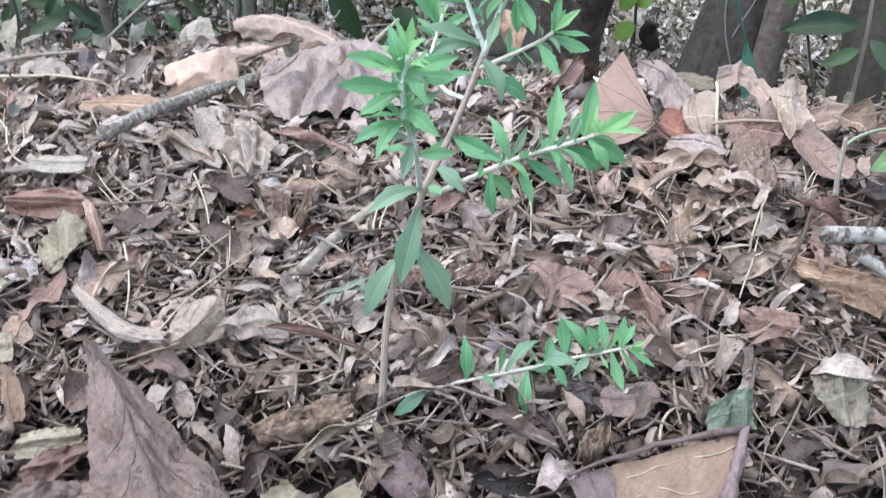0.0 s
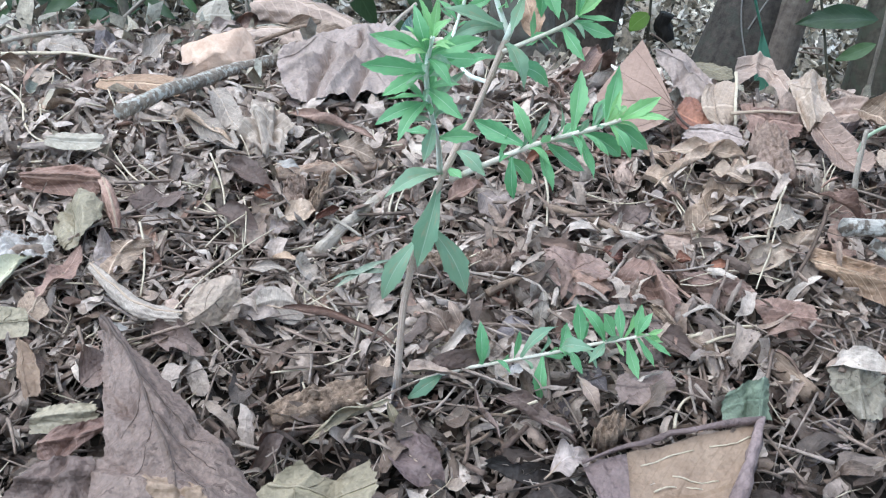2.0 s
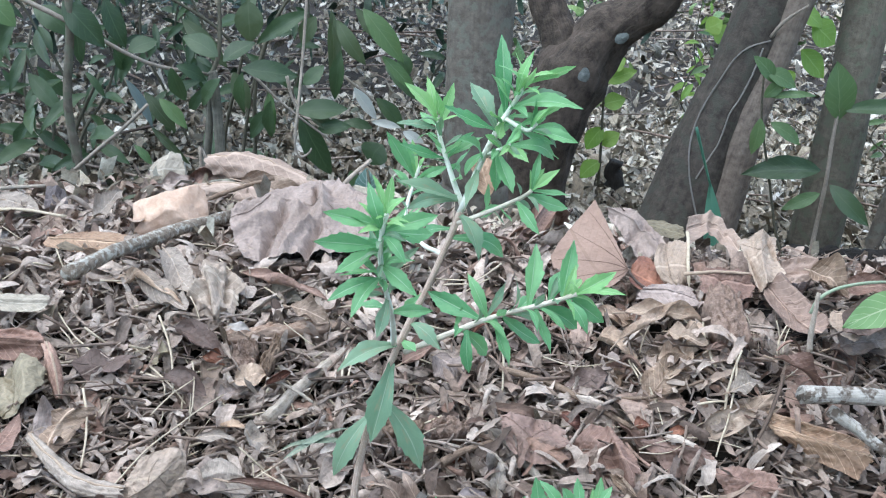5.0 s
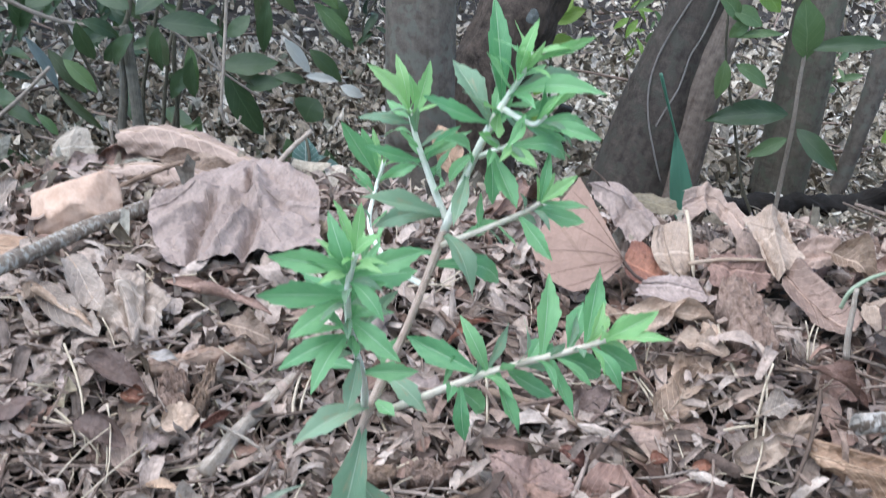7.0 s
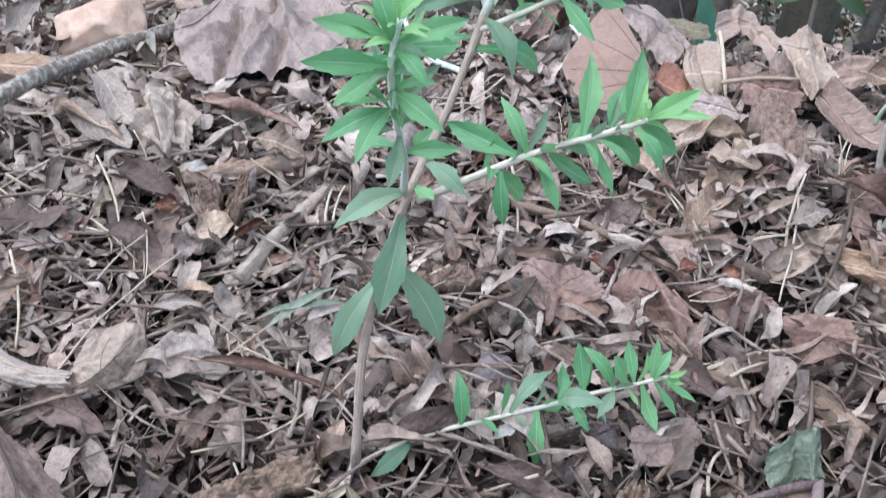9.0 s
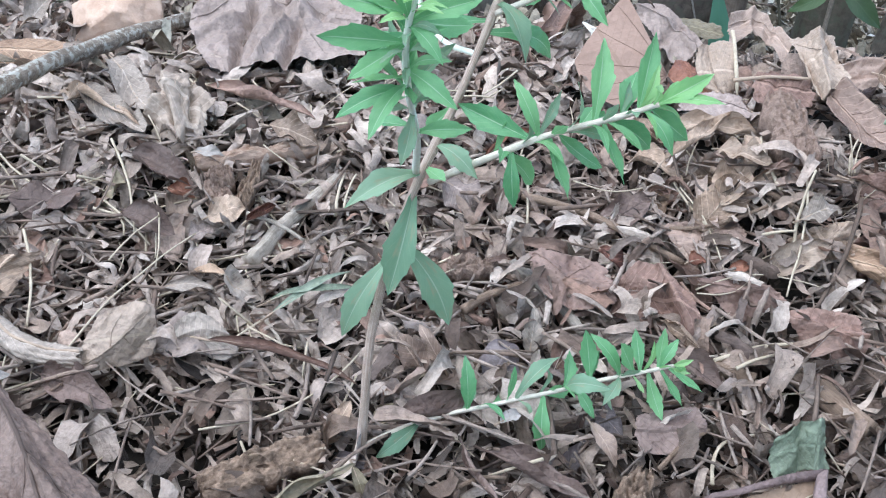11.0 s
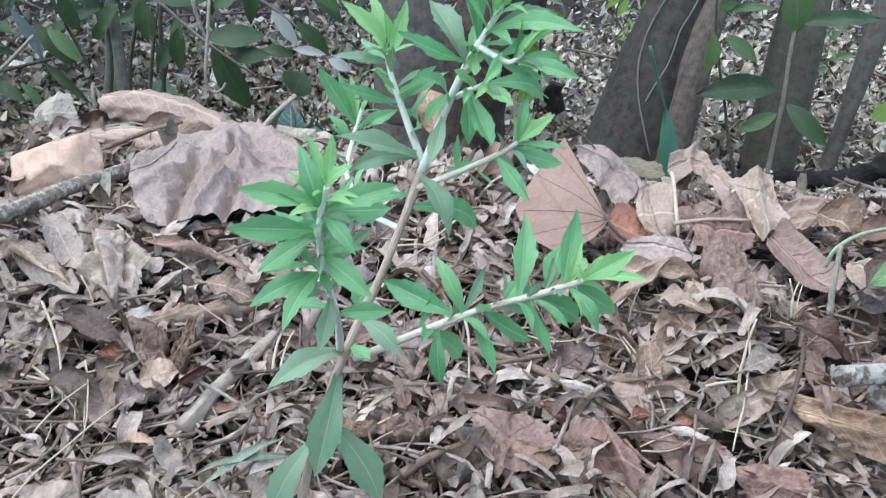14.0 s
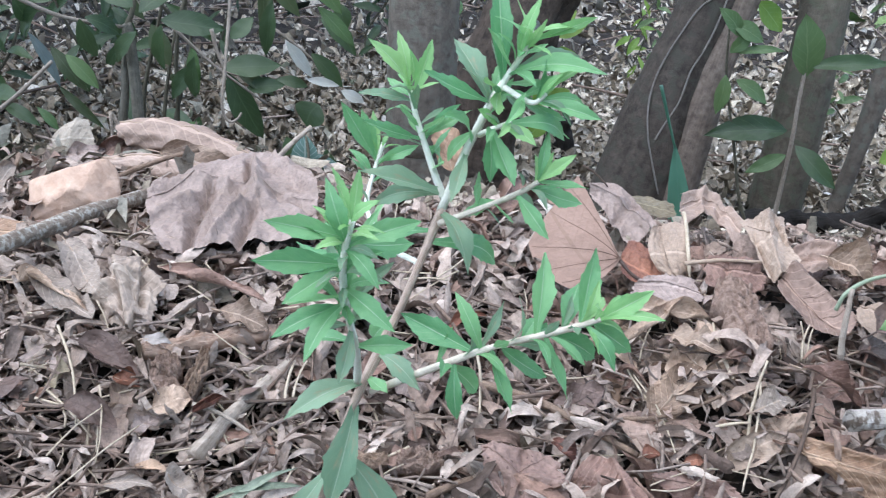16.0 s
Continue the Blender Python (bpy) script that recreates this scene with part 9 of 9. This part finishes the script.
MOUND = (-0.62, 0.72, 0.18, 1.12)
litter_random = random.Random(77)
KINDS = ((M_TAN, "tan"), (M_PINKTAN, "light brown"), (M_RED, "reddish-brown"), (M_PALE, "pale beige"), (M_DARK, "dark brown"), (M_TAN, "tan"), (M_RED, "reddish-brown"), (M_GREY, "grey-brown"), (M_PINKTAN, "light brown"), (M_RUST, "rust-brown"))
FRONT_KINDS = ((M_DARK, "dark brown"), (M_RED, "reddish-brown"), (M_PURPLE, "slate-brown"), (M_GREY, "grey-brown"), (M_DARK, "dark brown"), (M_PLUM, "purplish-brown"))
for k in range(84):
    x, y = litter_random.uniform(-0.42, 0.48), litter_random.uniform(0.30, 0.98)
    if (y > 0.68 and x < 0.02) or (y > 0.62 and x > 0.1):
        y -= 0.3
    turn, size = litter_random.uniform(0, 2 * math.pi), litter_random.uniform(0.018, 0.042)
    x2, y2 = x + size * math.cos(turn), y + size * math.sin(turn)
    material, tint = KINDS[k % len(KINDS)] if y > 0.52 else FRONT_KINDS[k % len(FRONT_KINDS)]
    roll = litter_random.uniform(0.4, 1.5)
    fallen = dead_leaf((x, y, ground_z(x, y) + litter_random.uniform(0.0, 0.006)), (x2, y2, ground_z(x2, y2) + litter_random.uniform(0.0, 0.011)),
                       size * litter_random.uniform(0.3, 0.65), material, "%s dead leaf %s in the litter" % (tint, "rolled lengthwise" if roll > 1.0 else "half curled" if roll > 0.7 else "lying loosely"),
                       curl=roll, bend=litter_random.uniform(-0.1, 0.25), face=litter_random.uniform(0, 0.5), crinkle=litter_random.uniform(0.8, 1.8))
    tagged(fallen, group="fallen leaves on the mound")
# loose dry leaves piled along the crest
for k in range(74):
    if k < 46:
        x, y, kinds = litter_random.uniform(-0.40, -0.19), litter_random.uniform(0.66, 0.93), ((M_CREST, "light tan"), (M_TAN, "tan"), (M_PALE, "pale beige"), (M_PINKTAN, "light brown"))
    else:
        x, y, kinds = litter_random.uniform(0.12, 0.42), litter_random.uniform(0.60, 0.74), ((M_PINKTAN, "light brown"), (M_RED, "reddish-brown"), (M_TAN, "tan"), (M_BUFF, "warm brown"))
        y -= 0.30 * max(0.0, x - 0.16)
    turn, size = litter_random.uniform(0, 2 * math.pi), litter_random.uniform(0.024, 0.05)
    x2, y2 = x + size * math.cos(turn), y + size * math.sin(turn)
    material, tint = kinds[k % 4]
    roll = litter_random.uniform(0.35, 1.3)
    fallen = dead_leaf((x, y, ground_z(x, y) + litter_random.uniform(0.002, 0.010)), (x2, y2, ground_z(x2, y2) + litter_random.uniform(0.002, 0.016)),
                       size * litter_random.uniform(0.35, 0.7), material, "%s dead leaf %s on the crest" % (tint, "rolled lengthwise" if roll > 1.0 else "half curled" if roll > 0.7 else "lying loosely"),
                       curl=roll, bend=litter_random.uniform(-0.05, 0.25), face=litter_random.uniform(0.2, 0.6), crinkle=litter_random.uniform(0.8, 1.4))
    tagged(fallen, group="fallen leaves along the crest")
FRONT, BACK = (-0.62, 0.72, 0.16, 0.51), (-0.62, 0.72, 0.47, 1.12)
stuff("litter_crumbs", scatter(9000, MOUND, (0.003, 0.008), (0.3, 0.9), (-0.007, 0.002), 0.6, 11, (2, 1)), M_CRUMB, "crumbled dark leaf and bark bits on the soil")
stuff("leaf_crumbs", scatter(7600, BACK, (0.003, 0.009), (0.2, 0.7), (-0.003, 0.013), 0.7, 19, (2, 2), (0.2, 1.6), 0.4), M_LITTER, "small broken flakes of dry leaves")
stuff("dark_leaf_crumbs", scatter(5600, FRONT, (0.003, 0.010), (0.2, 0.8), (-0.003, 0.012), 0.7, 29, (2, 2), (0.2, 1.6), 0.4), M_DEEP, "dark flakes of rotting leaves")
stuff("leaf_litter", scatter(5200, BACK, (0.007, 0.022), (0.28, 0.8), (-0.003, 0.014), 0.5, 12, (5, 4), (0.3, 1.6), 0.4), M_LITTER, "broken brown and grey dead leaf scraps covering the mound")
stuff("dark_leaf_litter", scatter(3400, FRONT, (0.007, 0.024), (0.28, 0.8), (-0.003, 0.013), 0.5, 32, (5, 4), (0.3, 1.6), 0.4), M_DEEP, "dark dead leaf scraps covering the mound")
stuff("shredded_litter", scatter(4200, BACK, (0.008, 0.034), (0.08, 0.26), (0.001, 0.014), 0.45, 18, (7, 2), (0.4, 1.9), 0.2), M_LITTER, "long shreds of dry leaf and bark in the litter")
stuff("dark_shredded_litter", scatter(2700, FRONT, (0.008, 0.034), (0.08, 0.26), (0.001, 0.013), 0.45, 38, (7, 2), (0.4, 1.9), 0.2), M_DEEP, "long dark shreds of leaf and bark")
stuff("large_leaf_litter", scatter(820, (-0.62, 0.72, 0.48, 0.80), (0.016, 0.036), (0.3, 0.75), (0.001, 0.011), 0.4, 13, (9, 6), (0.4, 1.7), 0.45), M_LITTER, "curled brown dead leaves covering the mound")
stuff("large_dark_litter", scatter(480, (-0.62, 0.72, 0.20, 0.50), (0.016, 0.036), (0.3, 0.75), (0.001, 0.010), 0.4, 33, (9, 6), (0.4, 1.7), 0.45), M_DEEP, "curled dark dead leaves in front of the mound")
stuff("bleached_litter", scatter(4100, (-0.5, 0.08, 0.5, 0.92), (0.006, 0.028), (0.12, 0.6), (0.005, 0.016), 0.45, 20, (6, 3), (0.4, 2.1), 0.4), M_PALELITTER, "bleached pale flakes and shreds of dry leaves")
stuff("bleached_hollow_litter", scatter(600, (-0.36, -0.02, 0.52, 0.76), (0.008, 0.030), (0.15, 0.6), (0.006, 0.018), 0.45, 26, (6, 3), (0.4, 2.1), 0.4), M_PALELITTER, "bleached pale scraps in the hollow beside the seedling")
stuff("hollow_straw_litter", needles(260, (-0.36, 0.0, 0.46, 0.76), (0.014, 0.05), (0.0004, 0.0009), (0.008, 0.02), 0.4, 27), M_STRAW, "pale straws in the hollow beside the seedling")
stuff("bleached_front_litter", scatter(430, (-0.24, 0.16, 0.34, 0.52), (0.006, 0.022), (0.12, 0.5), (0.004, 0.013), 0.45, 28, (6, 3), (0.4, 2.1), 0.4), M_PALELITTER, "bleached pale scraps in front of the mound")
stuff("loose_shreds", scatter(600, (0.0, 0.32, 0.46, 0.62), (0.010, 0.034), (0.10, 0.4), (0.010, 0.024), 0.4, 34, (7, 3), (0.4, 1.9), 0.25), M_LITTER, "loose brown shreds lying on the larger leaves")
stuff("loose_twigs", needles(520, (-0.26, 0.30, 0.42, 0.66), (0.016, 0.055), (0.0005, 0.0015), (0.012, 0.024), 0.3, 35), M_LITTERTWIG, "thin twigs lying on the larger leaves")
stuff("bleached_crest_litter", scatter(600, (0.0, 0.55, 0.58, 0.9), (0.006, 0.028), (0.10, 0.45), (0.005, 0.016), 0.45, 24, (6, 3), (0.4, 2.1), 0.4), M_PALELITTER, "bleached pale flakes along the crest")
stuff("twig_litter", needles(2700, MOUND, (0.014, 0.060), (0.0003, 0.0012), (0.004, 0.018), 0.28, 14), M_LITTERTWIG, "thin brown twigs and leaf stalks strewn over the mound")
stuff("straw_litter", needles(650, MOUND, (0.012, 0.05), (0.0003, 0.0006), (0.006, 0.017), 0.35, 15), M_STRAW, "pale straw and grass stalks in the litter")
stuff("splinter_litter", needles(3000, MOUND, (0.010, 0.036), (0.0009, 0.0024), (0.001, 0.012), 0.3, 22), M_SPLINTER, "short bits of brown stick and bark in the litter")
stuff("fibre_litter", needles(5200, MOUND, (0.006, 0.028), (0.00015, 0.00045), (0.003, 0.016), 0.45, 21), M_PALELITTER, "fine dry fibres and rootlets in the litter")
FAR = (-2.6, 3.4, 1.12, 5.6)
stuff("wood_floor_litter", scatter(34000, FAR, (0.014, 0.046), (0.3, 0.7), (0.0, 0.022), 0.6, 16, (2, 2), (0.3, 1.6), soft=False), M_FARLITTER, "dull brown fallen leaves on the wood floor")
stuff("near_wood_floor_litter", scatter(22000, (0.08, 1.35, 1.0, 2.6), (0.009, 0.030), (0.3, 0.75), (0.0, 0.024), 0.6, 66, (2, 2), (0.3, 1.6)), M_FARLITTER, "curled brown and pale fallen leaves behind the mound")
stuff("shaded_floor_litter", scatter(19000, (-0.95, 0.14, 1.0, 2.6), (0.010, 0.032), (0.3, 0.75), (0.0, 0.026), 0.6, 67, (2, 2), (0.3, 1.6)), M_SHADELITTER, "brown fallen leaves with the undergrowth's shade in their colour")
stuff("wood_floor_twigs", needles(900, FAR, (0.08, 0.4), (0.001, 0.004), (0.0, 0.04), 0.12, 17, soft=False), M_LITTERTWIG, "fallen twigs on the wood floor")
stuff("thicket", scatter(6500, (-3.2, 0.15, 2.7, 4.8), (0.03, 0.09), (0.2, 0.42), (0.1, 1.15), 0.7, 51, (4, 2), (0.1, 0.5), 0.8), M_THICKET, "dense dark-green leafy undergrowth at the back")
stuff("light_thicket", scatter(500, (0.3, 2.6, 3.0, 5.2), (0.03, 0.08), (0.35, 0.55), (0.02, 0.5), 0.7, 53, (4, 2), (0.1, 0.5), 0.8), M_LIGHTTHICKET, "sparse light-green seedlings far back")
CLEARING = ((-4.0, -0.6, -3.2, 1.2), (0.7, 4.2, -3.2, 1.2), (-0.65, 0.75, -3.2, 0.2), (-4.0, -2.55, 1.1, 5.6), (3.35, 5.0, 1.1, 5.6))
for k, region in enumerate(CLEARING):
    stuff("clearing_litter", scatter(int(650 * (region[1] - region[0]) * (region[3] - region[2])), region, (0.02, 0.055), (0.35, 0.6), (0.0, 0.02), 0.4, 61 + k, (3, 1), (0.2, 1.4), soft=False), M_LITTER, "brown fallen leaves strewn round the mound")
